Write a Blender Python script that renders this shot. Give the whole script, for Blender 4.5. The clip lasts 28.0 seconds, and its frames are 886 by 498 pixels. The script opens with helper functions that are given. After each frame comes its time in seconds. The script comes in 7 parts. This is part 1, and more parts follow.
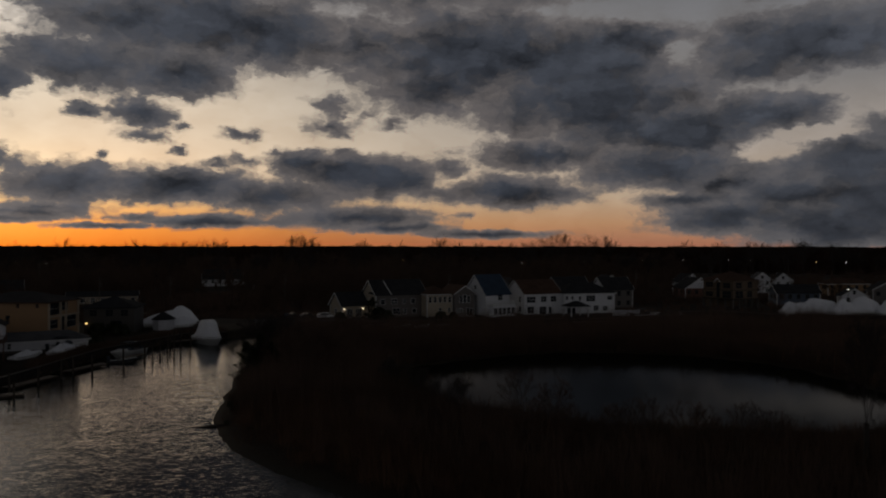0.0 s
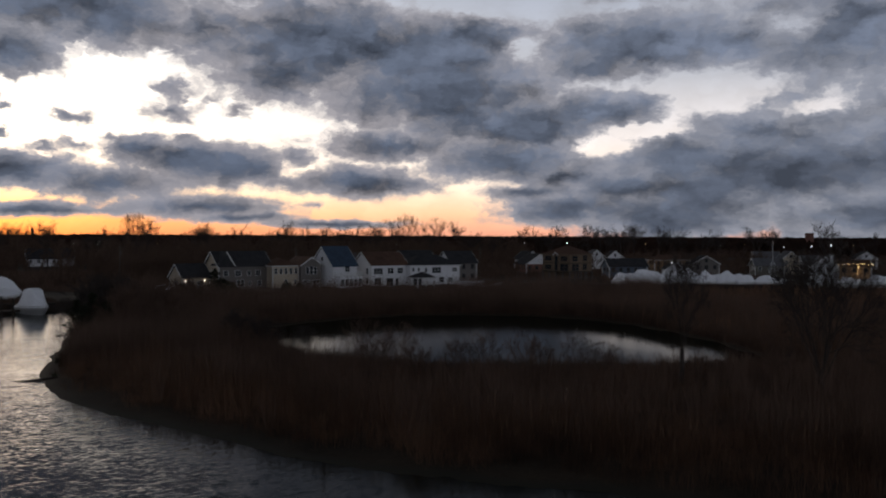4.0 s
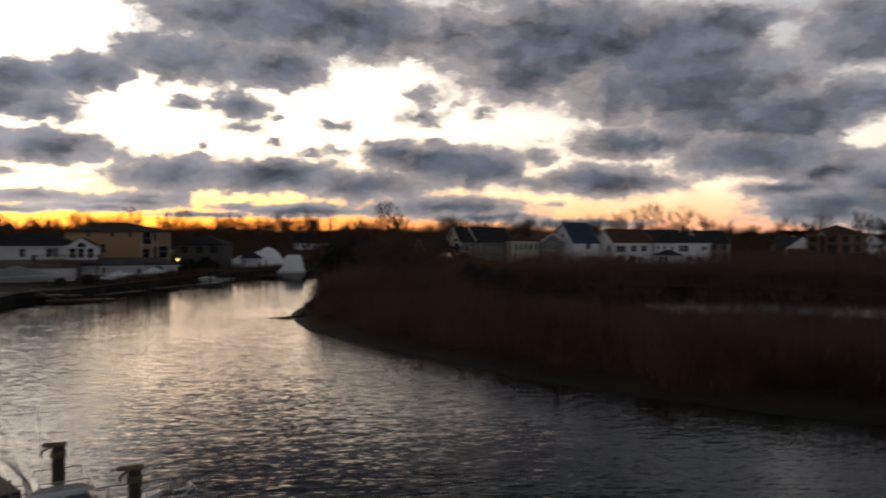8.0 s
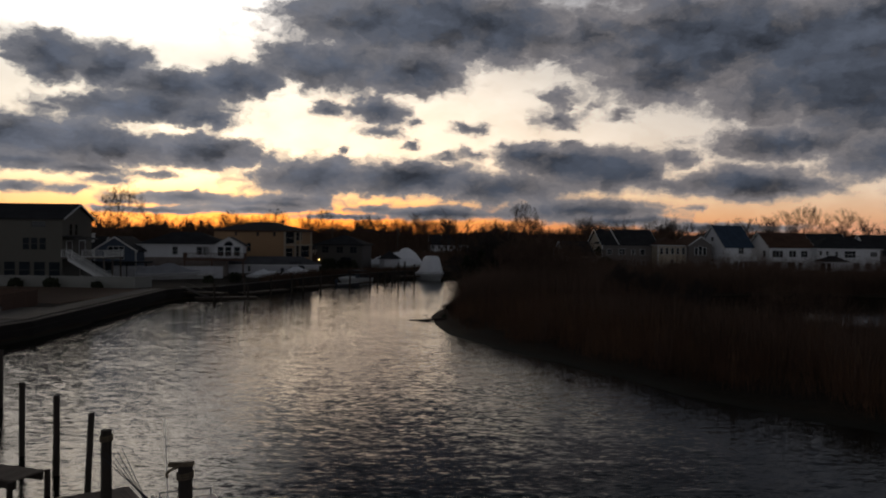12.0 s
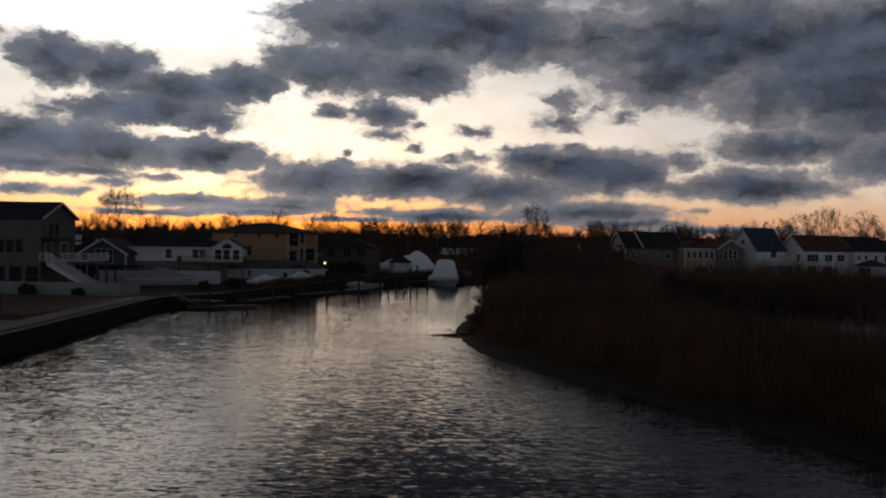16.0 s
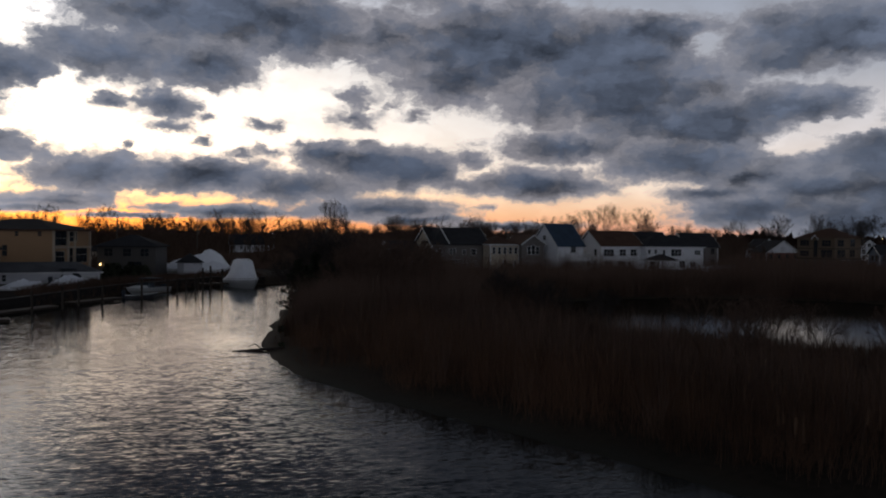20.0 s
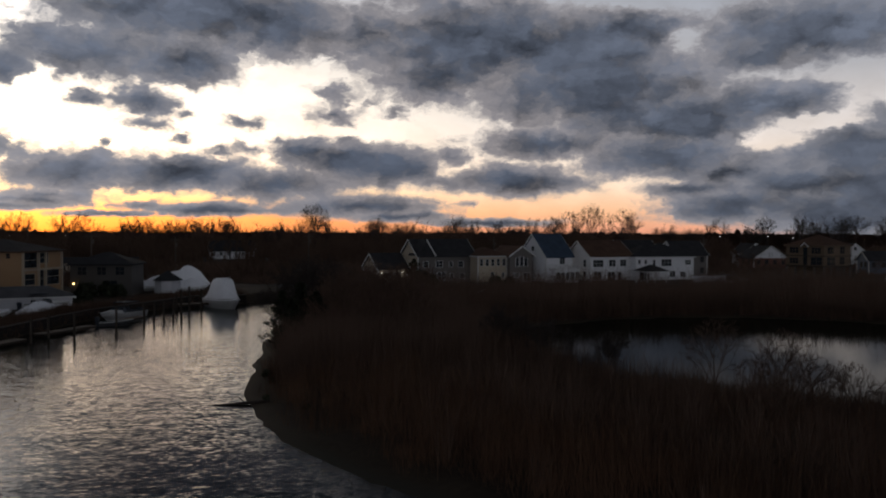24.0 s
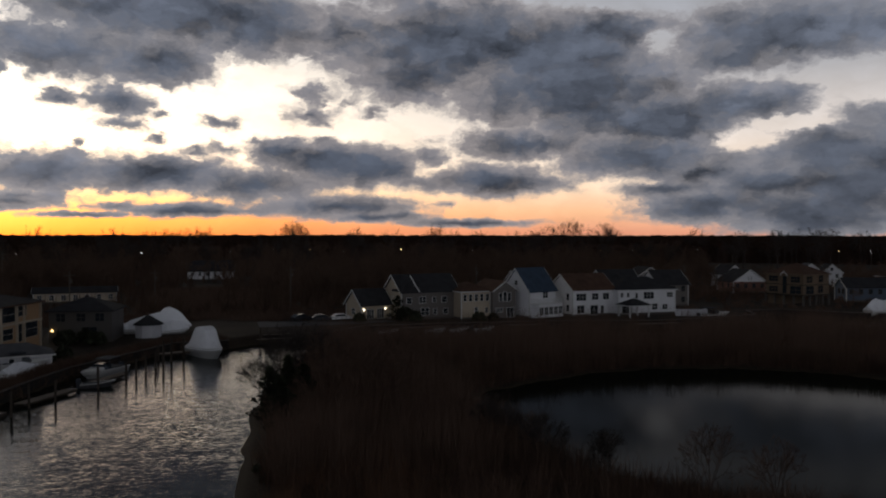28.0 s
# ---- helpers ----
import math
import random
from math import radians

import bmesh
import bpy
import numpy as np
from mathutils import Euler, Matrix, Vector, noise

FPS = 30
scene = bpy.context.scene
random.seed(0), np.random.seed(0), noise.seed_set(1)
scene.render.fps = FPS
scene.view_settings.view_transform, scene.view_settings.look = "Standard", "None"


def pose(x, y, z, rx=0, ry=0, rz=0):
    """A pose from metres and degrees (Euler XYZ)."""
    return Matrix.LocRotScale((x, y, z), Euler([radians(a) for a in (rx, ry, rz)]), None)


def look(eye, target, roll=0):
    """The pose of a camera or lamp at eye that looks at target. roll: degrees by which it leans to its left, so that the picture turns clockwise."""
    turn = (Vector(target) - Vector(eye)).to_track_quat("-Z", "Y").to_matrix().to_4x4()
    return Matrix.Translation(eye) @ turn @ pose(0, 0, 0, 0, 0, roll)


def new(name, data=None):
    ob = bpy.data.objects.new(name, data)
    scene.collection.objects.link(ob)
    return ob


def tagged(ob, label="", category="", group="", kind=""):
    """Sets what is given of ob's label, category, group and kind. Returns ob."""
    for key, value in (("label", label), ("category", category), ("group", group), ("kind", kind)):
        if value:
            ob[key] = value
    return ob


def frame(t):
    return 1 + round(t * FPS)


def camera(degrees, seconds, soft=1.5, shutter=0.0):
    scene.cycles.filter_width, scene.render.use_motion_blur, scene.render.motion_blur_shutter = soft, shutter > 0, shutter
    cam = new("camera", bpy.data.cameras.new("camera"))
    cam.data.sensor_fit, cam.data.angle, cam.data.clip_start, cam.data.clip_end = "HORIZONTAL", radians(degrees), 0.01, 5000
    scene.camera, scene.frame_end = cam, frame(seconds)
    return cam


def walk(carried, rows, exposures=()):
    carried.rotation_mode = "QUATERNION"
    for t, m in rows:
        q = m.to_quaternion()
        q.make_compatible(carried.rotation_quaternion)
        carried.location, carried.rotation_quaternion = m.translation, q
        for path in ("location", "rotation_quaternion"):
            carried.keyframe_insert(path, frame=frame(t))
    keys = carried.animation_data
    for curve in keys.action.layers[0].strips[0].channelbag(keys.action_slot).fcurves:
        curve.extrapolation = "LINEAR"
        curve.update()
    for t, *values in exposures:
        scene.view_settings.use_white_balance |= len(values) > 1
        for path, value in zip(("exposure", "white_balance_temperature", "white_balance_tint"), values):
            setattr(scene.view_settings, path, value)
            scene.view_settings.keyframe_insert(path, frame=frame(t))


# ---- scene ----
# ---- camera: a drone over the creek ----
cam = camera(57.0, 28.0, soft=2.0, shutter=0.4)
PATH = [
    (0, (-1.50, -3.49, 19.89), (10.579, 45.024, 19.618), 0.06),
    (0.5, (-1.31, -3.64, 19.27), (11.998, 44.556, 18.907), -0.41),
    (1, (-1.25, -3.78, 18.65), (13.188, 44.089, 18.180), -0.32),
    (1.5, (-1.34, -3.91, 18.16), (14.196, 43.613, 17.592), -0.22),
    (2, (-1.42, -4.02, 17.66), (15.576, 42.995, 17.065), -0.08),
    (2.5, (-1.53, -4.21, 17.05), (16.550, 42.407, 16.366), -0.01),
    (3, (-1.62, -4.39, 16.33), (17.417, 41.841, 15.626), 0.06),
    (3.5, (-1.64, -4.50, 15.71), (18.256, 41.365, 14.770), 0.15),
    (4, (-1.45, -4.41, 15.10), (19.358, 41.051, 14.253), 0.26),
    (4.5, (-1.17, -4.20, 14.42), (20.561, 40.827, 13.554), 0.27),
    (6.5, (-0.39, -2.86, 11.09), (24.570, 40.457, 10.216), 0.18),
    (7, (-0.25, -2.24, 10.41), (25.358, 40.689, 9.459), 0.05),
    (7.5, (-0.03, -1.48, 9.81), (16.888, 45.560, 8.933), 0.29),
    (8, (0.19, -0.66, 9.20), (6.890, 48.883, 8.255), 0.24),
    (8.5, (0.04, -0.13, 8.39), (1.666, 49.834, 7.512), 0.28),
    (9, (0.01, -0.00, 7.67), (-1.038, 49.982, 6.890), 0.26),
    (9.5, (0.03, 0.01, 7.56), (-0.714, 50.001, 6.785), 0.36),
    (10, (0.09, -0.01, 8.25), (-0.836, 49.972, 7.432), 0.37),
    (10.5, (0.05, 0.33, 8.58), (-1.430, 50.294, 7.599), 0.47),
    (11, (-0.11, 1.22, 8.76), (-1.660, 51.191, 7.873), 0.55),
    (11.5, (-0.35, 2.44, 8.88), (-2.065, 52.404, 8.025), 0.65),
    (12, (-0.64, 3.81, 8.92), (-2.098, 53.785, 8.085), 0.73),
    (12.5, (-0.98, 5.26, 8.93), (-2.702, 55.227, 8.095), 0.77),
    (14.5, (-1.96, 11.05, 8.82), (-3.093, 61.036, 8.121), 0.90),
    (15, (-2.35, 12.44, 8.82), (-3.516, 62.422, 8.140), 0.90),
    (15.5, (-2.69, 13.78, 8.77), (-4.194, 63.758, 8.105), 0.86),
    (16, (-3.13, 15.13, 8.79), (-4.804, 65.096, 8.125), 0.81),
    (16.5, (-3.51, 16.33, 8.83), (-5.520, 66.285, 8.170), 0.83),
    (17, (-3.88, 17.59, 8.82), (-5.941, 67.539, 8.166), 0.80),
    (17.5, (-4.13, 18.82, 8.76), (-0.310, 68.667, 8.211), 0.72),
    (18, (-4.28, 20.03, 8.76), (6.106, 68.941, 8.237), 0.60),
    (18.5, (-4.40, 21.21, 8.84), (6.039, 70.105, 8.239), 0.60),
    (19, (-4.52, 22.34, 8.90), (6.039, 71.211, 8.253), 0.61),
    (19.5, (-4.46, 23.50, 8.92), (6.197, 72.345, 8.189), 0.55),
    (20, (-4.34, 24.72, 8.93), (6.433, 73.541, 8.153), 0.54),
    (20.5, (-4.17, 26.00, 8.93), (6.732, 74.789, 8.104), 0.45),
    (21, (-3.99, 27.26, 8.97), (6.999, 76.035, 8.145), 0.41),
    (21.5, (-3.85, 28.35, 9.02), (7.237, 77.098, 8.172), 0.43),
    (23.5, (-4.42, 29.55, 11.24), (7.289, 78.153, 10.307), 0.37),
    (24, (-4.50, 29.42, 12.21), (7.409, 77.971, 11.233), 0.18),
    (24.5, (-4.44, 29.27, 13.23), (7.637, 77.779, 12.207), 0.15),
    (25, (-4.52, 29.23, 14.29), (7.763, 77.684, 13.235), 0.13),
    (25.5, (-4.85, 29.34, 15.13), (7.653, 77.746, 14.158), 0.11),
    (26, (-5.06, 29.57, 16.02), (7.635, 77.925, 15.098), 0.01),
    (26.5, (-5.18, 29.83, 16.93), (7.634, 78.146, 15.999), -0.01),
    (27, (-5.26, 30.09, 17.87), (7.678, 78.374, 16.914), 0.04),
    (27.5, (-5.30, 30.32, 18.81), (7.761, 78.571, 17.856), 0.02),
    (28, (-5.48, 30.43, 19.71), (7.745, 78.634, 18.758), 0.05),
]
# stops, kelvin and tint: the drone's camera adapts on the way
EXPOSURE = [(0.0, -1.25, 6500, 10), (0.5, -0.8, 6400, 10), (1.0, -0.35, 6000, 10), (2.0, 0.0, 6000, 10), (3.0, 0.25, 5850, 10), (4.5, 0.35, 5850, 10), (6.5, 0.45, 6400, 10), (7.0, 0.45, 6400, 10), (8.0, 0.4, 6450, 10), (9.0, 0.05, 6400, 10), (11.0, -0.4, 6200, 10), (15.0, -0.5, 6000, 10), (17.0, -0.55, 5800, 10), (18.0, -0.6, 5750, 10), (19.0, -0.25, 5700, 10), (20.0, -0.1, 5700, 10), (25.0, 0.0, 6100, 10), (28.0, 0.0, 6150, 10)]
walk(cam, [(t, look(eye, target, roll)) for t, eye, target, roll in PATH], EXPOSURE)

# ---- sky: dusk gradient with broken clouds, no sun disc (the sun has just set, ahead and to the left) ----
world = bpy.data.worlds.new("dusk_sky")
scene.world = world
world.use_nodes = True
WN, WL = world.node_tree.nodes, world.node_tree.links
WN.clear()


def wmath(op, a, b=None, c=None, clamp=False):
    n = WN.new("ShaderNodeMath")
    n.operation, n.use_clamp = op, clamp
    for i, v in enumerate((a, b, c)):
        if v is None:
            continue
        if isinstance(v, (int, float)):
            n.inputs[i].default_value = v
        else:
            WL.new(v, n.inputs[i])
    return n.outputs[0]


def wvec(op, a, b=None, c=None):
    n = WN.new("ShaderNodeVectorMath")
    n.operation = op
    for i, v in enumerate((a, b, c)):
        if v is None:
            continue
        if isinstance(v, tuple):
            n.inputs[i].default_value = v
        else:
            WL.new(v, n.inputs[i])
    return n.outputs["Value"] if op == "LENGTH" else n.outputs[0]


def wramp(fac, stops, interp="LINEAR"):
    n = WN.new("ShaderNodeValToRGB")
    n.color_ramp.interpolation = interp
    els = n.color_ramp.elements
    while len(els) < len(stops):
        els.new(0.5)
    for e, (p, col) in zip(els, stops):
        e.position, e.color = p, (*col, 1)
    WL.new(fac, n.inputs[0])
    return n.outputs[0]


def wmix(fac, a, b, mode="MIX"):
    n = WN.new("ShaderNodeMix")
    n.data_type, n.blend_type = "RGBA", mode
    for key, v in ((0, fac), (6, a), (7, b)):
        if isinstance(v, (int, float)):
            n.inputs[key].default_value = v
        elif isinstance(v, tuple):
            n.inputs[key].default_value = (*v, 1)
        else:
            WL.new(v, n.inputs[key])
    return n.outputs[2]


def wnoise(vec, scale, detail=6, rough=0.55, out="Fac"):
    n = WN.new("ShaderNodeTexNoise")
    n.inputs["Scale"].default_value, n.inputs["Detail"].default_value, n.inputs["Roughness"].default_value = scale, detail, rough
    WL.new(vec, n.inputs["Vector"])
    return n.outputs[out]


tc = WN.new("ShaderNodeTexCoord")
way = wvec("NORMALIZE", tc.outputs["Generated"])
sep = WN.new("ShaderNodeSeparateXYZ")
WL.new(way, sep.inputs[0])
DEG = 57.29578
neg_x = wmath("MULTIPLY", sep.outputs[0], -1)
az = wmath("MULTIPLY", wmath("ARCTAN2", neg_x, sep.outputs[1]), DEG)
el = wmath("MULTIPLY", wmath("ARCSINE", sep.outputs[2]), DEG)
comb = WN.new("ShaderNodeCombineXYZ")
WL.new(az, comb.inputs[0])
WL.new(el, comb.inputs[1])
angle = comb.outputs[0]
# ragged cloud outlines: two scales of turbulence
wide = wvec("MULTIPLY", angle, (1.0, 1.7, 1.0))
warp1 = wvec("SUBTRACT", wnoise(wide, 0.16, 3, 0.5, "Color"), (0.5, 0.5, 0.5))
warp2 = wvec("SUBTRACT", wnoise(wide, 0.55, 5, 0.6, "Color"), (0.5, 0.5, 0.5))
tame = WN.new("ShaderNodeMapRange")
WL.new(el, tame.inputs["Value"])
for key, v in (("From Min", 0.0), ("From Max", 7.0), ("To Min", 0.25), ("To Max", 1.0)):
    tame.inputs[key].default_value = v
warp = wvec("MULTIPLY", warp1, (2.2, 0.9, 0.0))
warp = wvec("MULTIPLY_ADD", warp2, (2.4, 1.3, 0.0), warp)
warp3 = wvec("SUBTRACT", wnoise(wide, 1.5, 4, 0.6, "Color"), (0.5, 0.5, 0.5))
warp = wvec("MULTIPLY_ADD", warp3, (1.1, 0.7, 0.0), warp)
spread = WN.new("ShaderNodeCombineXYZ")
spread.inputs[0].default_value = 1.0
WL.new(tame.outputs[0], spread.inputs[1])
bent = wvec("MULTIPLY_ADD", warp, spread.outputs[0], angle)
piled = []


def cloud(a, e, half_w, half_h, dense):
    """One cloud mass: azimuth to the left of +y, elevation, half sizes (degrees) and thickness."""
    if half_h < 0.95 and half_w < 2.6:
        dense *= 0.62  # small scraps of cloud stay thin
    inv = (1 / (half_w * 1.2), 1 / (half_h * 1.2), 0.0)
    here = wvec("MULTIPLY_ADD", piled[-1], (0.0, 0.0, 1e-6), bent) if piled else bent
    local = wvec("MULTIPLY_ADD", here, inv, (-a * inv[0], -e * inv[1], 0.0))
    field = wmath("MAXIMUM", wmath("MULTIPLY_ADD", wvec("LENGTH", local), -dense, dense + 0.5), 0.0)
    field = wmath("POWER", field, 8.0)
    split = WN.new("ShaderNodeSeparateXYZ")
    WL.new(local, split.inputs[0])
    both = WN.new("ShaderNodeCombineXYZ")
    WL.new(field, both.inputs[0])
    WL.new(wmath("MULTIPLY", field, split.outputs[1]), both.inputs[1])
    piled.append(wvec("ADD", piled[-1], both.outputs[0]) if piled else both.outputs[0])


holes = []


def gap(a, e, half_w, half_h, open_by):
    """A clearing between clouds: azimuth, elevation, half sizes (degrees) and how far it opens."""
    inv = (1 / half_w, 1 / half_h, 0.0)
    local = wvec("MULTIPLY_ADD", bent, inv, (-a * inv[0], -e * inv[1], 0.0))
    dist = wvec("LENGTH", local)
    field = wmath("MULTIPLY", wmath("POWER", 2.718, wmath("MULTIPLY", wmath("MULTIPLY", dist, dist), -1)), open_by)
    holes.append(wmath("MAXIMUM", holes[-1], field) if holes else field)


cloud(3.2, 14.52, 10.3, 2.63, 1.2)
cloud(9.7, 11.53, 4.3, 1.72, 1)
cloud(3.9, 11.27, 4.3, 1.72, 1)
cloud(-3.1, 14.02, 4.2, 2.17, 1.15)
cloud(12.3, 12.13, 1.9, 1.18, 0.8)
cloud(14.2, 9.92, 1.1, 1.01, 1)
cloud(9.9, 8.62, 1.0, 0.42, 1)
cloud(6.4, 8.60, 2.3, 0.97, 1)
cloud(6.2, 7.09, 1.7, 0.51, 1)
cloud(3.7, 6.46, 0.6, 0.30, 0.9)
cloud(3.6, 7.83, 0.8, 0.33, 0.8)
cloud(8.7, 5.78, 0.5, 0.32, 0.9)
cloud(0.1, 7.41, 1.3, 0.49, 0.75)
cloud(1.8, 5.48, 0.9, 0.34, 0.8)
cloud(-0.5, 5.73, 1.5, 0.46, 0.7)
cloud(-6.0, 9.68, 1.5, 0.83, 0.9)
cloud(-6.2, 8.16, 1.8, 0.76, 1)
cloud(-10.7, 8.35, 1.1, 0.54, 0.85)
cloud(-8.5, 8.97, 1.2, 0.54, 0.6)
cloud(10.4, 3.91, 5.2, 1.50, 1.1)
cloud(3.6, 3.93, 5.4, 1.35, 1.15)
cloud(-2.3, 3.28, 4.5, 1.16, 1)
cloud(-7.7, 4.91, 4.7, 1.40, 1.15)
cloud(-4.6, 5.63, 2.7, 0.77, 1)
cloud(-10.5, 4.54, 3.5, 1.41, 1.15)
cloud(-3.1, 6.18, 1.4, 0.42, 0.95)
cloud(-7.0, 6.25, 1.1, 0.43, 0.95)
cloud(-14.4, 5.27, 1.2, 0.67, 1.1)
cloud(-13.3, 3.57, 2.4, 0.63, 0.9)
cloud(21.5, 1.5, 4.5, 0.26, 0.9)
cloud(14.0, 2.1, 5.0, 0.30, 0.9)
cloud(8.0, 1.2, 3.5, 0.22, 0.85)
cloud(-18.8, 3.77, 4.5, 1.18, 1.1)
cloud(-22.3, 3.56, 1.9, 0.70, 0.9)
cloud(12.4, 2.01, 2.9, 0.39, 1)
cloud(2.1, 1.58, 4.4, 0.57, 1)
cloud(-7.7, 1.89, 5.8, 0.86, 1)
cloud(6.1, 1.76, 2.4, 0.33, 0.9)
cloud(-16.8, 0.74, 5.1, 0.32, 0.9)
cloud(-10.5, 1.12, 3.9, 0.40, 0.9)
cloud(-15.6, 2.12, 1.0, 0.24, 0.8)
cloud(-16.0, 13.19, 9.0, 3.53, 1.2)
cloud(-24.6, 10.04, 9.5, 3.00, 1.2)
cloud(-29.5, 7.82, 8.4, 2.05, 1.25)
cloud(-35.2, 8.49, 4.8, 1.51, 1.1)
cloud(-38.5, 8.99, 2.5, 1.12, 1)
cloud(-29.5, 5.19, 6.6, 1.59, 1.15)
cloud(-21.1, 6.29, 5.8, 1.24, 1)
cloud(-13.2, 10.93, 4.7, 2.08, 1)
cloud(-26.5, 14.02, 6.0, 2.16, 1.1)
cloud(-33.5, 4.16, 3.9, 1.04, 1)
cloud(-8.5, 13.49, 3.5, 2.21, 0.75)
cloud(-22.7, 12.33, 7.7, 2.96, 1.2)
cloud(-31.3, 3.08, 4.7, 0.53, 0.8)
cloud(-37.8, 13.03, 7.3, 2.05, 1.15)
cloud(-34.8, 11.54, 3.1, 0.99, 1)
cloud(-43.8, 12.6, 4.6, 1.7, 1)
cloud(-40.8, 5.36, 4.7, 1.92, 1.05)
cloud(-37.3, 3.34, 5.4, 1.09, 1.1)
cloud(-41.8, 2.88, 5.0, 2.10, 1.2)
cloud(-45.5, 6.9, 4.4, 1.3, 0.95)
cloud(-32.8, 1.49, 4.6, 0.90, 0.9)
cloud(-39.3, 0.97, 4.5, 1.43, 1)
cloud(27.4, 11.03, 2.6, 1.64, 1.1)
cloud(23.8, 10.67, 2.5, 1.48, 1.1)
cloud(19.6, 9.72, 4.6, 1.24, 1.05)
cloud(16.0, 10.12, 3.0, 1.41, 1)
cloud(22.1, 8.11, 5.9, 1.09, 1.05)
cloud(18.2, 7.41, 2.7, 0.67, 1)
cloud(28.4, 5.76, 6.0, 1.57, 1.15)
cloud(23.5, 5.42, 3.8, 1.31, 1.1)
cloud(17.8, 5.36, 3.5, 1.28, 1.15)
cloud(29.0, 4.33, 3.4, 0.56, 1)
cloud(29.2, 2.71, 1.5, 0.35, 0.95)
cloud(26.5, 2.59, 1.0, 0.32, 0.9)
cloud(24.0, 3.29, 1.6, 0.33, 0.9)
cloud(21.2, 3.75, 1.8, 0.33, 0.9)
cloud(19.2, 2.31, 4.7, 0.49, 0.95)
cloud(12.2, 2.37, 3.4, 0.39, 0.9)
cloud(23.3, 2.02, 1.4, 0.22, 0.8)
cloud(25.5, 3.96, 3.0, 0.43, 0.8)
cloud(33.8, 6.90, 3.4, 1.65, 1)
cloud(37.3, 9.09, 4.2, 2.19, 1.1)
cloud(36.0, 3.79, 4.3, 1.30, 1.1)
cloud(32.1, 11.67, 1.8, 0.81, 0.7)
cloud(41.6, 5.57, 4.7, 2.40, 1.1)
cloud(-38.1, 12.66, 7.7, 2.30, 1.1)
cloud(-51.4, 12.86, 9.6, 3.84, 1.0)
cloud(-46.9, 4.32, 11.9, 3.21, 1.15)
cloud(-55.5, 5.52, 8.1, 3.55, 1.1)
cloud(-48.6, 8.00, 4.3, 1.47, 0.8)
cloud(-59.0, 8.79, 4.6, 4.07, 1.05)
cloud(-39.3, 1.91, 5.4, 0.98, 0.95)
cloud(-53.9, 1.42, 8.7, 1.82, 1.1)
cloud(-65.8, 6.91, 9.3, 8.23, 1.1)
cloud(-68.5, 1.08, 10.0, 2.51, 1.1)
cloud(-33.5, 2.0, 5.5, 1.3, 1.05)
cloud(-40.0, 1.3, 7.0, 1.6, 1.05)
cloud(2.0, 1.5, 5.0, 0.25, 0.95)
cloud(15.0, 1.7, 5.0, 0.3, 0.95)
# pale openings between the masses on the right
gap(-42.4, 9.7, 3.8, 0.95, 0.85)
gap(-38.6, 7.1, 2.2, 0.5, 0.95)
gap(-36.0, 6.2, 1.6, 0.5, 0.95)
gap(-48.6, 8.3, 1.8, 0.6, 0.75)
gap(-29.9, 13.0, 0.8, 0.8, 0.75)
gap(-28.0, 15.6, 4.5, 0.9, 1.0)
gap(-48.0, 13.6, 1.6, 0.8, 0.55)
# overcast away from the glow: behind the camera, high up and far round to both sides
heap = WN.new("ShaderNodeSeparateXYZ")
WL.new(piled[-1], heap.inputs[0])
total = wmath("SUBTRACT", wmath("POWER", heap.outputs[0], 0.125), 0.5)
height = wmath("DIVIDE", heap.outputs[1], wmath("ADD", heap.outputs[0], 0.01))
rest = wnoise(wvec("MULTIPLY", angle, (1.0, 2.4, 1.0)), 0.075, 4, 0.5)
off_up = wmath("DIVIDE", wmath("SUBTRACT", az, 31), 14)
open_up = wmath("POWER", 2.718, wmath("MULTIPLY", wmath("MULTIPLY", off_up, off_up), -1))
high = wmath("MULTIPLY_ADD", open_up, -1.6, wmath("MULTIPLY_ADD", el, 0.26, -3.9))
away = wmath("MAXIMUM", wmath("MULTIPLY_ADD", wmath("ABSOLUTE", wmath("SUBTRACT", az, 3)), 0.03, -1.25), high)
away = wmath("MULTIPLY", wmath("MINIMUM", away, 1.4), wmath("MULTIPLY_ADD", rest, 2.0, -0.05))
total = wmath("SUBTRACT", wmath("MAXIMUM", total, away), holes[-1])
fine = wnoise(wvec("MULTIPLY", bent, (1.0, 1.5, 1.0)), 0.85, 6, 0.58)
puffs = wvec("MULTIPLY", bent, (1.0, 1.5, 1.0))
mid = wnoise(puffs, 0.34, 5, 0.52)
soft = wnoise(puffs, 0.27, 3, 0.45)
above = wnoise(wvec("ADD", puffs, (0.3, 1.5, 0.0)), 0.27, 3, 0.45)
relief = wmath("SUBTRACT", soft, above)
billow = wnoise(wvec("MULTIPLY", bent, (1.0, 1.7, 1.0)), 0.20, 5, 0.52)
dens = wmath("ADD", total, wmath("MULTIPLY_ADD", fine, 0.72, -0.36))
dens = wmath("ADD", dens, wmath("MULTIPLY_ADD", mid, 0.85, -0.425))
cov = WN.new("ShaderNodeMapRange")
cov.interpolation_type = "SMOOTHSTEP"
WL.new(dens, cov.inputs["Value"])
cov.inputs["From Min"].default_value, cov.inputs["From Max"].default_value = -0.10, 0.34
thick = WN.new("ShaderNodeMapRange")
WL.new(dens, thick.inputs["Value"])
thick.interpolation_type = "SMOOTHSTEP"
thick.inputs["From Min"].default_value, thick.inputs["From Max"].default_value = -0.05, 0.95
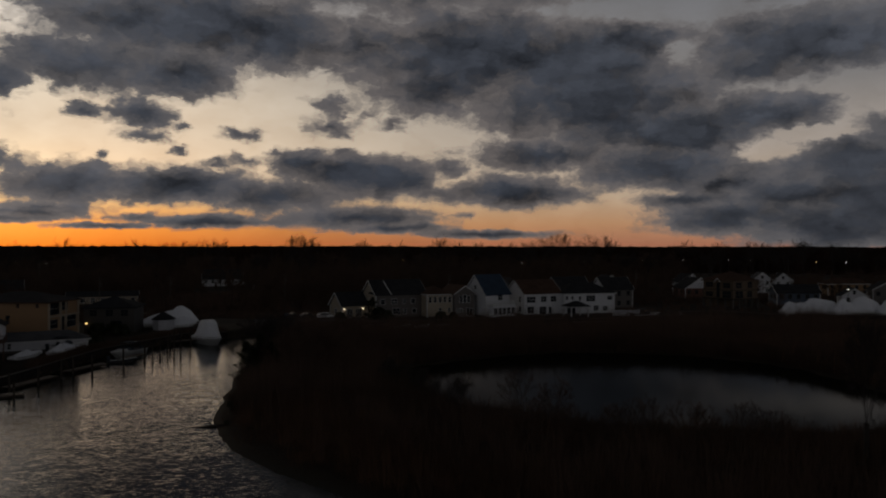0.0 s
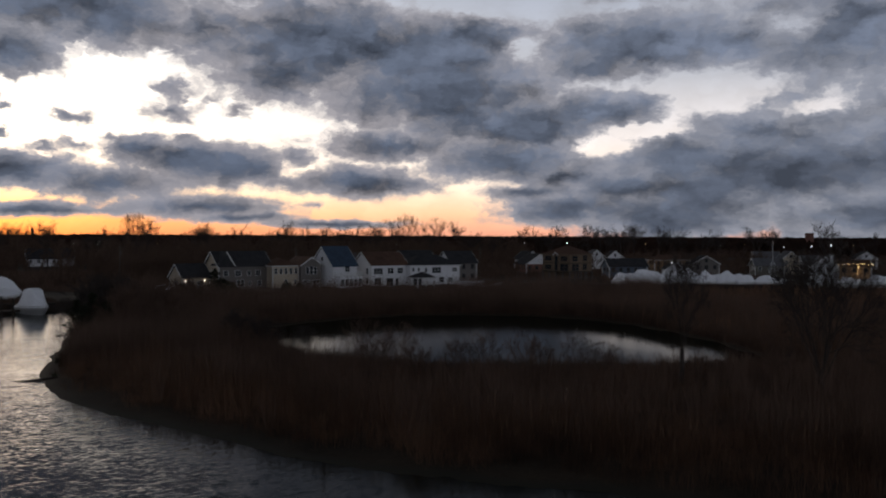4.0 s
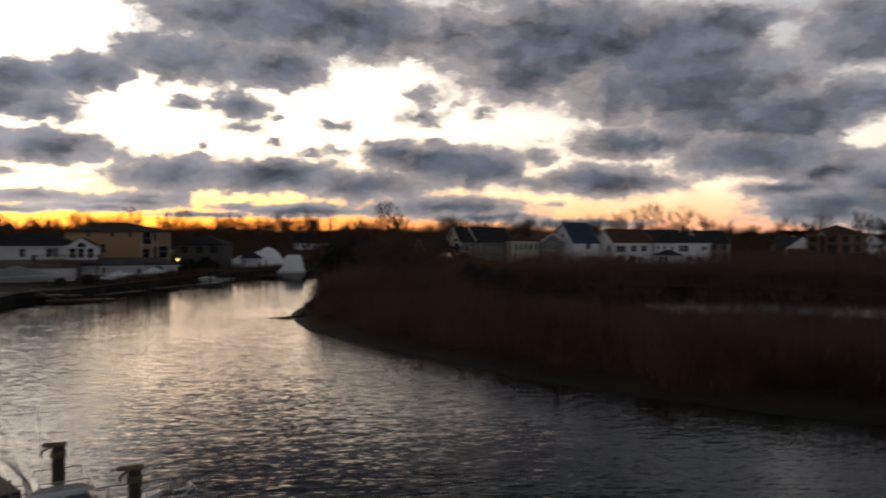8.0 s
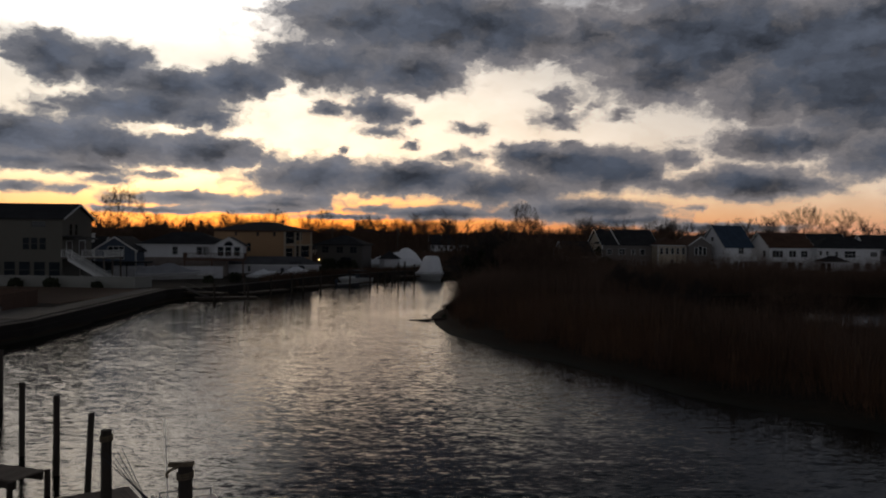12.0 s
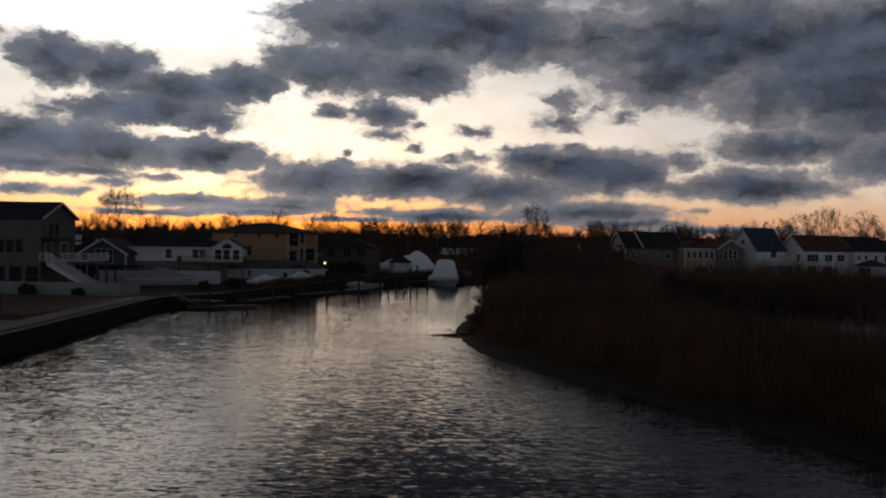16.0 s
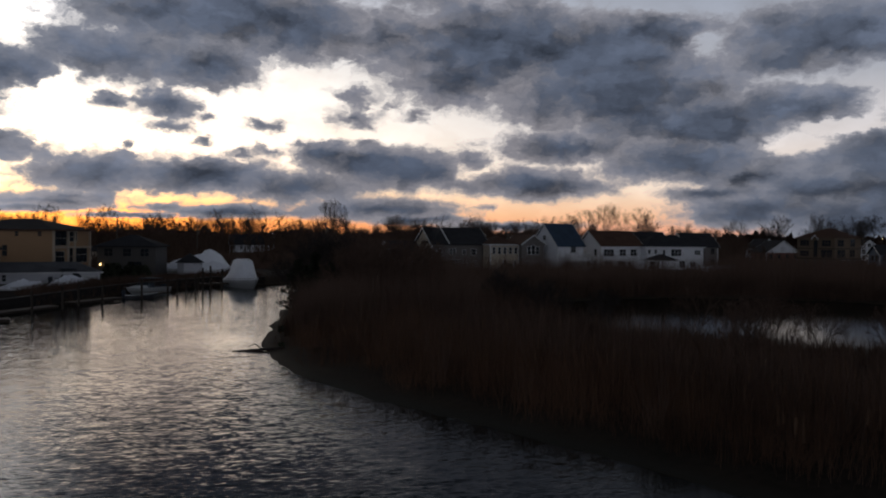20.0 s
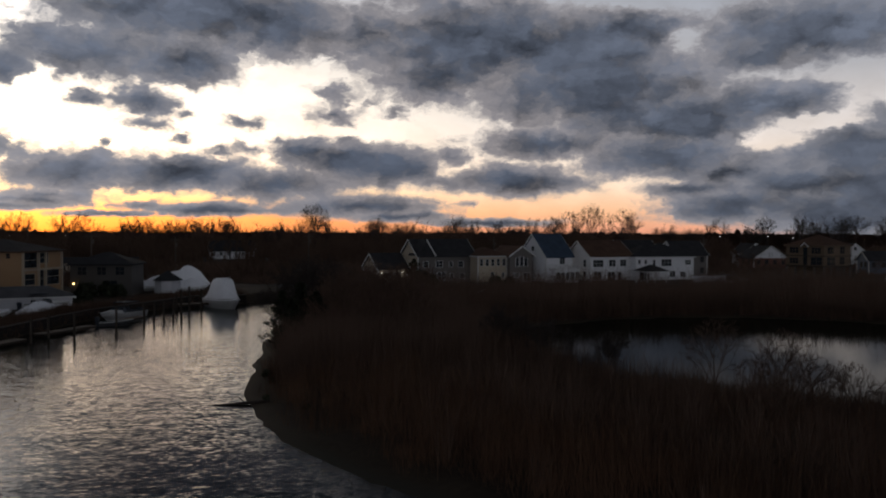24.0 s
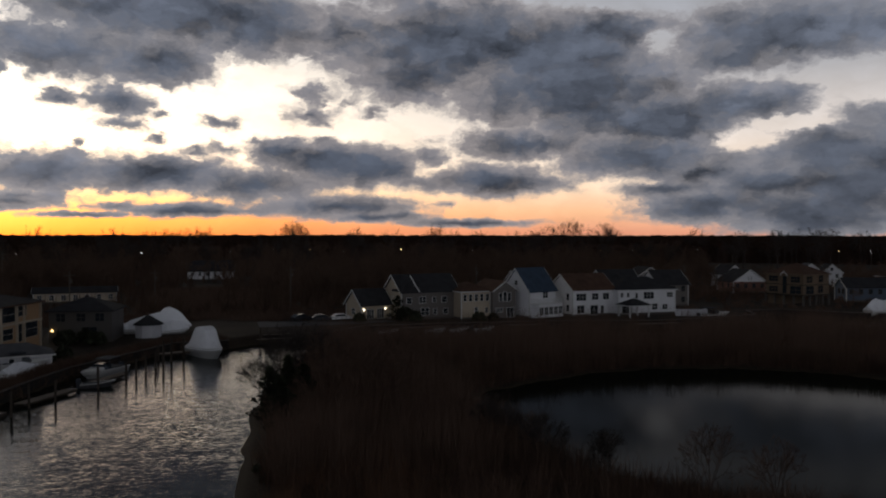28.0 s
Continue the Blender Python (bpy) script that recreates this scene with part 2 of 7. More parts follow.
# clear sky: orange at the horizon through yellow to pale, dull violet to the sides
up = wmath("MULTIPLY", el, 1 / 30, clamp=True)
glow = wramp(up, [(0.0, (1.0, 0.29, 0.04)), (0.04, (1.1, 0.47, 0.10)), (0.085, (1.2, 0.84, 0.41)), (0.16, (1.75, 1.48, 1.08)), (0.33, (1.65, 1.46, 1.16)), (0.55, (0.85, 0.82, 0.80)), (1.0, (0.62, 0.62, 0.63))])
side = wramp(up, [(0.0, (0.80, 0.35, 0.22)), (0.05, (1.0, 0.58, 0.35)), (0.11, (1.0, 0.76, 0.57)), (0.22, (0.82, 0.71, 0.64)), (0.36, (0.42, 0.40, 0.41)), (0.55, (0.34, 0.34, 0.37)), (1.0, (0.25, 0.26, 0.30))])
off_sun = wmath("DIVIDE", wmath("SUBTRACT", az, 14), 25)
near_sun = wmath("POWER", 2.718, wmath("MULTIPLY", wmath("MULTIPLY", off_sun, off_sun), -1))
clear = wmix(near_sun, side, glow)
# over the sunset, boosted mostly above the view to brighten the creek
off_b = wmath("DIVIDE", wmath("SUBTRACT", az, 26), 11)
bright = wmath("POWER", 2.718, wmath("MULTIPLY", wmath("MULTIPLY", off_b, off_b), -1))
rise = WN.new("ShaderNodeMapRange")
rise.interpolation_type = "SMOOTHSTEP"
WL.new(el, rise.inputs["Value"])
rise.inputs["From Min"].default_value, rise.inputs["From Max"].default_value = 11.0, 18.0
clear = wmix(1.0, clear, wmath("MULTIPLY_ADD", wmath("MULTIPLY", bright, rise.outputs[0]), 6.0, 1.0), "MULTIPLY")
clear = wmix(wmath("MULTIPLY", bright, rise.outputs[0]), clear, wmix(1.0, clear, (1.0, 0.87, 0.68), "MULTIPLY"))
# warm band low over the sunset
off_s = wmath("DIVIDE", wmath("SUBTRACT", az, 20), 11)
low_sun = wmath("POWER", 2.718, wmath("MULTIPLY", wmath("MULTIPLY", off_s, off_s), -1))
fall = WN.new("ShaderNodeMapRange")
fall.interpolation_type = "SMOOTHSTEP"
WL.new(el, fall.inputs["Value"])
fall.inputs["From Min"].default_value, fall.inputs["From Max"].default_value = 8.0, 0.0
clear = wmix(wmath("MULTIPLY", low_sun, fall.outputs[0]), clear, wmix(1.0, clear, (2.7, 2.35, 1.8), "MULTIPLY"))
# thin veil that mottles the bright gaps
veil = wmath("MULTIPLY_ADD", wmath("ADD", mid, billow), -1.9, 2.45, clamp=True)
clear = wmix(1.0, clear, wmix(veil, (0.84, 0.82, 0.80), (1.0, 1.0, 1.0)), "MULTIPLY")
nishita = WN.new("ShaderNodeTexSky")
nishita.sky_type, nishita.sun_disc = "NISHITA", False
nishita.sun_elevation, nishita.sun_rotation = radians(0.5), radians(-9)
clear = wmix(1.0, clear, wmix(1.0, nishita.outputs[0], (0.05, 0.05, 0.05), "MULTIPLY"), "ADD")
# clouds: blue-grey bodies, paler and warmer where thin towards the glow
off_c = wmath("DIVIDE", wmath("ADD", az, 14), 22)
near_lit = wmath("POWER", 2.718, wmath("MULTIPLY", wmath("MULTIPLY", off_c, off_c), -1))
lit = wmath("MULTIPLY", near_lit, wmath("SUBTRACT", 1.0, wmath("MULTIPLY", el, 1 / 40), clamp=True))
thin_col = wmix(lit, (0.30, 0.29, 0.30), (0.40, 0.345, 0.32))
thick_col = wmix(lit, (0.118, 0.129, 0.158), (0.064, 0.073, 0.094))
rain_a = wmath("DIVIDE", wmath("ADD", az, 47), 15)
rain_e = wmath("DIVIDE", wmath("SUBTRACT", el, 3), 5)
rain = wmath("POWER", 2.718, wmath("MULTIPLY", wmath("ADD", wmath("MULTIPLY", rain_a, rain_a), wmath("MULTIPLY", rain_e, rain_e)), -1))
# lit tops, darker flat bases, a slate-blue shower low on the right
tone = wmath("MULTIPLY_ADD", relief, 2.2, wmath("MULTIPLY_ADD", height, 0.26, 1.02))
tone = wmath("MULTIPLY_ADD", fine, 0.7, wmath("ADD", tone, -0.35))
tone = wmath("MULTIPLY_ADD", billow, 1.5, wmath("ADD", tone, -0.75))
tone = wmath("MULTIPLY", tone, wmath("MULTIPLY_ADD", rain, -0.33, 1.0))
tone = wmath("MAXIMUM", wmath("MINIMUM", tone, 2.1), 0.4)
thick_col = wmix(1.0, thick_col, tone, "MULTIPLY")
body = wmix(thick.outputs[0], thin_col, thick_col)
body = wmix(wmath("MULTIPLY", low_sun, fall.outputs[0]), body, wmix(1.0, body, (2.0, 1.75, 1.5), "MULTIPLY"))
sky = wmix(cov.outputs[0], clear, body)
# dusk: the sky darkens towards the zenith
dim = WN.new("ShaderNodeMapRange")
dim.interpolation_type = "SMOOTHSTEP"
WL.new(el, dim.inputs["Value"])
for key, v in (("From Min", 14), ("From Max", 30), ("To Min", 1.0), ("To Max", 0.13)):
    dim.inputs[key].default_value = v
dusk = wmath("MAXIMUM", dim.outputs[0], wmath("MULTIPLY", open_up, 0.95))
# unseen sky behind the camera raised and warmed to light the house fronts
behind = WN.new("ShaderNodeMapRange")
behind.interpolation_type = "SMOOTHSTEP"
WL.new(wmath("ABSOLUTE", az), behind.inputs["Value"])
for key, v in (("From Min", 70), ("From Max", 130), ("To Min", 1.0), ("To Max", 3.5)):
    behind.inputs[key].default_value = v
sky = wmix(1.0, sky, wmath("MULTIPLY", dusk, behind.outputs[0]), "MULTIPLY")
rear = wmath("MULTIPLY_ADD", behind.outputs[0], 0.4, -0.4, clamp=True)
sky = wmix(rear, sky, wmix(1.0, sky, (1.1, 1.0, 0.86), "MULTIPLY"))
back = WN.new("ShaderNodeBackground")
WL.new(sky, back.inputs["Color"])
back.inputs["Strength"].default_value = 1.0
out = WN.new("ShaderNodeOutputWorld")
WL.new(back.outputs[0], out.inputs["Surface"])
world.cycles.sampling_method = "MANUAL"
world.cycles.sample_map_resolution = 512

# the last light from beyond the horizon, very weak and wide
sun = new("sun", bpy.data.lights.new("sun", "SUN"))
sun.data.energy, sun.data.angle, sun.data.color = 0.06, radians(20), (1.0, 0.7, 0.45)
sun.matrix_world = look((0, 0, 0), (0.16, -1.0, -0.05))

# ---- materials ----
MATS = {}


def mat(name, color, rough=0.8, var=0.25, scale=1.2, fine=14.0, bump=0.25, metal=0.0, tint=None, stretch=(1, 1, 1), random_part=0.0, gloss=0.5):
    """A surface with variation at two scales; scale and fine in cycles a metre."""
    m = bpy.data.materials.new(name)
    m.use_nodes = True
    nt = m.node_tree
    b = nt.nodes["Principled BSDF"]
    b.inputs["Roughness"].default_value, b.inputs["Metallic"].default_value = rough, metal
    b.inputs["Specular IOR Level"].default_value = gloss
    tco = nt.nodes.new("ShaderNodeTexCoord")
    mp = nt.nodes.new("ShaderNodeMapping")
    mp.inputs["Scale"].default_value = stretch
    nt.links.new(tco.outputs["Object"], mp.inputs[0])
    big, small = nt.nodes.new("ShaderNodeTexNoise"), nt.nodes.new("ShaderNodeTexNoise")
    for n, s in ((big, scale), (small, fine)):
        n.inputs["Scale"].default_value, n.inputs["Detail"].default_value = s, 4
        nt.links.new(mp.outputs[0], n.inputs["Vector"])
    add = nt.nodes.new("ShaderNodeMath")
    add.operation = "MULTIPLY_ADD"
    nt.links.new(big.outputs[0], add.inputs[0])
    add.inputs[1].default_value = 0.65
    half = nt.nodes.new("ShaderNodeMath")
    half.operation = "MULTIPLY"
    nt.links.new(small.outputs[0], half.inputs[0])
    half.inputs[1].default_value = 0.35
    nt.links.new(half.outputs[0], add.inputs[2])
    fac = add.outputs[0]
    if random_part:
        info = nt.nodes.new("ShaderNodeObjectInfo")
        geo = nt.nodes.new("ShaderNodeNewGeometry")
        s1 = nt.nodes.new("ShaderNodeMath")
        s1.operation = "ADD"
        nt.links.new(info.outputs["Random"], s1.inputs[0])
        nt.links.new(geo.outputs["Random Per Island"], s1.inputs[1])
        s2 = nt.nodes.new("ShaderNodeMath")
        s2.operation = "MULTIPLY_ADD"
        nt.links.new(s1.outputs[0], s2.inputs[0])
        s2.inputs[1].default_value = random_part
        nt.links.new(fac, s2.inputs[2])
        s3 = nt.nodes.new("ShaderNodeMath")
        s3.operation = "SUBTRACT"
        nt.links.new(s2.outputs[0], s3.inputs[0])
        s3.inputs[1].default_value = random_part
        fac = s3.outputs[0]
    ramp = nt.nodes.new("ShaderNodeValToRGB")
    dark = tuple(c * (1 - var) for c in color)
    light = tuple(min(1, c * (1 + var)) for c in (tint or color))
    e = ramp.color_ramp.elements
    e[0].position, e[0].color = 0.3, (*dark, 1)
    e[1].position, e[1].color = 0.7, (*light, 1)
    nt.links.new(fac, ramp.inputs[0])
    nt.links.new(ramp.outputs[0], b.inputs["Base Color"])
    if bump:
        bp = nt.nodes.new("ShaderNodeBump")
        bp.inputs["Strength"].default_value, bp.inputs["Distance"].default_value = bump, 0.02
        nt.links.new(small.outputs[0], bp.inputs["Height"])
        nt.links.new(bp.outputs[0], b.inputs["Normal"])
    MATS[name] = m
    return m


def siding(name, color, board=0.16, var=0.1, upright=False):
    """Lapped boards: fine relief lines across a painted wall."""
    m = mat(name, color, 0.65, var, 0.35, 9.0, 0.1)
    nt = m.node_tree
    b = nt.nodes["Principled BSDF"]
    wv = nt.nodes.new("ShaderNodeTexWave")
    wv.wave_profile, wv.bands_direction = "SAW", "X" if upright else "Z"
    wv.inputs["Scale"].default_value = 0.314 / board
    tco = nt.nodes.new("ShaderNodeTexCoord")
    nt.links.new(tco.outputs["Object"], wv.inputs["Vector"])
    bp = nt.nodes.new("ShaderNodeBump")
    bp.inputs["Strength"].default_value, bp.inputs["Distance"].default_value = 0.6, 0.02
    nt.links.new(wv.outputs["Fac"], bp.inputs["Height"])
    nt.links.new(bp.outputs[0], b.inputs["Normal"])
    return m


def glass(name, color=(0.02, 0.025, 0.03)):
    m = mat(name, color, 0.06, 0.3, 0.5, 2.0, 0.0, gloss=0.3)
    return m


def lamp_glow(name, color, power):
    m = bpy.data.materials.new(name)
    m.use_nodes = True
    b = m.node_tree.nodes["Principled BSDF"]
    b.inputs["Base Color"].default_value = (*color, 1)
    b.inputs["Emission Color"].default_value = (*color, 1)
    b.inputs["Emission Strength"].default_value = power
    return m


M_GROUND = mat("marsh_soil", (0.026, 0.020, 0.014), 0.95, 0.4, 0.12, 2.5, 0.6, tint=(0.036, 0.027, 0.018), gloss=0.15)
nt = M_GROUND.node_tree
geo = nt.nodes.new("ShaderNodeNewGeometry")
sz = nt.nodes.new("ShaderNodeSeparateXYZ")
nt.links.new(geo.outputs["Position"], sz.inputs[0])
mr = nt.nodes.new("ShaderNodeMapRange")
mr.inputs["From Min"].default_value, mr.inputs["From Max"].default_value = 0.26, 0.08
nt.links.new(sz.outputs[2], mr.inputs["Value"])
mx = nt.nodes.new("ShaderNodeMix")
mx.data_type = "RGBA"
nt.links.new(mr.outputs[0], mx.inputs[0])
nt.links.new(nt.nodes["Color Ramp"].outputs[0], mx.inputs[6])
# pale sand towards the point, dark mud elsewhere
sandy = nt.nodes.new("ShaderNodeMapRange")
sandy.inputs["From Min"].default_value, sandy.inputs["From Max"].default_value = 74, 86
nt.links.new(sz.outputs[1], sandy.inputs["Value"])
shore = nt.nodes.new("ShaderNodeMix")
shore.data_type = "RGBA"
nt.links.new(sandy.outputs[0], shore.inputs[0])
shore.inputs[6].default_value, shore.inputs[7].default_value = (0.028, 0.026, 0.019, 1), (0.048, 0.036, 0.023, 1)
nt.links.new(shore.outputs[2], mx.inputs[7])
# the strip by the water is wet
wet = nt.nodes.new("ShaderNodeMapRange")
for key, v in (("From Min", 0.10), ("From Max", 0.24), ("To Min", 0.85), ("To Max", 0.95)):
    wet.inputs[key].default_value = v
nt.links.new(sz.outputs[2], wet.inputs["Value"])
nt.links.new(wet.outputs[0], nt.nodes["Principled BSDF"].inputs["Roughness"])
nt.links.new(mx.outputs[2], nt.nodes["Principled BSDF"].inputs["Base Color"])
M_LAWN = mat("winter_lawn", (0.115, 0.068, 0.036), 0.95, 0.3, 0.4, 9.0, 0.5)
M_REED = mat("dry_reed", (0.092, 0.056, 0.036), 0.9, 0.6, 0.09, 0.6, 0.0, tint=(0.145, 0.082, 0.050), random_part=0.10, gloss=0.2)
M_PLUME = mat("reed_plume", (0.115, 0.072, 0.046), 0.9, 0.3, 0.3, 4.0, 0.0, random_part=0.2, gloss=0.1)
M_SHRUB = mat("bare_shrub", (0.102, 0.066, 0.048), 0.9, 0.35, 0.2, 2.0, 0.0, random_part=0.25, gloss=0.1)
for reed_m, share in ((M_REED, 0.35), (M_PLUME, 0.4)):
    nt = reed_m.node_tree
    thru = nt.nodes.new("ShaderNodeBsdfTranslucent")
    nt.links.new(nt.nodes["Color Ramp"].outputs[0], thru.inputs["Color"])
    both_sides = nt.nodes.new("ShaderNodeMixShader")
    both_sides.inputs[0].default_value = share
    nt.links.new(nt.nodes["Principled BSDF"].outputs[0], both_sides.inputs[1])
    nt.links.new(thru.outputs[0], both_sides.inputs[2])
    nt.links.new(both_sides.outputs[0], nt.nodes["Material Output"].inputs["Surface"])
M_BUSH = mat("bush_twigs", (0.098, 0.064, 0.047), 0.9, 0.4, 0.12, 1.0, 0.0, random_part=0.15, gloss=0.1)
M_CEDAR = mat("cedar_needles", (0.032, 0.036, 0.021), 0.9, 0.4, 0.8, 6.0, 0.0, random_part=0.25, gloss=0.2)
M_BARK = mat("bark", (0.030, 0.022, 0.017), 0.92, 0.35, 1.5, 18.0, 0.6)
M_WOODS = mat("far_bare_woods", (0.080, 0.052, 0.037), 0.95, 0.35, 0.02, 0.15, 0.0, random_part=0.25, gloss=0.1)
M_FARWOODS = mat("distant_woods", (0.034, 0.021, 0.016), 0.98, 0.4, 0.01, 0.08, 0.0, gloss=0.0)
M_PILE = mat("piling_timber", (0.046, 0.034, 0.024), 0.85, 0.4, 2.0, 14.0, 0.6, stretch=(1, 1, 0.25))
M_PLANK = mat("grey_dock_plank", (0.10, 0.085, 0.07), 0.8, 0.3, 1.0, 10.0, 0.4, random_part=0.2, stretch=(1, 1, 1))
M_DOCK = mat("brown_dock_plank", (0.165, 0.13, 0.098), 0.8, 0.35, 1.0, 10.0, 0.4, random_part=0.25)
M_CAPW = mat("white_cap_plastic", (0.68, 0.68, 0.67), 0.5, 0.08, 2.0, 12.0, 0.1)
M_BULK = mat("dark_bulkhead_timber", (0.016, 0.012, 0.009), 0.9, 0.35, 0.8, 8.0, 0.5, stretch=(1, 1, 0.3))
M_CONC = mat("pale_concrete", (0.09, 0.080, 0.068), 0.85, 0.2, 0.8, 9.0, 0.3)
M_WRAP = mat("white_shrink_wrap", (0.80, 0.81, 0.83), 0.38, 0.07, 0.8, 3.0, 0.35)
M_COVER = mat("grey_tarpaulin", (0.26, 0.265, 0.28), 0.6, 0.15, 0.9, 4.0, 0.35)
M_HULL = mat("white_gelcoat", (0.46, 0.455, 0.44), 0.25, 0.08, 0.7, 6.0, 0.03)
M_HULLOLD = mat("dull_white_gelcoat", (0.42, 0.42, 0.41), 0.4, 0.12, 0.7, 6.0, 0.05)
M_HULLBLUE = mat("dark_blue_gelcoat", (0.02, 0.03, 0.06), 0.25, 0.2, 0.7, 6.0, 0.03)
M_NAVY = mat("navy_antifouling", (0.05, 0.05, 0.055), 0.7, 0.3, 1.5, 8.0, 0.1)
M_CANVAS = mat("dark_canvas", (0.03, 0.035, 0.045), 0.9, 0.3, 2.0, 20.0, 0.2)
M_STEEL = mat("stainless_rail", (0.6, 0.6, 0.6), 0.3, 0.1, 2.0, 10.0, 0.0, metal=1.0)
M_ROPE = mat("old_rope", (0.16, 0.12, 0.075), 0.95, 0.4, 3.0, 30.0, 0.5)
M_GLASS = glass("window_glass")
M_TRIM = mat("white_trim_paint", (0.56, 0.56, 0.54), 0.55, 0.08, 0.8, 8.0, 0.1)
M_RWHITE = siding("white_siding", (0.66, 0.66, 0.67))
M_WCREAM = siding("cream_siding", (0.40, 0.335, 0.25))
M_WGREY = siding("brown_grey_siding", (0.125, 0.11, 0.10))
M_WGREEN = siding("grey_green_siding", (0.10, 0.092, 0.073))
M_WBLUE = siding("slate_blue_siding", (0.065, 0.085, 0.12))
M_WORANGE = siding("ochre_siding", (0.31, 0.185, 0.09))
M_WSTONE = mat("grey_brick_base", (0.20, 0.165, 0.145), 0.9, 0.3, 0.8, 12.0, 0.5)
M_WPLY = mat("bare_plywood_sheathing", (0.115, 0.078, 0.046), 0.8, 0.25, 0.5, 5.0, 0.2)
M_WRED = mat("red_brown_brick", (0.15, 0.07, 0.05), 0.9, 0.3, 0.8, 12.0, 0.5)
M_RDARK = mat("charcoal_shingles", (0.035, 0.035, 0.037), 0.9, 0.3, 0.6, 6.0, 0.5)
M_RBLUE = mat("blue_grey_shingles", (0.045, 0.065, 0.095), 0.9, 0.25, 0.6, 6.0, 0.5)
M_RBROWN = mat("brown_shingles", (0.085, 0.05, 0.035), 0.9, 0.3, 0.6, 6.0, 0.5)
M_RGREY = mat("grey_shingles", (0.10, 0.10, 0.105), 0.9, 0.3, 0.6, 6.0, 0.5)
M_DOOR = mat("dark_door_paint", (0.05, 0.035, 0.03), 0.5, 0.2, 1.0, 8.0, 0.1)
M_CAR = mat("dark_car_paint", (0.03, 0.03, 0.035), 0.25, 0.1, 0.5, 4.0, 0.0)
M_CARW = mat("white_car_paint", (0.7, 0.7, 0.7), 0.3, 0.05, 0.5, 4.0, 0.0)
M_TYRE = mat("black_rubber", (0.02, 0.02, 0.02), 0.9, 0.2, 3.0, 20.0, 0.1)
M_POLE = mat("weathered_pole", (0.09, 0.075, 0.06), 0.9, 0.3, 1.0, 8.0, 0.3)
M_ROAD = mat("asphalt", (0.05, 0.05, 0.052), 0.9, 0.25, 0.4, 12.0, 0.3)
for roof_m in (M_RDARK, M_RBLUE, M_RBROWN, M_RGREY):
    roof_m.node_tree.nodes["Principled BSDF"].inputs["Specular IOR Level"].default_value = 0.12
M_WDARK = siding("dark_grey_siding", (0.062, 0.056, 0.05))
M_LAMPW = lamp_glow("cool_lamp", (1.0, 0.93, 0.82), 6.0)
M_LAMPY = lamp_glow("warm_lamp", (1.0, 0.62, 0.22), 6.0)
M_LAMPH = lamp_glow("porch_lamp", (1.0, 0.85, 0.62), 5.0)

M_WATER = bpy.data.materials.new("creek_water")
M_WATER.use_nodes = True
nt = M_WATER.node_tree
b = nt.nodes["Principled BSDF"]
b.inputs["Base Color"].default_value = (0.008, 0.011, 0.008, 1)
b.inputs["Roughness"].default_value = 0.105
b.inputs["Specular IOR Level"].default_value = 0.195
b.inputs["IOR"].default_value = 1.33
tco = nt.nodes.new("ShaderNodeTexCoord")
# calm lee beside the point, and gusts that roughen the rest unevenly
spot = nt.nodes.new("ShaderNodeVectorMath")
spot.operation = "MULTIPLY_ADD"
nt.links.new(tco.outputs["Object"], spot.inputs[0])
spot.inputs[1].default_value, spot.inputs[2].default_value = (1 / 4.5, 1 / 6.5, 0), (7.2 / 4.5, -94.5 / 6.5, 0)
far = nt.nodes.new("ShaderNodeVectorMath")
far.operation = "LENGTH"
nt.links.new(spot.outputs[0], far.inputs[0])
calm = nt.nodes.new("ShaderNodeMapRange")
calm.interpolation_type = "SMOOTHSTEP"
for key, v in (("From Min", 0.2), ("From Max", 1.4), ("To Min", 0.72), ("To Max", 1.0)):
    calm.inputs[key].default_value = v
nt.links.new(far.outputs["Value"], calm.inputs["Value"])
gust = nt.nodes.new("ShaderNodeTexNoise")
gust.inputs["Scale"].default_value, gust.inputs["Detail"].default_value = 0.06, 3
nt.links.new(tco.outputs["Object"], gust.inputs["Vector"])
rough = nt.nodes.new("ShaderNodeMath")
rough.operation = "MULTIPLY_ADD"
nt.links.new(gust.outputs[0], rough.inputs[0])
rough.inputs[1].default_value, rough.inputs[2].default_value = 1.4, 0.3
force = nt.nodes.new("ShaderNodeMath")
force.operation = "MULTIPLY"
nt.links.new(rough.outputs[0], force.inputs[0])
nt.links.new(calm.outputs[0], force.inputs[1])
rough.name = "gusts"
total_slope = None
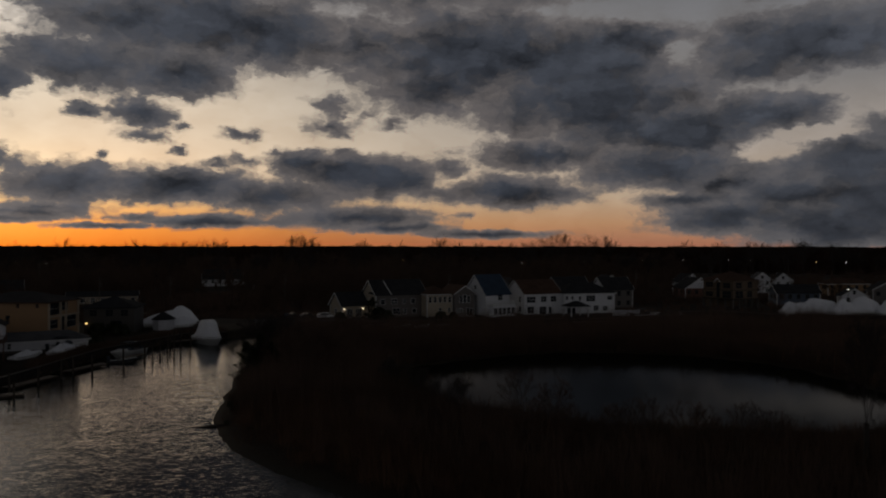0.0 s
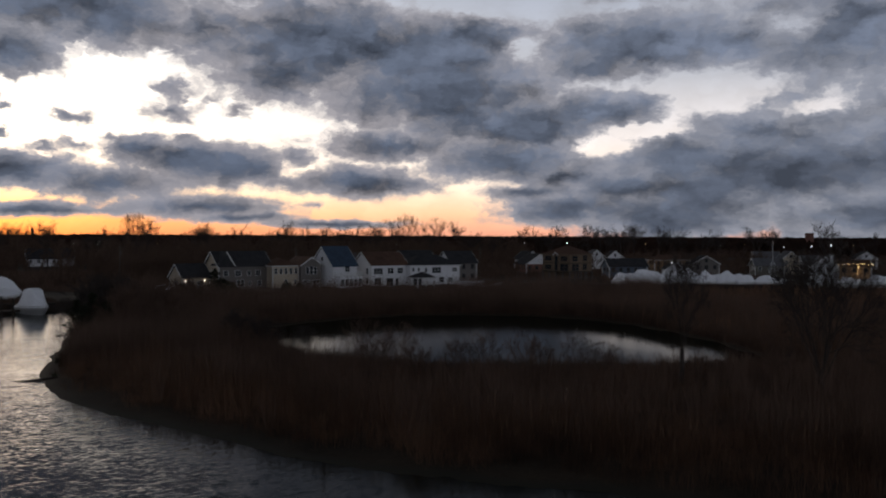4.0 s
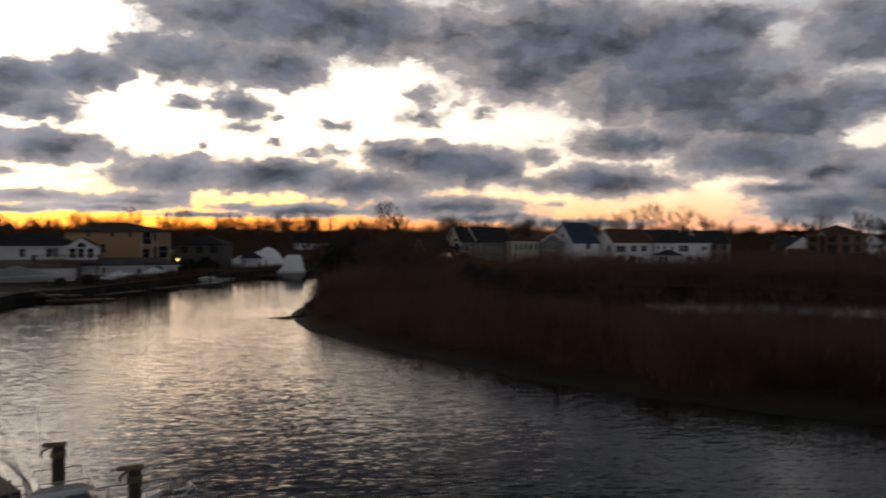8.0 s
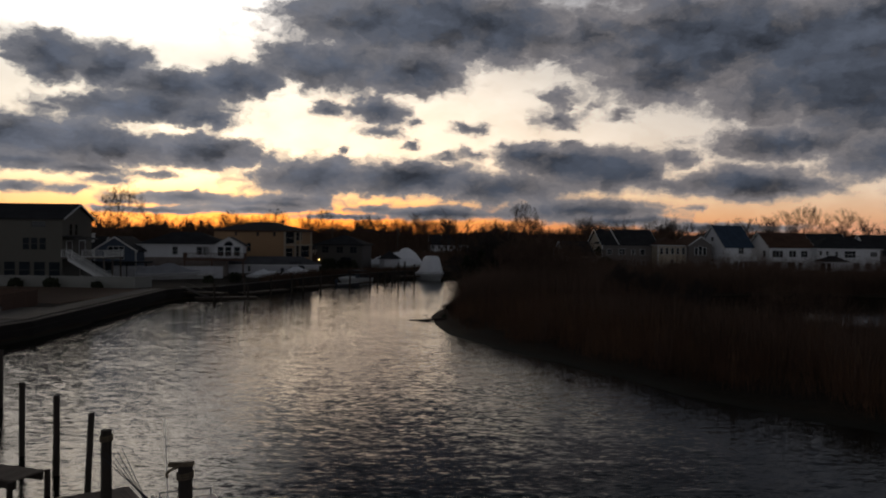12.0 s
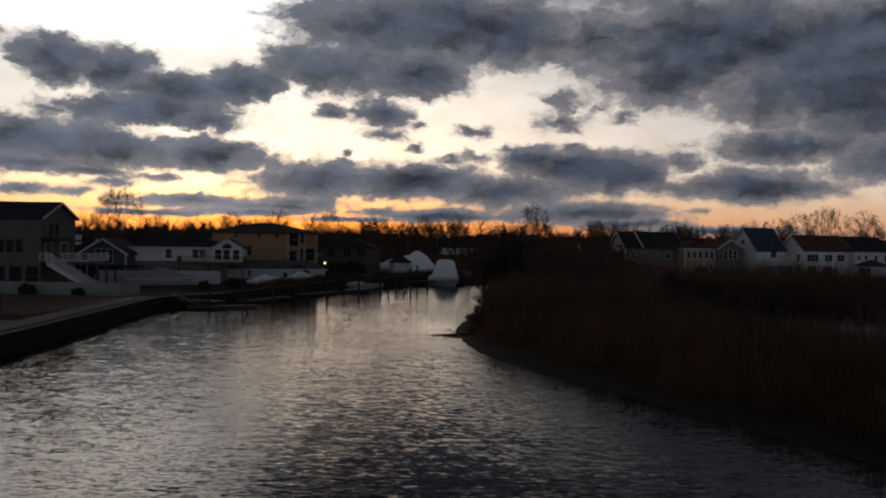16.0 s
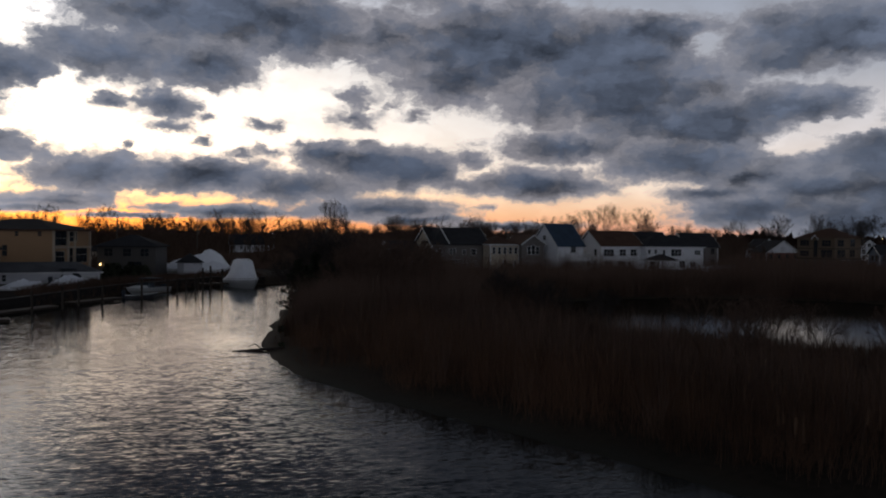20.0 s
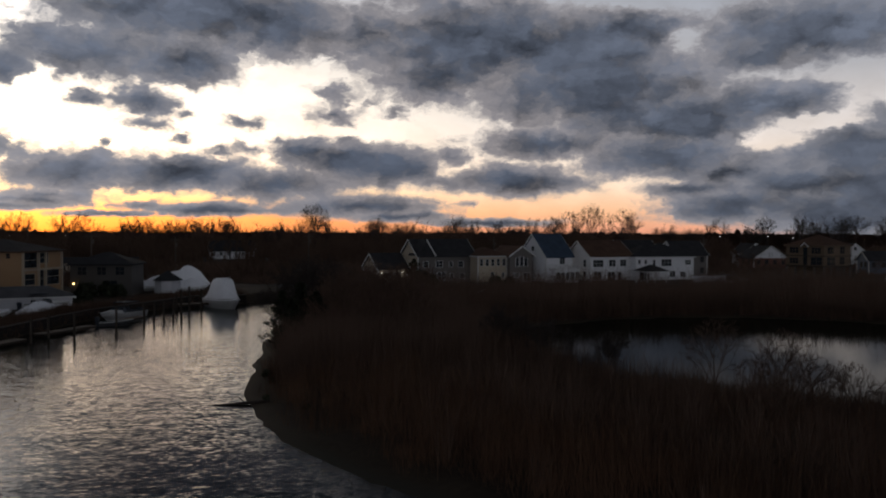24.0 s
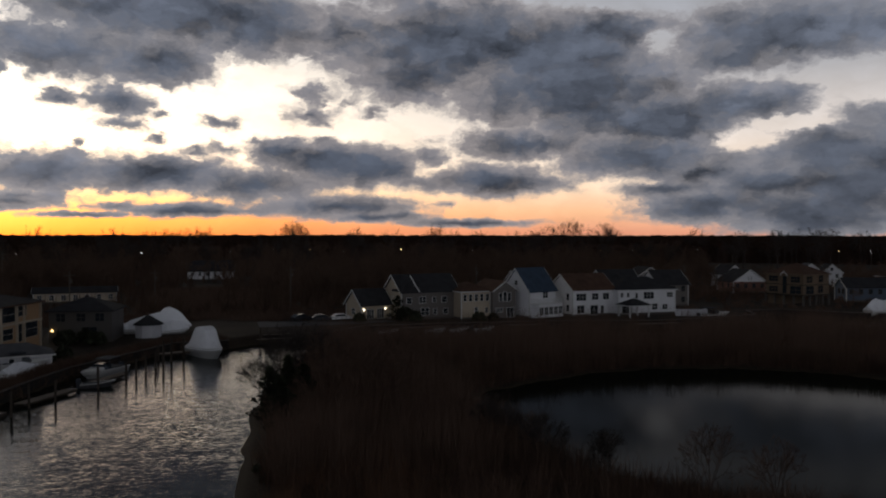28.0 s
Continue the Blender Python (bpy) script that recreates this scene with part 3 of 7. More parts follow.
for sc, lean, stretch, rot, detail in ((0.30, (0.03, 0.04, 0), (1, 2.5, 1), 0.25, 2.0), (0.75, (0.07, 0.15, 0), (1, 4.4, 1), 0.14, 2.5), (2.5, (0.10, 0.34, 0), (1, 3.6, 1), -0.06, 3.0)):
    mp = nt.nodes.new("ShaderNodeMapping")
    mp.inputs["Scale"].default_value = stretch
    mp.inputs["Rotation"].default_value = (0, 0, rot)
    nt.links.new(tco.outputs["Object"], mp.inputs[0])
    n = nt.nodes.new("ShaderNodeTexNoise")
    n.inputs["Scale"].default_value, n.inputs["Detail"].default_value, n.inputs["Distortion"].default_value = sc, detail, 0.7
    nt.links.new(mp.outputs[0], n.inputs["Vector"])
    mid_ = nt.nodes.new("ShaderNodeVectorMath")
    mid_.operation = "SUBTRACT"
    nt.links.new(n.outputs["Color"], mid_.inputs[0])
    mid_.inputs[1].default_value = (0.5, 0.5, 0.5)
    slope_ = nt.nodes.new("ShaderNodeVectorMath")
    slope_.operation = "MULTIPLY_ADD"
    nt.links.new(mid_.outputs[0], slope_.inputs[0])
    slope_.inputs[1].default_value = lean
    if total_slope:
        nt.links.new(total_slope, slope_.inputs[2])
    total_slope = slope_.outputs[0]
ripples = nt.nodes.new("ShaderNodeVectorMath")
ripples.operation = "SCALE"
nt.links.new(total_slope, ripples.inputs[0])
nt.links.new(force.outputs[0], ripples.inputs["Scale"])
upright = nt.nodes.new("ShaderNodeVectorMath")
upright.operation = "ADD"
nt.links.new(ripples.outputs[0], upright.inputs[0])
upright.inputs[1].default_value = (0, 0, 1)
unit = nt.nodes.new("ShaderNodeVectorMath")
unit.operation = "NORMALIZE"
nt.links.new(upright.outputs[0], unit.inputs[0])
nt.links.new(unit.outputs[0], b.inputs["Normal"])


# ---- geometry helpers ----
class Geo:
    """Collects verts and faces for one mesh."""

    def __init__(self):
        self.v, self.f = [], []

    def add(self, verts, faces):
        o = len(self.v)
        self.v += [tuple(p) for p in verts]
        self.f += [tuple(i + o for i in q) for q in faces]
        return self

    def box(self, x0, x1, y0, y1, z0, z1, m=None):
        vs = [Vector(p) for p in ((x0, y0, z0), (x1, y0, z0), (x1, y1, z0), (x0, y1, z0), (x0, y0, z1), (x1, y0, z1), (x1, y1, z1), (x0, y1, z1))]
        if m:
            vs = [m @ p for p in vs]
        return self.add(vs, [(3, 2, 1, 0), (4, 5, 6, 7), (0, 1, 5, 4), (1, 2, 6, 5), (2, 3, 7, 6), (3, 0, 4, 7)])

    def beam(self, a, b, w, h=None):
        """A square bar from a to b."""
        a, b, h = Vector(a), Vector(b), h or w
        d = (b - a).normalized()
        s = d.cross(Vector((0, 0, 1)))
        s = s.normalized() if s.length > 1e-4 else Vector((1, 0, 0))
        u = s.cross(d).normalized()
        c = [(-w / 2, -h / 2), (w / 2, -h / 2), (w / 2, h / 2), (-w / 2, h / 2)]
        vs = [p + s * i + u * j for p in (a, b) for i, j in c]
        return self.add(vs, [(0, 1, 2, 3), (7, 6, 5, 4), (0, 4, 5, 1), (1, 5, 6, 2), (2, 6, 7, 3), (3, 7, 4, 0)])

    def tube(self, a, b, r0, r1, n=8, cap=True):
        a, b = Vector(a), Vector(b)
        d = (b - a).normalized()
        s = d.cross(Vector((0.31, 0.17, 0.94)))
        s = s.normalized() if s.length > 1e-3 else Vector((1, 0, 0))
        u = d.cross(s)
        vs = [p + (s * math.cos(2 * math.pi * i / n) + u * math.sin(2 * math.pi * i / n)) * r for p, r in ((a, r0), (b, r1)) for i in range(n)]
        fs = [(i, (i + 1) % n, n + (i + 1) % n, n + i) for i in range(n)]
        if cap:
            fs += [tuple(range(n - 1, -1, -1)), tuple(range(n, 2 * n))]
        return self.add(vs, fs)

    def loft(self, rings, closed=True, ends=True):
        n = len(rings[0])
        vs = [p for r in rings for p in r]
        fs = []
        for k in range(len(rings) - 1):
            for i in range(n if closed else n - 1):
                j = (i + 1) % n
                fs.append((k * n + i, k * n + j, (k + 1) * n + j, (k + 1) * n + i))
        if ends:
            fs += [tuple(range(n - 1, -1, -1)), tuple((len(rings) - 1) * n + i for i in range(n))]
        return self.add(vs, fs)

    def sweep(self, pts, w, h):
        """A continuous bar along a line of points."""
        pts = [Vector(p) for p in pts]
        rings = []
        for i, p in enumerate(pts):
            d = (pts[min(i + 1, len(pts) - 1)] - pts[max(i - 1, 0)]).normalized()
            s = d.cross(Vector((0, 0, 1))).normalized()
            u = s.cross(d)
            rings.append([p + s * a * w / 2 + u * b * h / 2 for a, b in ((-1, -1), (1, -1), (1, 1), (-1, 1))])
        return self.loft(rings)

    def slab(self, outline, z0, z1):
        """A flat outline (x, y) with thickness."""
        n = len(outline)
        vs = [(x, y, z0) for x, y in outline] + [(x, y, z1) for x, y in outline]
        fs = [tuple(range(n - 1, -1, -1)), tuple(range(n, 2 * n))]
        fs += [(i, (i + 1) % n, n + (i + 1) % n, n + i) for i in range(n)]
        return self.add(vs, fs)

    def mesh(self, name, material, smooth=False):
        me = bpy.data.meshes.new(name)
        me.from_pydata(self.v, [], self.f)
        me.materials.append(material)
        if smooth:
            me.shade_smooth()
        me.update()
        return me


def part(name, g, material, parent, label="", smooth=False):
    ob = new(name, g.mesh(name, material, smooth) if isinstance(g, Geo) else g)
    if material and not isinstance(g, Geo) and not g.materials:
        g.materials.append(material)
    ob.parent = parent
    return tagged(ob, label)


def thing(name, label, category, m, group="", kind=""):
    ob = new(name)
    ob.empty_display_size = 0.3
    ob.matrix_world = m
    return tagged(ob, label, category, group, kind)


def solid(name, g, material, label, category, group="", kind="", smooth=False, m=None):
    ob = new(name, g.mesh(name, material, smooth))
    if m:
        ob.matrix_world = m
    return tagged(ob, label, category, group, kind)


def array_mesh(name, verts, faces, material):
    """A mesh from numpy arrays of verts (n, 3) and equal-sided faces (m, k)."""
    me = bpy.data.meshes.new(name)
    k = faces.shape[1]
    me.vertices.add(len(verts))
    me.vertices.foreach_set("co", verts.astype(np.float32).ravel())
    me.loops.add(faces.size)
    me.loops.foreach_set("vertex_index", faces.astype(np.int32).ravel())
    me.polygons.add(len(faces))
    me.polygons.foreach_set("loop_start", np.arange(0, faces.size, k, dtype=np.int32))
    me.update(calc_edges=True)
    me.materials.append(material)
    return me


# ---- plan of the water: creek with canal, and the pond in the marsh ----
MARSH_BANK = [(64, -60), (52, -10), (43, 10), (38.3, 20.5), (33, 29), (27, 36), (19, 42.5), (12.4, 51), (7.2, 61), (2.4, 69), (-1.2, 77), (-3.4, 85), (-4.5, 92), (-4.3, 100), (-3.2, 110), (-2.4, 122), (0.5, 137), (3.5, 150), (9, 163), (18, 170)]
# the mud flat reaches a little farther out along the bend
MARSH_BANK = [p if not 2 <= i <= 11 else (p[0] - 0.8 * (MARSH_BANK[i + 1][1] - MARSH_BANK[i - 1][1]) / math.dist(MARSH_BANK[i + 1], MARSH_BANK[i - 1]), p[1] + 0.8 * (MARSH_BANK[i + 1][0] - MARSH_BANK[i - 1][0]) / math.dist(MARSH_BANK[i + 1], MARSH_BANK[i - 1])) for i, p in enumerate(MARSH_BANK)]
CANAL_SOUTH = [(32, 172), (60, 174), (90, 170), (120, 168), (150, 160), (200, 138), (330, 100)]
CANAL_NORTH = [(330, 125), (205, 160), (168, 172), (148, 181), (136, 187), (126, 199), (116, 199), (112, 190), (98, 186), (84, 184), (60, 189), (40, 190), (22, 190), (14, 181), (2, 180)]
WEST_BANK = [(-4, 174), (-13, 173), (-19.5, 161), (-25, 151), (-27.8, 142), (-31, 129.5), (-35, 115.5), (-38, 112.5), (-39.5, 108), (-38.4, 95), (-37.3, 82), (-36.4, 70), (-38, 58), (-41, 44), (-43, 25), (-45, 0), (-50, -60)]
CREEK = MARSH_BANK + CANAL_SOUTH + CANAL_NORTH + WEST_BANK
POND = [(18.5, 104), (19, 112), (21.5, 120), (26, 126.5), (35, 131.5), (45, 135.5), (56, 136.5), (67, 134), (76, 127.5), (82.5, 120), (85, 108), (84.5, 96), (82, 84), (78, 72), (70, 63.5), (60, 66), (50, 69), (41, 72.5), (34, 77), (27, 85), (22, 93)]


def inside(poly, x, y):
    hit = np.zeros(x.shape, bool)
    for (x0, y0), (x1, y1) in zip(poly, poly[1:] + poly[:1]):
        cross = (y0 > y) != (y1 > y)
        if y1 != y0:
            hit ^= cross & (x < (x1 - x0) * (y - y0) / (y1 - y0) + x0)
    return hit


def edge_distance(line, x, y, closed=True):
    best = np.full(x.shape, 1e9)
    for (x0, y0), (x1, y1) in zip(line, line[1:] + (line[:1] if closed else [])):
        dx, dy = x1 - x0, y1 - y0
        s = np.clip(((x - x0) * dx + (y - y0) * dy) / (dx * dx + dy * dy), 0, 1)
        best = np.minimum(best, np.hypot(x - x0 - s * dx, y - y0 - s * dy))
    return best


def ripple(x, y, step, amount):
    return amount * (np.sin(x / step + 1.7 * np.sin(y / step * 0.7)) + np.sin(y / step * 1.3 + 1.1 * np.sin(x / step * 0.9))) * 0.5


MARSH_LINE = MARSH_BANK + CANAL_SOUTH


def in_marsh(x, y):
    return inside(MARSH_LINE + [(330, -60)], x, y)


def ground_z(x, y):
    """Land about 1.4 m behind bulkheads, about half a metre in the marsh, below zero under water."""
    wobble_x, wobble_y = x + ripple(y, x, 2.3, 0.7), y + ripple(x, y, 1.9, 0.7)
    marsh = in_marsh(x, y)
    xx, yy = np.where(marsh, wobble_x, x), np.where(marsh, wobble_y, y)
    creek, pond = inside(CREEK, xx, yy), inside(POND, xx, yy)
    dc, dp = edge_distance(CREEK, xx, yy), edge_distance(POND, xx, yy)
    near = np.minimum(dc, dp)
    low = np.minimum(np.minimum(0.02 + 0.16 * dc, 0.30 + 0.16 * dp), 0.75) + ripple(x, y, 5.0, 0.10) * np.clip(near / 4, 0, 1)
    high = np.minimum(0.1 + 1.6 * dc, 1.4) + ripple(x, y, 9.0, 0.06) * np.clip(dc / 6, 0, 1)
    z = np.where(marsh, low, high)
    return np.where(creek, -np.minimum(0.25 * dc, 1.6), np.where(pond, -np.minimum(0.2 * dp, 1.2), z))


def steps(lo, hi, fine, out):
    core = list(np.arange(lo, hi + fine / 2, fine))
    left, right, s = [], [], fine
    a, c = core[0], core[-1]
    while a > -out:
        s *= 1.35
        a -= s
        left.append(a)
    s = fine
    while c < out:
        s *= 1.35
        c += s
        right.append(c)
    return np.array(left[::-1] + core + right)


gx, gy = steps(-75, 170, 1.3, 4600), steps(-30, 225, 1.3, 4600)
X, Y = np.meshgrid(gx, gy)
Z = ground_z(X.ravel(), Y.ravel())
nx, ny = len(gx), len(gy)
idx = np.arange(nx * ny).reshape(ny, nx)
quads = np.stack([idx[:-1, :-1], idx[:-1, 1:], idx[1:, 1:], idx[1:, :-1]], -1).reshape(-1, 4)
ground = new("ground", array_mesh("ground", np.c_[X.ravel(), Y.ravel(), Z], quads, M_GROUND))
ground.data.shade_smooth()
tagged(ground, "dark brown winter marsh soil with sandy creek edge", "ground", kind="structure")

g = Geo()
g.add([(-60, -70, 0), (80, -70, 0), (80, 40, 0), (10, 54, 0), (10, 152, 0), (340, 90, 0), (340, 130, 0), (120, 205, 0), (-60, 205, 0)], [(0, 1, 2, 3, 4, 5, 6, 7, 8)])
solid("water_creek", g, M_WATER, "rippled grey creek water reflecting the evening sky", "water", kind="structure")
M_POND = M_WATER.copy()
M_POND.name = "still_pond_water"
M_POND.node_tree.nodes["gusts"].inputs[1].default_value, M_POND.node_tree.nodes["gusts"].inputs[2].default_value = 0.12, 0.0
M_POND.node_tree.nodes["Principled BSDF"].inputs["Roughness"].default_value = 0.06
M_POND.node_tree.nodes["Principled BSDF"].inputs["Specular IOR Level"].default_value = 0.017
g = Geo()
g.add([(12, 57, 0.03), (92, 57, 0.03), (92, 142, 0.03), (12, 142, 0.03)], [(0, 1, 2, 3)])
solid("water_pond", g, M_POND, "still dark pond water in the marsh", "water", kind="structure")


# ---- bulkheads: timber walls along the built-up banks ----
def bulkhead(name, line, top, label):
    root = thing(name, label, "bulkhead", Matrix.Identity(4), kind="structure")
    for (x0, y0), (x1, y1) in zip(line, line[1:]):
        d = Vector((x1 - x0, y1 - y0, 0))
        ln = d.length
        m = Matrix.Translation((x0, y0, 0)) @ Matrix.Rotation(math.atan2(d.y, d.x), 4, "Z")
        gg = Geo()
        for i in range(max(1, round(ln / 0.6))):
            n = max(1, round(ln / 0.6))
            gg.box(ln * i / n + 0.01, ln * (i + 1) / n - 0.01, -0.06 - 0.02 * (i % 2), 0.10, -1.2, top - 0.02, m)
        part("sheeting", gg, M_BULK, root)
        gg = Geo()
        gg.box(-0.02, ln + 0.02, -0.35, 0.2, top, top + 0.09, m)
        part("cap", gg, M_PLANK, root, "weathered grey timber cap")
        gg = Geo()
        gg.box(0, ln, 0.02, 0.2, top - 0.75, top - 0.5, m)
        part("waler", gg, M_BULK, root)
    return root


bulkhead("bulkhead", WEST_BANK[5:15], 1.42, "dark timber bulkhead along the creek bank")
bulkhead("bulkhead", WEST_BANK[0:6], 1.42, "dark timber bulkhead along the creek bank")
bulkhead("bulkhead", CANAL_NORTH[1:], 1.42, "timber bulkhead along the canal in front of the houses")


# ---- marsh plants ----
def scatter(n, x0, x1, y0, y1, keep, seed):
    r = np.random.default_rng(seed)
    x, y = r.uniform(x0, x1, n), r.uniform(y0, y1, n)
    k = keep(x, y, r)
    return x[k], y[k], r


def blades(name, x, y, z, height, per, lean, width, material, label, category, seed, spread=0.34):
    """Clumps of upright tapering stems, joined into one mesh."""
    r = np.random.default_rng(seed)
    n = len(x) * per
    bx, by, bz = (np.repeat(a, per) for a in (x, y, z))
    h = np.repeat(height, per) * r.uniform(0.45, 1.12, n)
    bx, by = bx + r.normal(0, spread, n), by + r.normal(0, spread, n)
    a, tilt = r.uniform(0, 6.283, n), r.normal(0, lean, n)
    ax, ay = np.cos(a), np.sin(a)
    la = r.uniform(0, 6.283, n)
    tx, ty = bx + np.cos(la) * tilt * h, by + np.sin(la) * tilt * h
    w = width * r.uniform(0.6, 1.4, n)
    p0 = np.stack([bx - ax * w, by - ay * w, bz - 0.1], -1)
    p1 = np.stack([bx + ax * w, by + ay * w, bz - 0.1], -1)
    mx_, my_ = bx * 0.45 + tx * 0.55, by * 0.45 + ty * 0.55
    p2 = np.stack([mx_ + ax * w * 0.8, my_ + ay * w * 0.8, bz + h * 0.6], -1)
    p3 = np.stack([tx, ty, bz + h], -1)
    p4 = np.stack([mx_ - ax * w * 0.8, my_ - ay * w * 0.8, bz + h * 0.6], -1)
    v = np.stack([p0, p1, p2, p3, p4], 1).reshape(-1, 3)
    i = np.arange(n)[:, None] * 5
    f = np.concatenate([i + [0, 1, 2], i + [0, 2, 4], i + [4, 2, 3]])
    return tagged(new(name, array_mesh(name, v, f, material)), label, category, kind="stuff")


def marsh_land(x, y, gap=1.6):
    return in_marsh(x, y) & ~inside(POND, x, y) & (edge_distance(POND, x, y) > 0.3) & (edge_distance(MARSH_LINE, x, y, False) > gap)


def patchy(x, y, step, off=0.0):
    return 0.5 + ripple(x + off, y - off, step, 0.5)


def keep_reed(x, y, r):
    d = edge_distance(MARSH_BANK, x, y, False)
    p = np.where(d < 13, 1.0, 0.3) * (0.45 + 0.8 * patchy(x, y, 6.0))
    return marsh_land(x, y, 1.7) & (d > 2.1 + ripple(x, y, 1.9, 0.9)) & (r.uniform(0, 1, len(x)) < p)


# tall dry reeds, thickest along the creek
x, y, r = scatter(30000, -5, 90, 0, 175, keep_reed, 11)
d = edge_distance(MARSH_BANK, x, y, False)
hgt = np.clip(1.25 + 0.22 * d, 0.8, 2.7) * np.where(d > 15, 0.7, 1.0) * (0.5 + 0.25 * patchy(x, y, 3.7, 5) + 0.42 * patchy(x, y, 1.1, 2) + 0.25 * patchy(x, y, 0.5, 9)) * r.uniform(0.8, 1.18, len(x))
blades("reeds", x, y, ground_z(x, y), hgt, 25, 0.40, 0.008, M_REED, "tall dry brown reeds along the creek bank", "reeds", 12, 0.46)
k = r.uniform(0, 1, len(x)) < 0.14
blades("reed_plumes", x[k], y[k], ground_z(x[k], y[k]) + hgt[k] * 0.72, hgt[k] * 0.35, 2, 0.35, 0.03, M_PLUME, "pale feathery reed tops", "reeds", 13)
# tall rushes that close round the pond
x, y, r = scatter(30000, 10, 95, 55, 145, lambda x, y, r: marsh_land(x, y, 1.5) & (edge_distance(POND, x, y) < 5.5), 16)
blades("rushes", x, y, ground_z(x, y), np.where(y > 88 + 0.15 * (x - 20), r.uniform(2.0, 3.2, len(x)), r.uniform(0.7, 1.7, len(x))), 14, 0.22, 0.018, M_SHRUB, "dark dry rushes round the edge of the pond", "rushes", 17)
# farther reeds and rough growth to the east
x, y, r = scatter(15000, 85, 330, -10, 175, lambda x, y, r: marsh_land(x, y, 1.5), 14)
blades("reeds", x, y, ground_z(x, y), r.uniform(1.6, 3.0, len(x)), 7, 0.14, 0.06, M_REED, "brown winter reeds beyond the pond", "reeds", 15)


# bare shrubs between reeds and pond and on the north side
def keep_shrub(x, y, r):
    d = edge_distance(MARSH_BANK, x, y, False)
    p = np.where((d > 9) | (y > 92), 1.0, 0.05) * np.clip(1.3 * patchy(x, y, 7.0, 3) + 0.1, 0, 1)
    return marsh_land(x, y, 3.0) & (r.uniform(0, 1, len(x)) < p)


x, y, r = scatter(12500, -5, 130, 20, 175, keep_shrub, 21)
hgt = r.uniform(1.6, 4.0, len(x)) * np.where((y > 92) & (x < 16), 1.2, 1.0) * np.where(y > 134, 1.6, 1.0) * np.where(edge_distance(POND, x, y) < 9, np.where(y > 88 + 0.15 * (x - 20), 0.85, 0.75), 1.0)
blades("bare_shrubs", x, y, ground_z(x, y), hgt, 36, 0.40, 0.016, M_SHRUB, "dark bare shrubs in the marsh", "shrubs", 22)


# rounded bushes of fine twigs standing in the reeds
def keep_bush(x, y, r):
    d = edge_distance(MARSH_BANK, x, y, False)
    p = np.clip(1.6 * patchy(x, y, 9.0, 7) - 0.25, 0.05, 1) * np.where(d < 7, 0.35, 1.0)
    return marsh_land(x, y, 5.0) & (r.uniform(0, 1, len(x)) < p)


x, y, r = scatter(3600, -4, 100, 10, 150, keep_bush, 24)
blades("bare_bushes", x, y, ground_z(x, y), r.uniform(1.8, 3.4, len(x)) * np.where((edge_distance(POND, x, y) < 8) & (y < 88), 0.5, 1.0), 60, 0.55, 0.011, M_BUSH, "rounded dark bushes of fine bare twigs among the reeds", "shrubs", 25, 0.5)


# taller thicket on the point
x, y, r = scatter(900, -1, 20, 92, 128, lambda x, y, r: marsh_land(x, y, 3.5), 26)
blades("bare_bushes", x, y, ground_z(x, y), r.uniform(2.8, 5.0, len(x)), 60, 0.42, 0.013, M_BUSH, "tall dark thicket of bare twigs on the marsh point", "shrubs", 27, 0.6)
# rough brush in the clearing by the inland house
x, y, r = scatter(2600, -24, 12, 228, 300, lambda x, y, r: x < 99, 28)
blades("bare_bushes", x, y, ground_z(x, y), r.uniform(0.8, 2.4, len(x)), 24, 0.5, 0.035, M_SHRUB, "rough dark brush round the inland house", "shrubs", 29, 0.7)


# rough growth along the older part of the west bank and on the waste ground behind it
r = np.random.default_rng(31)
k = r.integers(0, 5, 700)
ends = np.array([(-31, 129.5), (-27.8, 142), (-25, 151), (-19.5, 161), (-13, 173), (-4, 174.5)])
s = r.uniform(0, 1, 700)[:, None]
spot = ends[k] * (1 - s) + ends[k + 1] * s
x, y = spot[:, 0] - 0.9 + r.normal(0, 0.5, 700), spot[:, 1] + 0.5 + r.normal(0, 0.5, 700)
blades("bank_growth", x, y, ground_z(x, y), r.uniform(0.4, 1.5, 700), 26, 0.5, 0.022, M_SHRUB, "rough dark growth along the top of the bank", "shrubs", 32, 0.4)
x, y, r = scatter(1700, -44, 27, 203, 232, lambda x, y, r: (np.hypot(x - 20, y - 201) > 7) & (patchy(x, y, 6.0, 2) > 0.35), 33)
blades("bank_growth", x, y, ground_z(x, y), r.uniform(0.4, 1.7, len(x)), 24, 0.5, 0.03, M_SHRUB, "rough dark brush on the waste ground behind the boats", "shrubs", 34, 0.6)


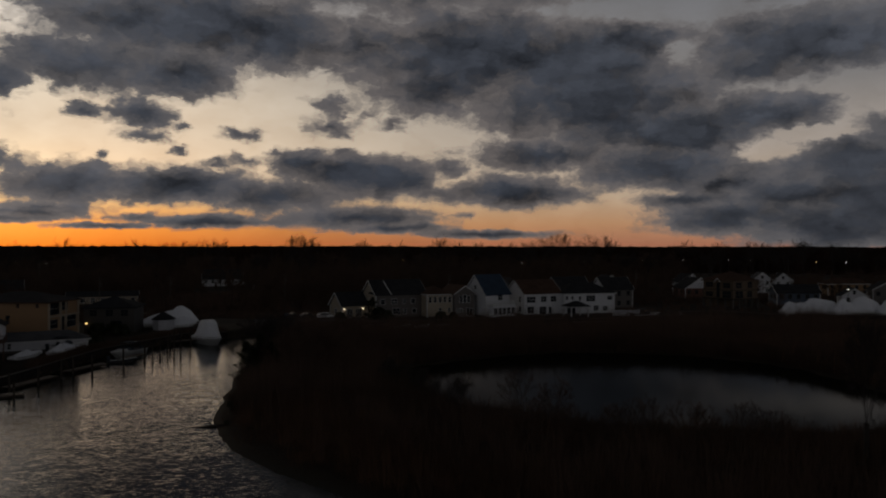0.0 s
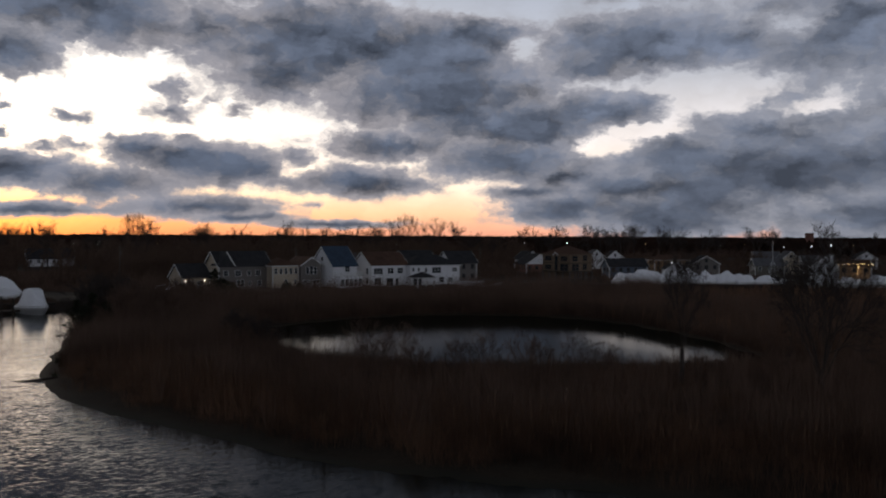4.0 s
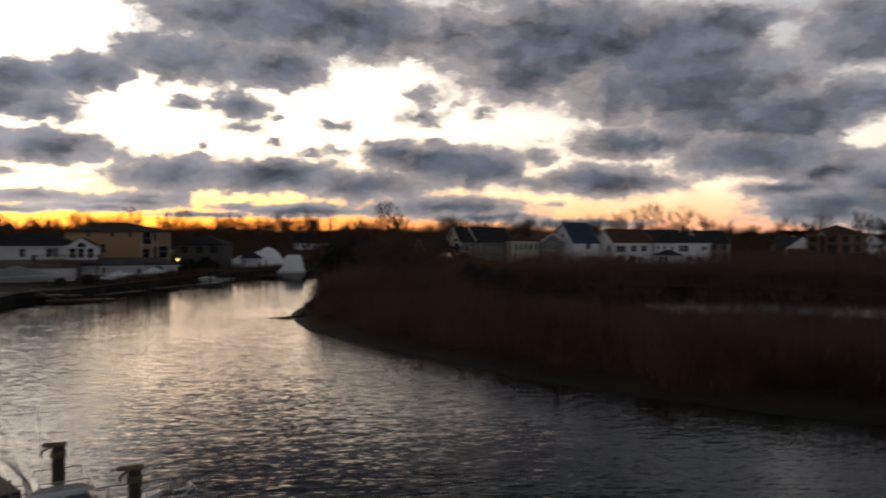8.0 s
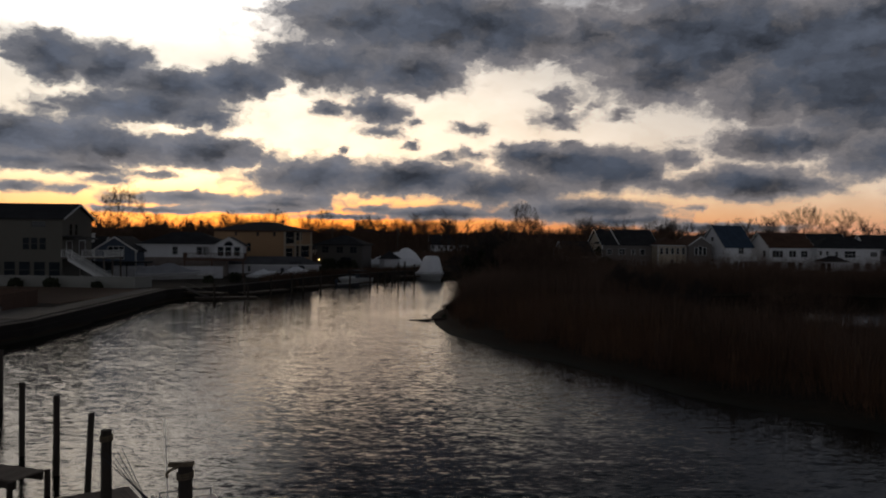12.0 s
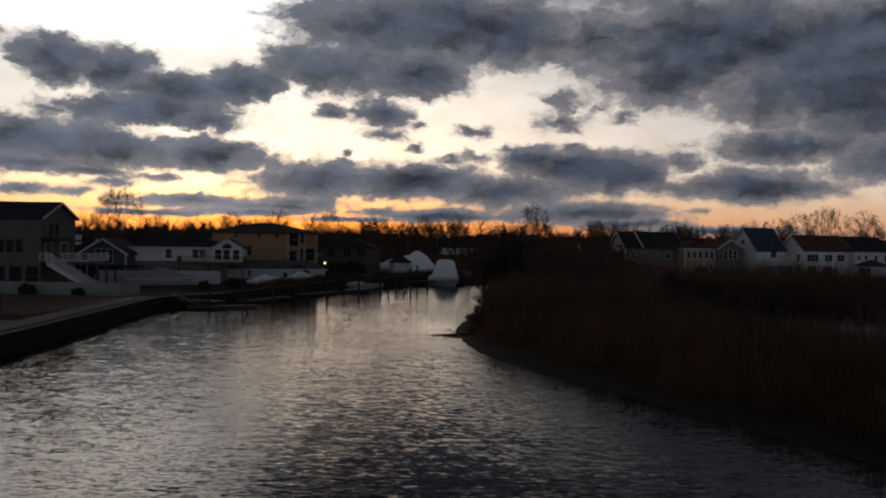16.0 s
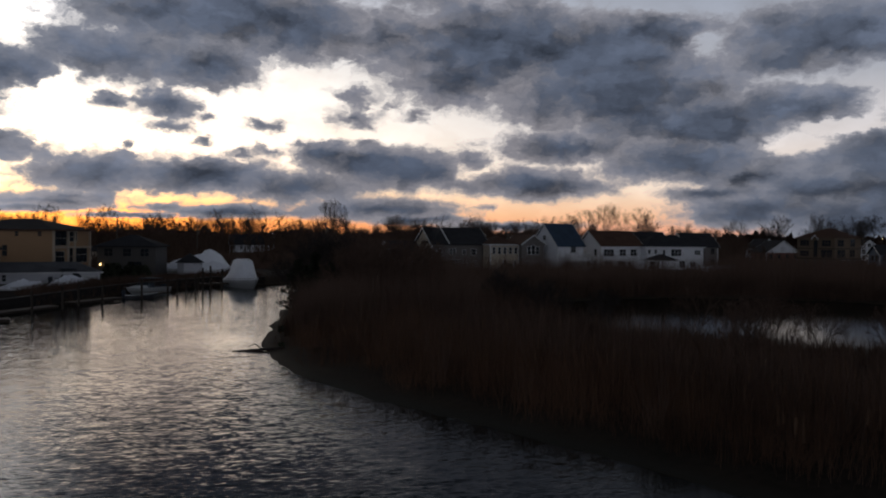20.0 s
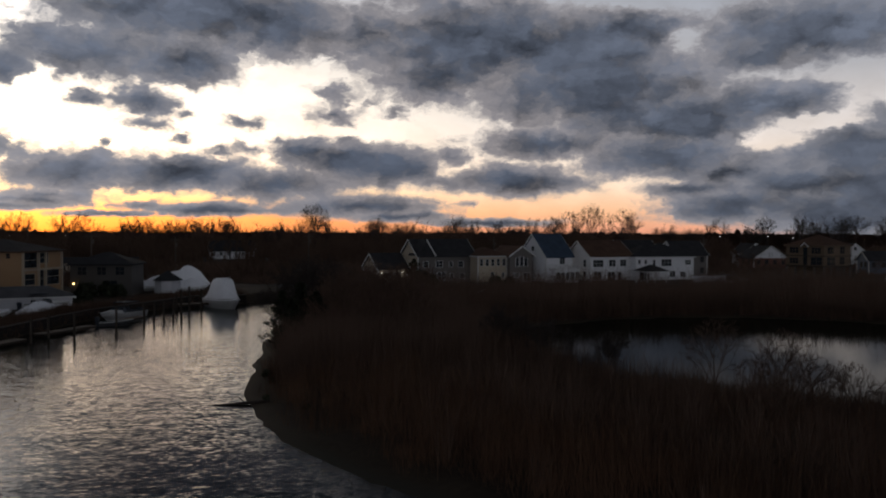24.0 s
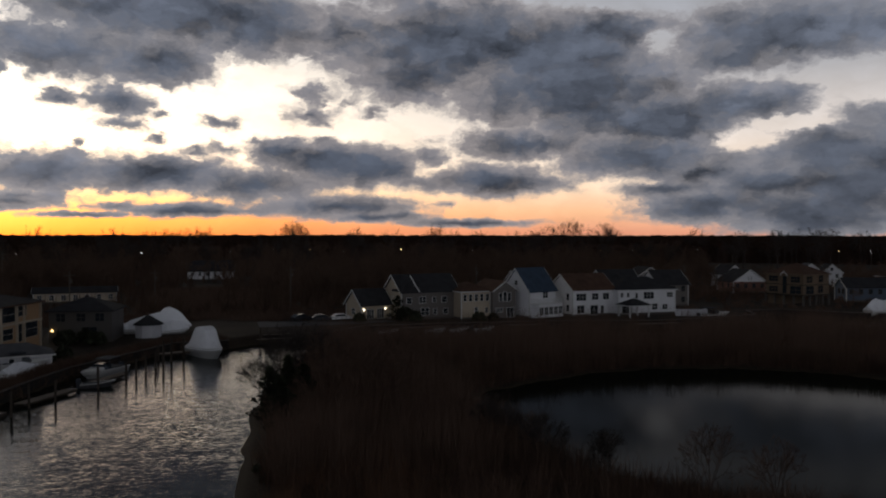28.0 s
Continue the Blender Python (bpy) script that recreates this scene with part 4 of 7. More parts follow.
# ---- trees ----
def grow(g, segs, p, d, length, radius, depth, r, spread=0.55, sides=5, twig=0.018):
    """A limb that bends, tapers and forks."""
    bits = 3 if depth > 1 else 2
    for s in range(bits):
        d2 = (d + Vector((r.normal(0, 0.13), r.normal(0, 0.13), r.normal(0.03, 0.09)))).normalized()
        q = p + d2 * (length / bits)
        r1 = radius * (1 - 0.28 * (s + 1) / bits)
        g.tube(p, q, radius * (1 - 0.28 * s / bits), r1, sides if depth > 2 else 3, cap=False)
        if depth < 3:
            segs.append((p, q))
        if depth > 0 and s > 0:
            side = d2.cross(Vector((r.normal(), r.normal(), r.normal()))).normalized()
            grow(g, segs, q, (d2 + side * (spread + r.uniform(0, 0.5))).normalized(), length * r.uniform(0.55, 0.8), max(twig, r1 * 0.62), depth - 1, r, spread, sides, twig)
        p, d = q, d2
    if depth > 0:
        for _ in range(2):
            side = d.cross(Vector((r.normal(), r.normal(), r.normal()))).normalized()
            grow(g, segs, p, (d + side * spread).normalized(), length * r.uniform(0.65, 0.9), max(twig, r1 * 0.78), depth - 1, r, spread, sides, twig)


def bare_tree(x, y, height, width, seed, label, depth=4, trunk=0.2, twig=0.016, twigs=320, limbs=6, limb=0.38, twig_mat=None):
    """A winter tree: trunk, upswept forking limbs and a dome of fine twigs."""
    r = np.random.default_rng(seed)
    z = float(ground_z(np.array([x]), np.array([y]))[0])
    root = thing("bare_tree", label, "tree", pose(x, y, z))
    g = Geo()
    fork = height * trunk
    p, rad = Vector((0, 0, -0.3)), height * 0.02
    for s in range(4):
        q = Vector((r.normal(0, 0.08) * s, r.normal(0, 0.08) * s, fork * (s + 1) / 4))
        g.tube(p, q, rad * (1.25 if s == 0 else 1.0 - 0.06 * s), rad * (0.94 - 0.06 * s), 8, cap=False)
        p = q
    part("trunk", g, M_BARK, root, smooth=True)
    g, segs = Geo(), []
    for k in range(limbs):
        a = 6.283 * k / limbs + r.uniform(-0.5, 0.5)
        up = r.uniform(0.9, 2.6)
        grow(g, segs, p - Vector((0, 0, fork * 0.15 * (k % 3))), Vector((math.cos(a), math.sin(a), up)).normalized(), height * 0.33, rad * limb, depth, r, 0.5, 4, twig)
    # fine twigs that fill the crown, sweeping up and outwards
    n = int(twigs * height)
    A = np.array([tuple(a_) for a_, _ in segs])
    B = np.array([tuple(b_) for _, b_ in segs])
    pick = r.integers(0, len(segs), n)
    base = A[pick] + (B[pick] - A[pick]) * r.uniform(0, 1, (n, 1))
    run = B[pick] - A[pick]
    run /= np.linalg.norm(run, axis=1)[:, None] + 1e-6
    out = np.stack([base[:, 0], base[:, 1], np.full(n, height * 0.12)], -1)
    out /= np.linalg.norm(out, axis=1)[:, None] + 1e-6
    d = run * 0.7 + out * 0.5 + r.normal(0, 0.42, (n, 3)) + [0, 0, 0.35]
    d /= np.linalg.norm(d, axis=1)[:, None]
    tip = base + d * height * r.uniform(0.03, 0.085, (n, 1))
    w = np.cross(d, r.normal(0, 1, (n, 3)))
    w *= twig * 0.55 / (np.linalg.norm(w, axis=1)[:, None] + 1e-6)
    o = len(g.v)
    g.v = [tuple(v) for v in g.v] + [tuple(v) for v in np.stack([base - w, base + w, tip], 1).reshape(-1, 3)]
    g.f = list(g.f) + [(o + 3 * k, o + 3 * k + 1, o + 3 * k + 2) for k in range(n)]
    v = np.array(g.v)
    top = np.percentile(v[:, 2], 93)
    wide = np.percentile(np.hypot(v[:, 0], v[:, 1]), 85)
    s = (height - p.z) / max(0.1, top - p.z)
    f = width / 2 / wide
    hi = v[:, 2] > p.z
    v[hi, 2] = p.z + (v[hi, 2] - p.z) * s
    v[:, :2] = p.to_tuple()[:2] + (v[:, :2] - p.to_tuple()[:2]) * f
    v[:, :2] *= (0.62 + 0.5 * np.clip((v[:, 2] - p.z) / (height - p.z), 0, 1))[:, None]
    # round the crown off into a dome
    c = p.z + 0.35 * (height - p.z)
    ell = v - [0, 0, c]
    ell[:, :2] /= width / 2
    ell[:, 2] /= np.where(ell[:, 2] > 0, height - c, height)
    rho = np.linalg.norm(ell, axis=1) + 1e-6
    v = [0, 0, c] + (v - [0, 0, c]) * (1 / (1 + (rho * 0.8) ** 3) ** (1 / 3) * 1.12)[:, None]
    g.v = [tuple(q) for q in v]
    part("crown", g, twig_mat or M_BARK, root, "fine bare winter twigs")
    return root


bare_tree(50.6, 55.6, 12.6, 5.4, 31, "tall narrow bare tree with upswept limbs above the reeds", 4, 0.3, 0.018, 1000)
bare_tree(57.6, 45.8, 13.2, 10.4, 33, "large bare tree with broad rounded crown above the reeds", 4, 0.22, 0.018, 1300, 9)
bare_tree(2.8, 124, 8.2, 12.0, 35, "bare spreading tree on the marsh point by the creek", 4, 0.1, 0.022, 900, 8)
bare_tree(-0.4, 119, 5.6, 8.0, 36, "low bare spreading tree leaning over the creek", 4, 0.1, 0.016, 300)
bare_tree(17.6, 96.5, 5.0, 5.2, 37, "slender bare tree beside the pond", 4, 0.2, 0.02, 600)
bare_tree(20.0, 91.7, 4.4, 4.2, 38, "low bare tree beside the pond", 4, 0.15, 0.018, 500)
bare_tree(23.2, 86.7, 4.0, 4.2, 39, "low bare tree beside the pond", 4, 0.15, 0.018, 500)
for i, (tx, ty, th) in enumerate([(4.5, 108, 7.2), (7.5, 104, 6.6), (6.0, 114, 7.6), (9.5, 110, 7.4), (10.5, 118, 7.8), (6.5, 121, 8.0), (13.5, 114, 7.0), (14.0, 123, 7.6), (10.0, 128, 8.0), (17.0, 129, 7.2), (12.0, 103, 5.8)]):
    bare_tree(tx, ty, th, th * 0.85, 130 + i, "dense bare young tree in the thicket on the point", 3, 0.12, 0.02, 620, 7, twig_mat=M_BUSH)
for i, (tx, ty, th) in enumerate([(28.0, 80.5, 5.4), (31.0, 78.0, 5.0), (22, 101, 3.6), (23.8, 69.3, 4.4), (25.2, 68.2, 4.8), (28.4, 68.0, 4.3), (32.4, 65.8, 4.3), (34.6, 64.8, 5.0), (38.0, 63.4, 4.8), (39.4, 62.6, 4.4), (42.8, 61.4, 4.8), (45.0, 60.0, 4.2), (78, 58, 8.0), (90, 78, 8.0), (86, 52, 9.0), (98, 60, 9.0)]):
    bare_tree(tx, ty, th, th * 0.9, 40 + i, "small bare tree at the edge of the pond", 3, 0.15, 0.014, 420, twig_mat=M_BUSH)


def evergreen(x, y, height, width, seed, label):
    """A ragged cedar: trunk and a crown of many small sprays."""
    r = np.random.default_rng(seed)
    z = float(ground_z(np.array([x]), np.array([y]))[0])
    root = thing("cedar_tree", label, "tree", pose(x, y, z))
    g = Geo()
    g.tube((0, 0, -0.3), (0.1, 0, height * 0.85), 0.16, 0.03, 6)
    part("trunk", g, M_BARK, root)
    n = int(700 * height / 5)
    hh = r.uniform(0.06, 1.0, n) ** 0.9
    rad = width / 2 * (1 - hh) ** 0.6 * np.clip(0.55 + 2.2 * hh, 0, 1) * (0.75 + 0.35 * np.sin(hh * 23 + seed)) * np.sqrt(r.uniform(0.15, 1, n))
    a = r.uniform(0, 6.283, n)
    c = np.stack([np.cos(a) * rad, np.sin(a) * rad, hh * height], -1)
    s = r.uniform(0.12, 0.34, n)[:, None]
    outd = np.stack([np.cos(a), np.sin(a), r.uniform(-0.1, 0.8, n)], -1) * s
    sd = np.stack([-np.sin(a), np.cos(a), r.normal(0, 0.4, n)], -1) * s * 0.55
    upv = np.stack([r.normal(0, 0.3, n), r.normal(0, 0.3, n), np.ones(n)], -1) * s * 0.5
    v = np.stack([c - outd * 0.4, c + sd, c + outd, c - sd, c + upv, c - upv * 0.6], 1).reshape(-1, 3)
    i = np.arange(n)[:, None] * 6
    f = np.concatenate([i + [0, 1, 2], i + [0, 2, 3], i + [0, 4, 2], i + [1, 4, 3], i + [0, 2, 5]])
    ob = new("crown", array_mesh("crown", v, f, M_CEDAR))
    ob.parent = root
    tagged(ob, "dark evergreen sprays")
    return root


for i, (tx, ty, th, tw) in enumerate([(-0.6, 114.5, 5.8, 5.0), (1.4, 117, 6.2, 5.0), (0.2, 111, 5.2, 4.8), (3.2, 119, 5.0, 4.6), (0.4, 107, 4.6, 4.2), (3.0, 112.5, 4.8, 4.6)]):
    evergreen(tx, ty, th, tw, 60 + i, "dark ragged evergreen on the marsh point")


evergreen(30.2, 196.0, 5.4, 5.6, 71, "dark evergreen beside the cottage")


# ---- woods behind the houses ----
def tree_proto(seed, h=1.0):
    """A light bare tree of unit height as arrays."""
    r = np.random.default_rng(seed)
    g = Geo()
    g.tube((0, 0, 0), (r.normal(0, 0.02), r.normal(0, 0.02), 0.5), 0.014, 0.008, 4, cap=False)
    for k in range(10):
        a, z0 = r.uniform(0, 6.283), r.uniform(0.22, 0.5)
        d = Vector((math.cos(a), math.sin(a), r.uniform(0.8, 2.4))).normalized()
        q = Vector((0, 0, z0)) + d * r.uniform(0.22, 0.45)
        g.tube((0, 0, z0), q, 0.006, 0.003, 3, cap=False)
        for _ in range(7):
            d2 = (d + Vector((r.normal(0, 0.5), r.normal(0, 0.5), r.normal(0.1, 0.4)))).normalized()
            b = Vector((0, 0, z0)).lerp(q, r.uniform(0.4, 1.0))
            e = b + d2 * r.uniform(0.12, 0.26)
            s = d2.cross(Vector((r.normal(), r.normal(), r.normal()))).normalized() * 0.0045
            g.add([b - s, b + s, e], [(0, 1, 2)])
            for _ in range(5):
                d3 = (d2 + Vector((r.normal(0, 0.6), r.normal(0, 0.6), r.normal(0.1, 0.4)))).normalized()
                b2 = b.lerp(e, r.uniform(0.3, 0.9))
                s3 = d3.cross(Vector((r.normal(), r.normal(), r.normal()))).normalized() * 0.0032
                g.add([b2 - s3, b2 + s3, b2 + d3 * r.uniform(0.06, 0.14)], [(0, 1, 2)])
    tri = []
    for q in g.f:
        tri += [q] if len(q) == 3 else [(q[0], q[1], q[2]), (q[0], q[2], q[3])]
    v = np.array(g.v)
    v[:, 2] /= v[:, 2].max()
    return v, np.array(tri)


PROTOS = [tree_proto(100 + i) for i in range(7)]


def woods(name, xs, ys, hs, seed, label, material=M_WOODS, wide=1.0):
    r = np.random.default_rng(seed)
    vs, fs, o = [], [], 0
    zs = ground_z(xs, ys)
    for x, y, z, h in zip(xs, ys, zs, hs):
        v, f = PROTOS[r.integers(len(PROTOS))]
        a, w = r.uniform(0, 6.283), h * wide * r.uniform(0.8, 1.25)
        c, s = math.cos(a), math.sin(a)
        vs.append(np.stack([x + (v[:, 0] * c - v[:, 1] * s) * w, y + (v[:, 0] * s + v[:, 1] * c) * w, z - 0.3 + v[:, 2] * h], -1))
        fs.append(f + o)
        o += len(v)
    return tagged(new(name, array_mesh(name, np.concatenate(vs), np.concatenate(fs), material)), label, "woods", kind="stuff")


def wood_keep(x, y, r):
    built = (x > 8) & (x < 125) & (y < 232) | (x > 105) & (y < 330)
    clear = (np.abs(x + 6) < 13) & (y < 372) & (y > 236) & (r.uniform(0, 1, len(x)) > 0.12) | (np.abs(x + 42) < 14) & (y > 230) & (y < 276)
    return ~built & ~clear & (y > 215 + 0.10 * np.abs(x)) & (np.abs(x + 10) < 0.62 * y)


x, y, r = scatter(1900, -420, 420, 215, 640, wood_keep, 71)
woods("woods", x, y, np.where(r.uniform(0, 1, len(x)) < 0.08, 16.0, r.uniform(8.5, 14.0, len(x))), 72, "dense bare winter woods behind the houses")
x, y, r = scatter(500, -160, -42, 176, 330, lambda x, y, r: (np.abs(x + 10) < 0.7 * y) & ~((x > -70) & (y > 215) & (y < 276)), 73)
woods("woods", x, y, r.uniform(6, 12, len(x)), 74, "bare trees behind the waterside houses")

# undergrowth that closes the woods from below
x, y, r = scatter(17000, -420, 420, 215, 620, wood_keep, 75)
blades("undergrowth", x, y, ground_z(x, y), r.uniform(2, 7.0, len(x)), 18, 0.45, 0.10, M_WOODS, "dense dark undergrowth among the trees", "woods", 76)


# brush and small trees between the houses
def open_lot(x, y, r):
    spots = [(28, 201), (38, 201), (50, 201), (63, 200), (75, 201), (87, 200), (140, 210)] + [(f[1] + 5, f[2] + 3) for f in LOTS]
    near_house = np.zeros(len(x), bool)
    for hx, hy in spots:
        near_house |= np.hypot(x - hx, y - hy) < 10
    water = inside(CREEK, x, y) | (edge_distance(CREEK, x, y) < 4)
    yard = (x > 130) & (y < 192 - 0.5 * (x - 140))
    return ~near_house & ~water & ~yard & ~((x < 30) & (y < 206))


LOTS = [(0, 148, 250), (0, 160, 272), (0, 122, 262), (0, 76, 246), (0, 101, 214), (0, 87, 215), (0, 187, 268), (0, 199, 272), (0, 206, 248), (0, 214, 248), (0, 162, 214), (0, 192, 213), (0, 178, 210), (0, 214, 205), (0, 232, 212), (0, 250, 215), (0, 206, 176), (0, 222, 180), (0, 236, 150), (0, 254, 140), (0, 262, 112), (0, 274, 95), (0, 292, 230), (0, 272, 262)]
x, y, r = scatter(4200, 4, 330, 196, 330, open_lot, 77)
blades("undergrowth", x, y, ground_z(x, y), r.uniform(0.5, 2.2, len(x)) * np.where(y > 225, 1.5, 1.0), 22, 0.38, 0.05, M_SHRUB, "low brown winter brush between the houses", "shrubs", 78)
x, y, r = scatter(420, 4, 330, 206, 330, open_lot, 79)
woods("small_trees", x, y, r.uniform(4, 9.5, len(x)), 80, "small bare trees between the houses")
x, y, r = scatter(420, 80, 330, 60, 330, lambda x, y, r: open_lot(x, y, r) & (y > 200 - 0.55 * (x - 140)) & (x > 240), 82)
woods("small_trees", x, y, r.uniform(4, 9, len(x)), 83, "small bare trees along the waterside street")


# far woods to the horizon: rough canopy
def canopy():
    r = np.random.default_rng(81)
    rows, cols = 60, 900
    dist = 560 * (4700 / 560) ** (np.arange(rows) / (rows - 1))
    ang = np.radians(np.linspace(-75, 75, cols))
    D, A = np.meshgrid(dist, ang, indexing="ij")
    D = D * (1 + r.uniform(-0.015, 0.015, D.shape))
    h = 6.5 + 3.0 * np.sin(A * 37 + D * 0.004) * np.sin(A * 11 - D * 0.002) + r.uniform(-1.5, 4.0, D.shape) + np.where(r.uniform(0, 1, D.shape) < 0.06, 4.0, 0)
    h[0] = 0
    v = np.stack([np.sin(A) * D, np.cos(A) * D, np.maximum(h, 0.3)], -1).reshape(-1, 3)
    i = np.arange(rows * cols).reshape(rows, cols)
    f = np.stack([i[:-1, :-1], i[:-1, 1:], i[1:, 1:], i[1:, :-1]], -1).reshape(-1, 4)
    return array_mesh("far_woods", v, f, M_FARWOODS)


tagged(new("far_woods", canopy()), "low dark winter woods out to the horizon", "woods", kind="stuff")

# clusters of taller trees far back in the woods
r = np.random.default_rng(97)
xs, ys, hs = [], [], []
for k in range(34):
    a, dist = radians(-34 + 92 * (k + r.uniform(-0.4, 0.4)) / 33), r.uniform(430, 760)
    for _ in range(int(r.integers(2, 7))):
        xs.append(math.sin(a) * dist + r.normal(0, 9))
        ys.append(math.cos(a) * dist + r.normal(0, 12))
        hs.append(dist * r.uniform(0.033, 0.043))
woods("skyline_trees", np.array(xs), np.array(ys), np.array(hs), 98, "taller bare trees standing out along the skyline", M_BARK, 0.85)

# tall single trees that break the skyline
SKYLINE = [(25.7, 387, 22.5), (-127, 300, 23.5), (-78, 330, 17), (-60, 345, 17), (-100, 340, 16), (172, 425, 25), (180, 430, 24), (190, 424, 23), (163, 430, 22), (150, 425, 19), (128, 400, 17), (255, 395, 19), (272, 390, 20), (300, 385, 20), (315, 380, 19)]
r = np.random.default_rng(95)
SKYLINE += [(float(r.uniform(-190, 330)), float(r.uniform(330, 430)), float(r.uniform(11, 17))) for _ in range(22)]
for i, (tx, ty, th) in enumerate(SKYLINE):
    bare_tree(tx, ty, th, th * (0.62 + 0.05 * (i % 5)), 90 + i, "tall bare tree standing above the woods", 4 if i < 2 else 3, 0.3, 0.05, 120 if i < 2 else 110, limb=0.45 if i < 2 else 0.36)


# ---- houses ----
def face_matrix(face, w, d):
    """Local frame of a wall: x along it, -y outward, z up."""
    return {"f": Matrix.Identity(4), "r": pose(w, 0, 0, 0, 0, 90), "b": pose(w, d, 0, 0, 0, 180), "l": pose(0, d, 0, 0, 0, -90)}[face]


def window(root, fm, u, z, w, h, bars=1, frame_mat=None, sill=True):
    """A window in a wall: casing, bars and a glass pane set back in it."""
    t = 0.075
    o_ = [(u - t, z - t), (u + w + t, z - t), (u + w + t, z + h + t), (u - t, z + h + t)]
    i_ = [(u, z), (u + w, z), (u + w, z + h), (u, z + h)]
    pts = [fm @ Vector((a, yy, b)) for yy in (-0.07, 0.02) for ring in (o_, i_) for a, b in ring]
    faces = []
    for k in range(4):
        m = (k + 1) % 4
        faces += [(k, m, 4 + m, 4 + k), (8 + m, 8 + k, 12 + k, 12 + m), (m, k, 8 + k, 8 + m), (4 + k, 4 + m, 12 + m, 12 + k)]
    win = part("window", Geo().add(pts, faces), frame_mat or M_TRIM, root)
    for i in range(1, bars + 1):
        xx = u + w * i / (bars + 1)
        part("bar", Geo().box(xx - 0.035, xx + 0.035, -0.05, -0.022, z, z + h, fm), frame_mat or M_TRIM, win)
    part("bar", Geo().box(u, u + w, -0.045, -0.023, z + h * 0.5 - 0.03, z + h * 0.5 + 0.03, fm), frame_mat or M_TRIM, win)
    g = Geo()
    g.box(u, u + w, -0.02, 0.01, z, z + h, fm)
    part("pane", g, M_GLASS, win)
    return win


def door(root, fm, u, z, w, h, material=None):
    g = Geo()
    g.box(u - 0.1, u + w + 0.1, -0.06, 0.02, z + h, z + h + 0.1, fm)
    g.box(u - 0.1, u, -0.06, 0.02, z, z + h, fm)
    g.box(u + w, u + w + 0.1, -0.06, 0.02, z, z + h, fm)
    fr = part("door", g, M_TRIM, root)
    g = Geo()
    g.box(u, u + w, -0.03, 0.01, z, z + h, fm)
    part("door_leaf", g, material or M_DOOR, fr)
    return fr


def roof_gable(root, w, d, h, rise, along, material, over=0.45, thick=0.22, lift=0.0, off=(0, 0)):
    """Two sloping slabs and white rake boards. along: the ridge's axis."""
    ox, oy = off
    span, length = (d, w) if along == "x" else (w, d)
    slope = rise / (span / 2)
    for sgn in (-1, 1):
        g = Geo()
        e = span / 2 + over
        cs = [(-over, 0.0, rise), (length + over, 0.0, rise), (length + over, e, rise - slope * e), (-over, e, rise - slope * e)]
        pts = []
        for dz in (0.02, thick):
            for a, b, c in cs:
                q = span / 2 + sgn * b
                pts.append((a + ox, q + oy, h + c + dz + lift) if along == "x" else (q + ox, a + oy, h + c + dz + lift))
        g.add(pts, [(3, 2, 1, 0), (4, 5, 6, 7), (0, 1, 5, 4), (1, 2, 6, 5), (2, 3, 7, 6), (3, 0, 4, 7)])
        part("roof_slope", g, material, root)
    for end in (-over - 0.03, length + over + 0.03):
        for sgn in (-1, 1):
            g = Geo()
            e = span / 2 + over
            a = (end + ox, span / 2 + oy, h + rise + 0.06 + lift) if along == "x" else (span / 2 + ox, end + oy, h + rise + 0.06 + lift)
            q = span / 2 + sgn * e
            b = (end + ox, q + oy, h + rise - slope * e + 0.06 + lift) if along == "x" else (q + ox, end + oy, h + rise - slope * e + 0.06 + lift)
            g.beam(a, b, 0.06, 0.26)
            part("rake_board", g, M_TRIM, root, "white rake board")


def roof_hip(root, w, d, h, rise, material, over=0.5, off=(0, 0), eaves=None):
    ox, oy = off
    g = Geo()
    a, b, c, e = -over + ox, w + over + ox, -over + oy, d + over + oy
    if w >= d:
        r0, r1 = (ox + d / 2, oy + d / 2, h + rise), (ox + w - d / 2, oy + d / 2, h + rise)
        quad = [(0, 1, 5, 4), (1, 2, 5), (2, 3, 4, 5), (3, 0, 4)]
    else:
        r0, r1 = (ox + w / 2, oy + w / 2, h + rise), (ox + w / 2, oy + d - w / 2, h + rise)
        quad = [(0, 1, 4), (1, 2, 5, 4), (2, 3, 5), (3, 0, 4, 5)]
    zz = h - 0.08
    g.add([(a, c, zz), (b, c, zz), (b, e, zz), (a, e, zz), r0, r1], quad)
    part("roof", g, material, root)
    g = Geo()
    g.box(a - 0.02, b + 0.02, c - 0.02, e + 0.02, zz - 0.22, zz - 0.004)
    part("eave_board", g, eaves or M_TRIM, root)


def body(root, w, d, h, material, gable=None, rise=0.0, off=(0, 0), z0=0.0, name="wall"):
    """The walls of one block, with gable ends."""
    ox, oy = off
    g = Geo()
    v = [(ox, oy, z0), (ox + w, oy, z0), (ox + w, oy + d, z0), (ox, oy + d, z0), (ox, oy, h), (ox + w, oy, h), (ox + w, oy + d, h), (ox, oy + d, h)]
    f = [(3, 2, 1, 0), (0, 1, 5, 4), (1, 2, 6, 5), (2, 3, 7, 6), (3, 0, 4, 7)]
    if gable == "x":
        v += [(ox, oy + d / 2, h + rise), (ox + w, oy + d / 2, h + rise)]
        f += [(4, 8, 7), (5, 6, 9), (4, 5, 9, 8), (7, 8, 9, 6)]
        f[4], f[2] = (3, 0, 4, 7), (1, 2, 6, 5)
    elif gable == "y":
        v += [(ox + w / 2, oy, h + rise), (ox + w / 2, oy + d, h + rise)]
        f += [(4, 5, 8), (6, 7, 9), (5, 6, 9, 8), (4, 8, 9, 7)]
    else:
        f += [(4, 5, 6, 7)]
    g.add(v, f)
    return part(name, g, material, root)


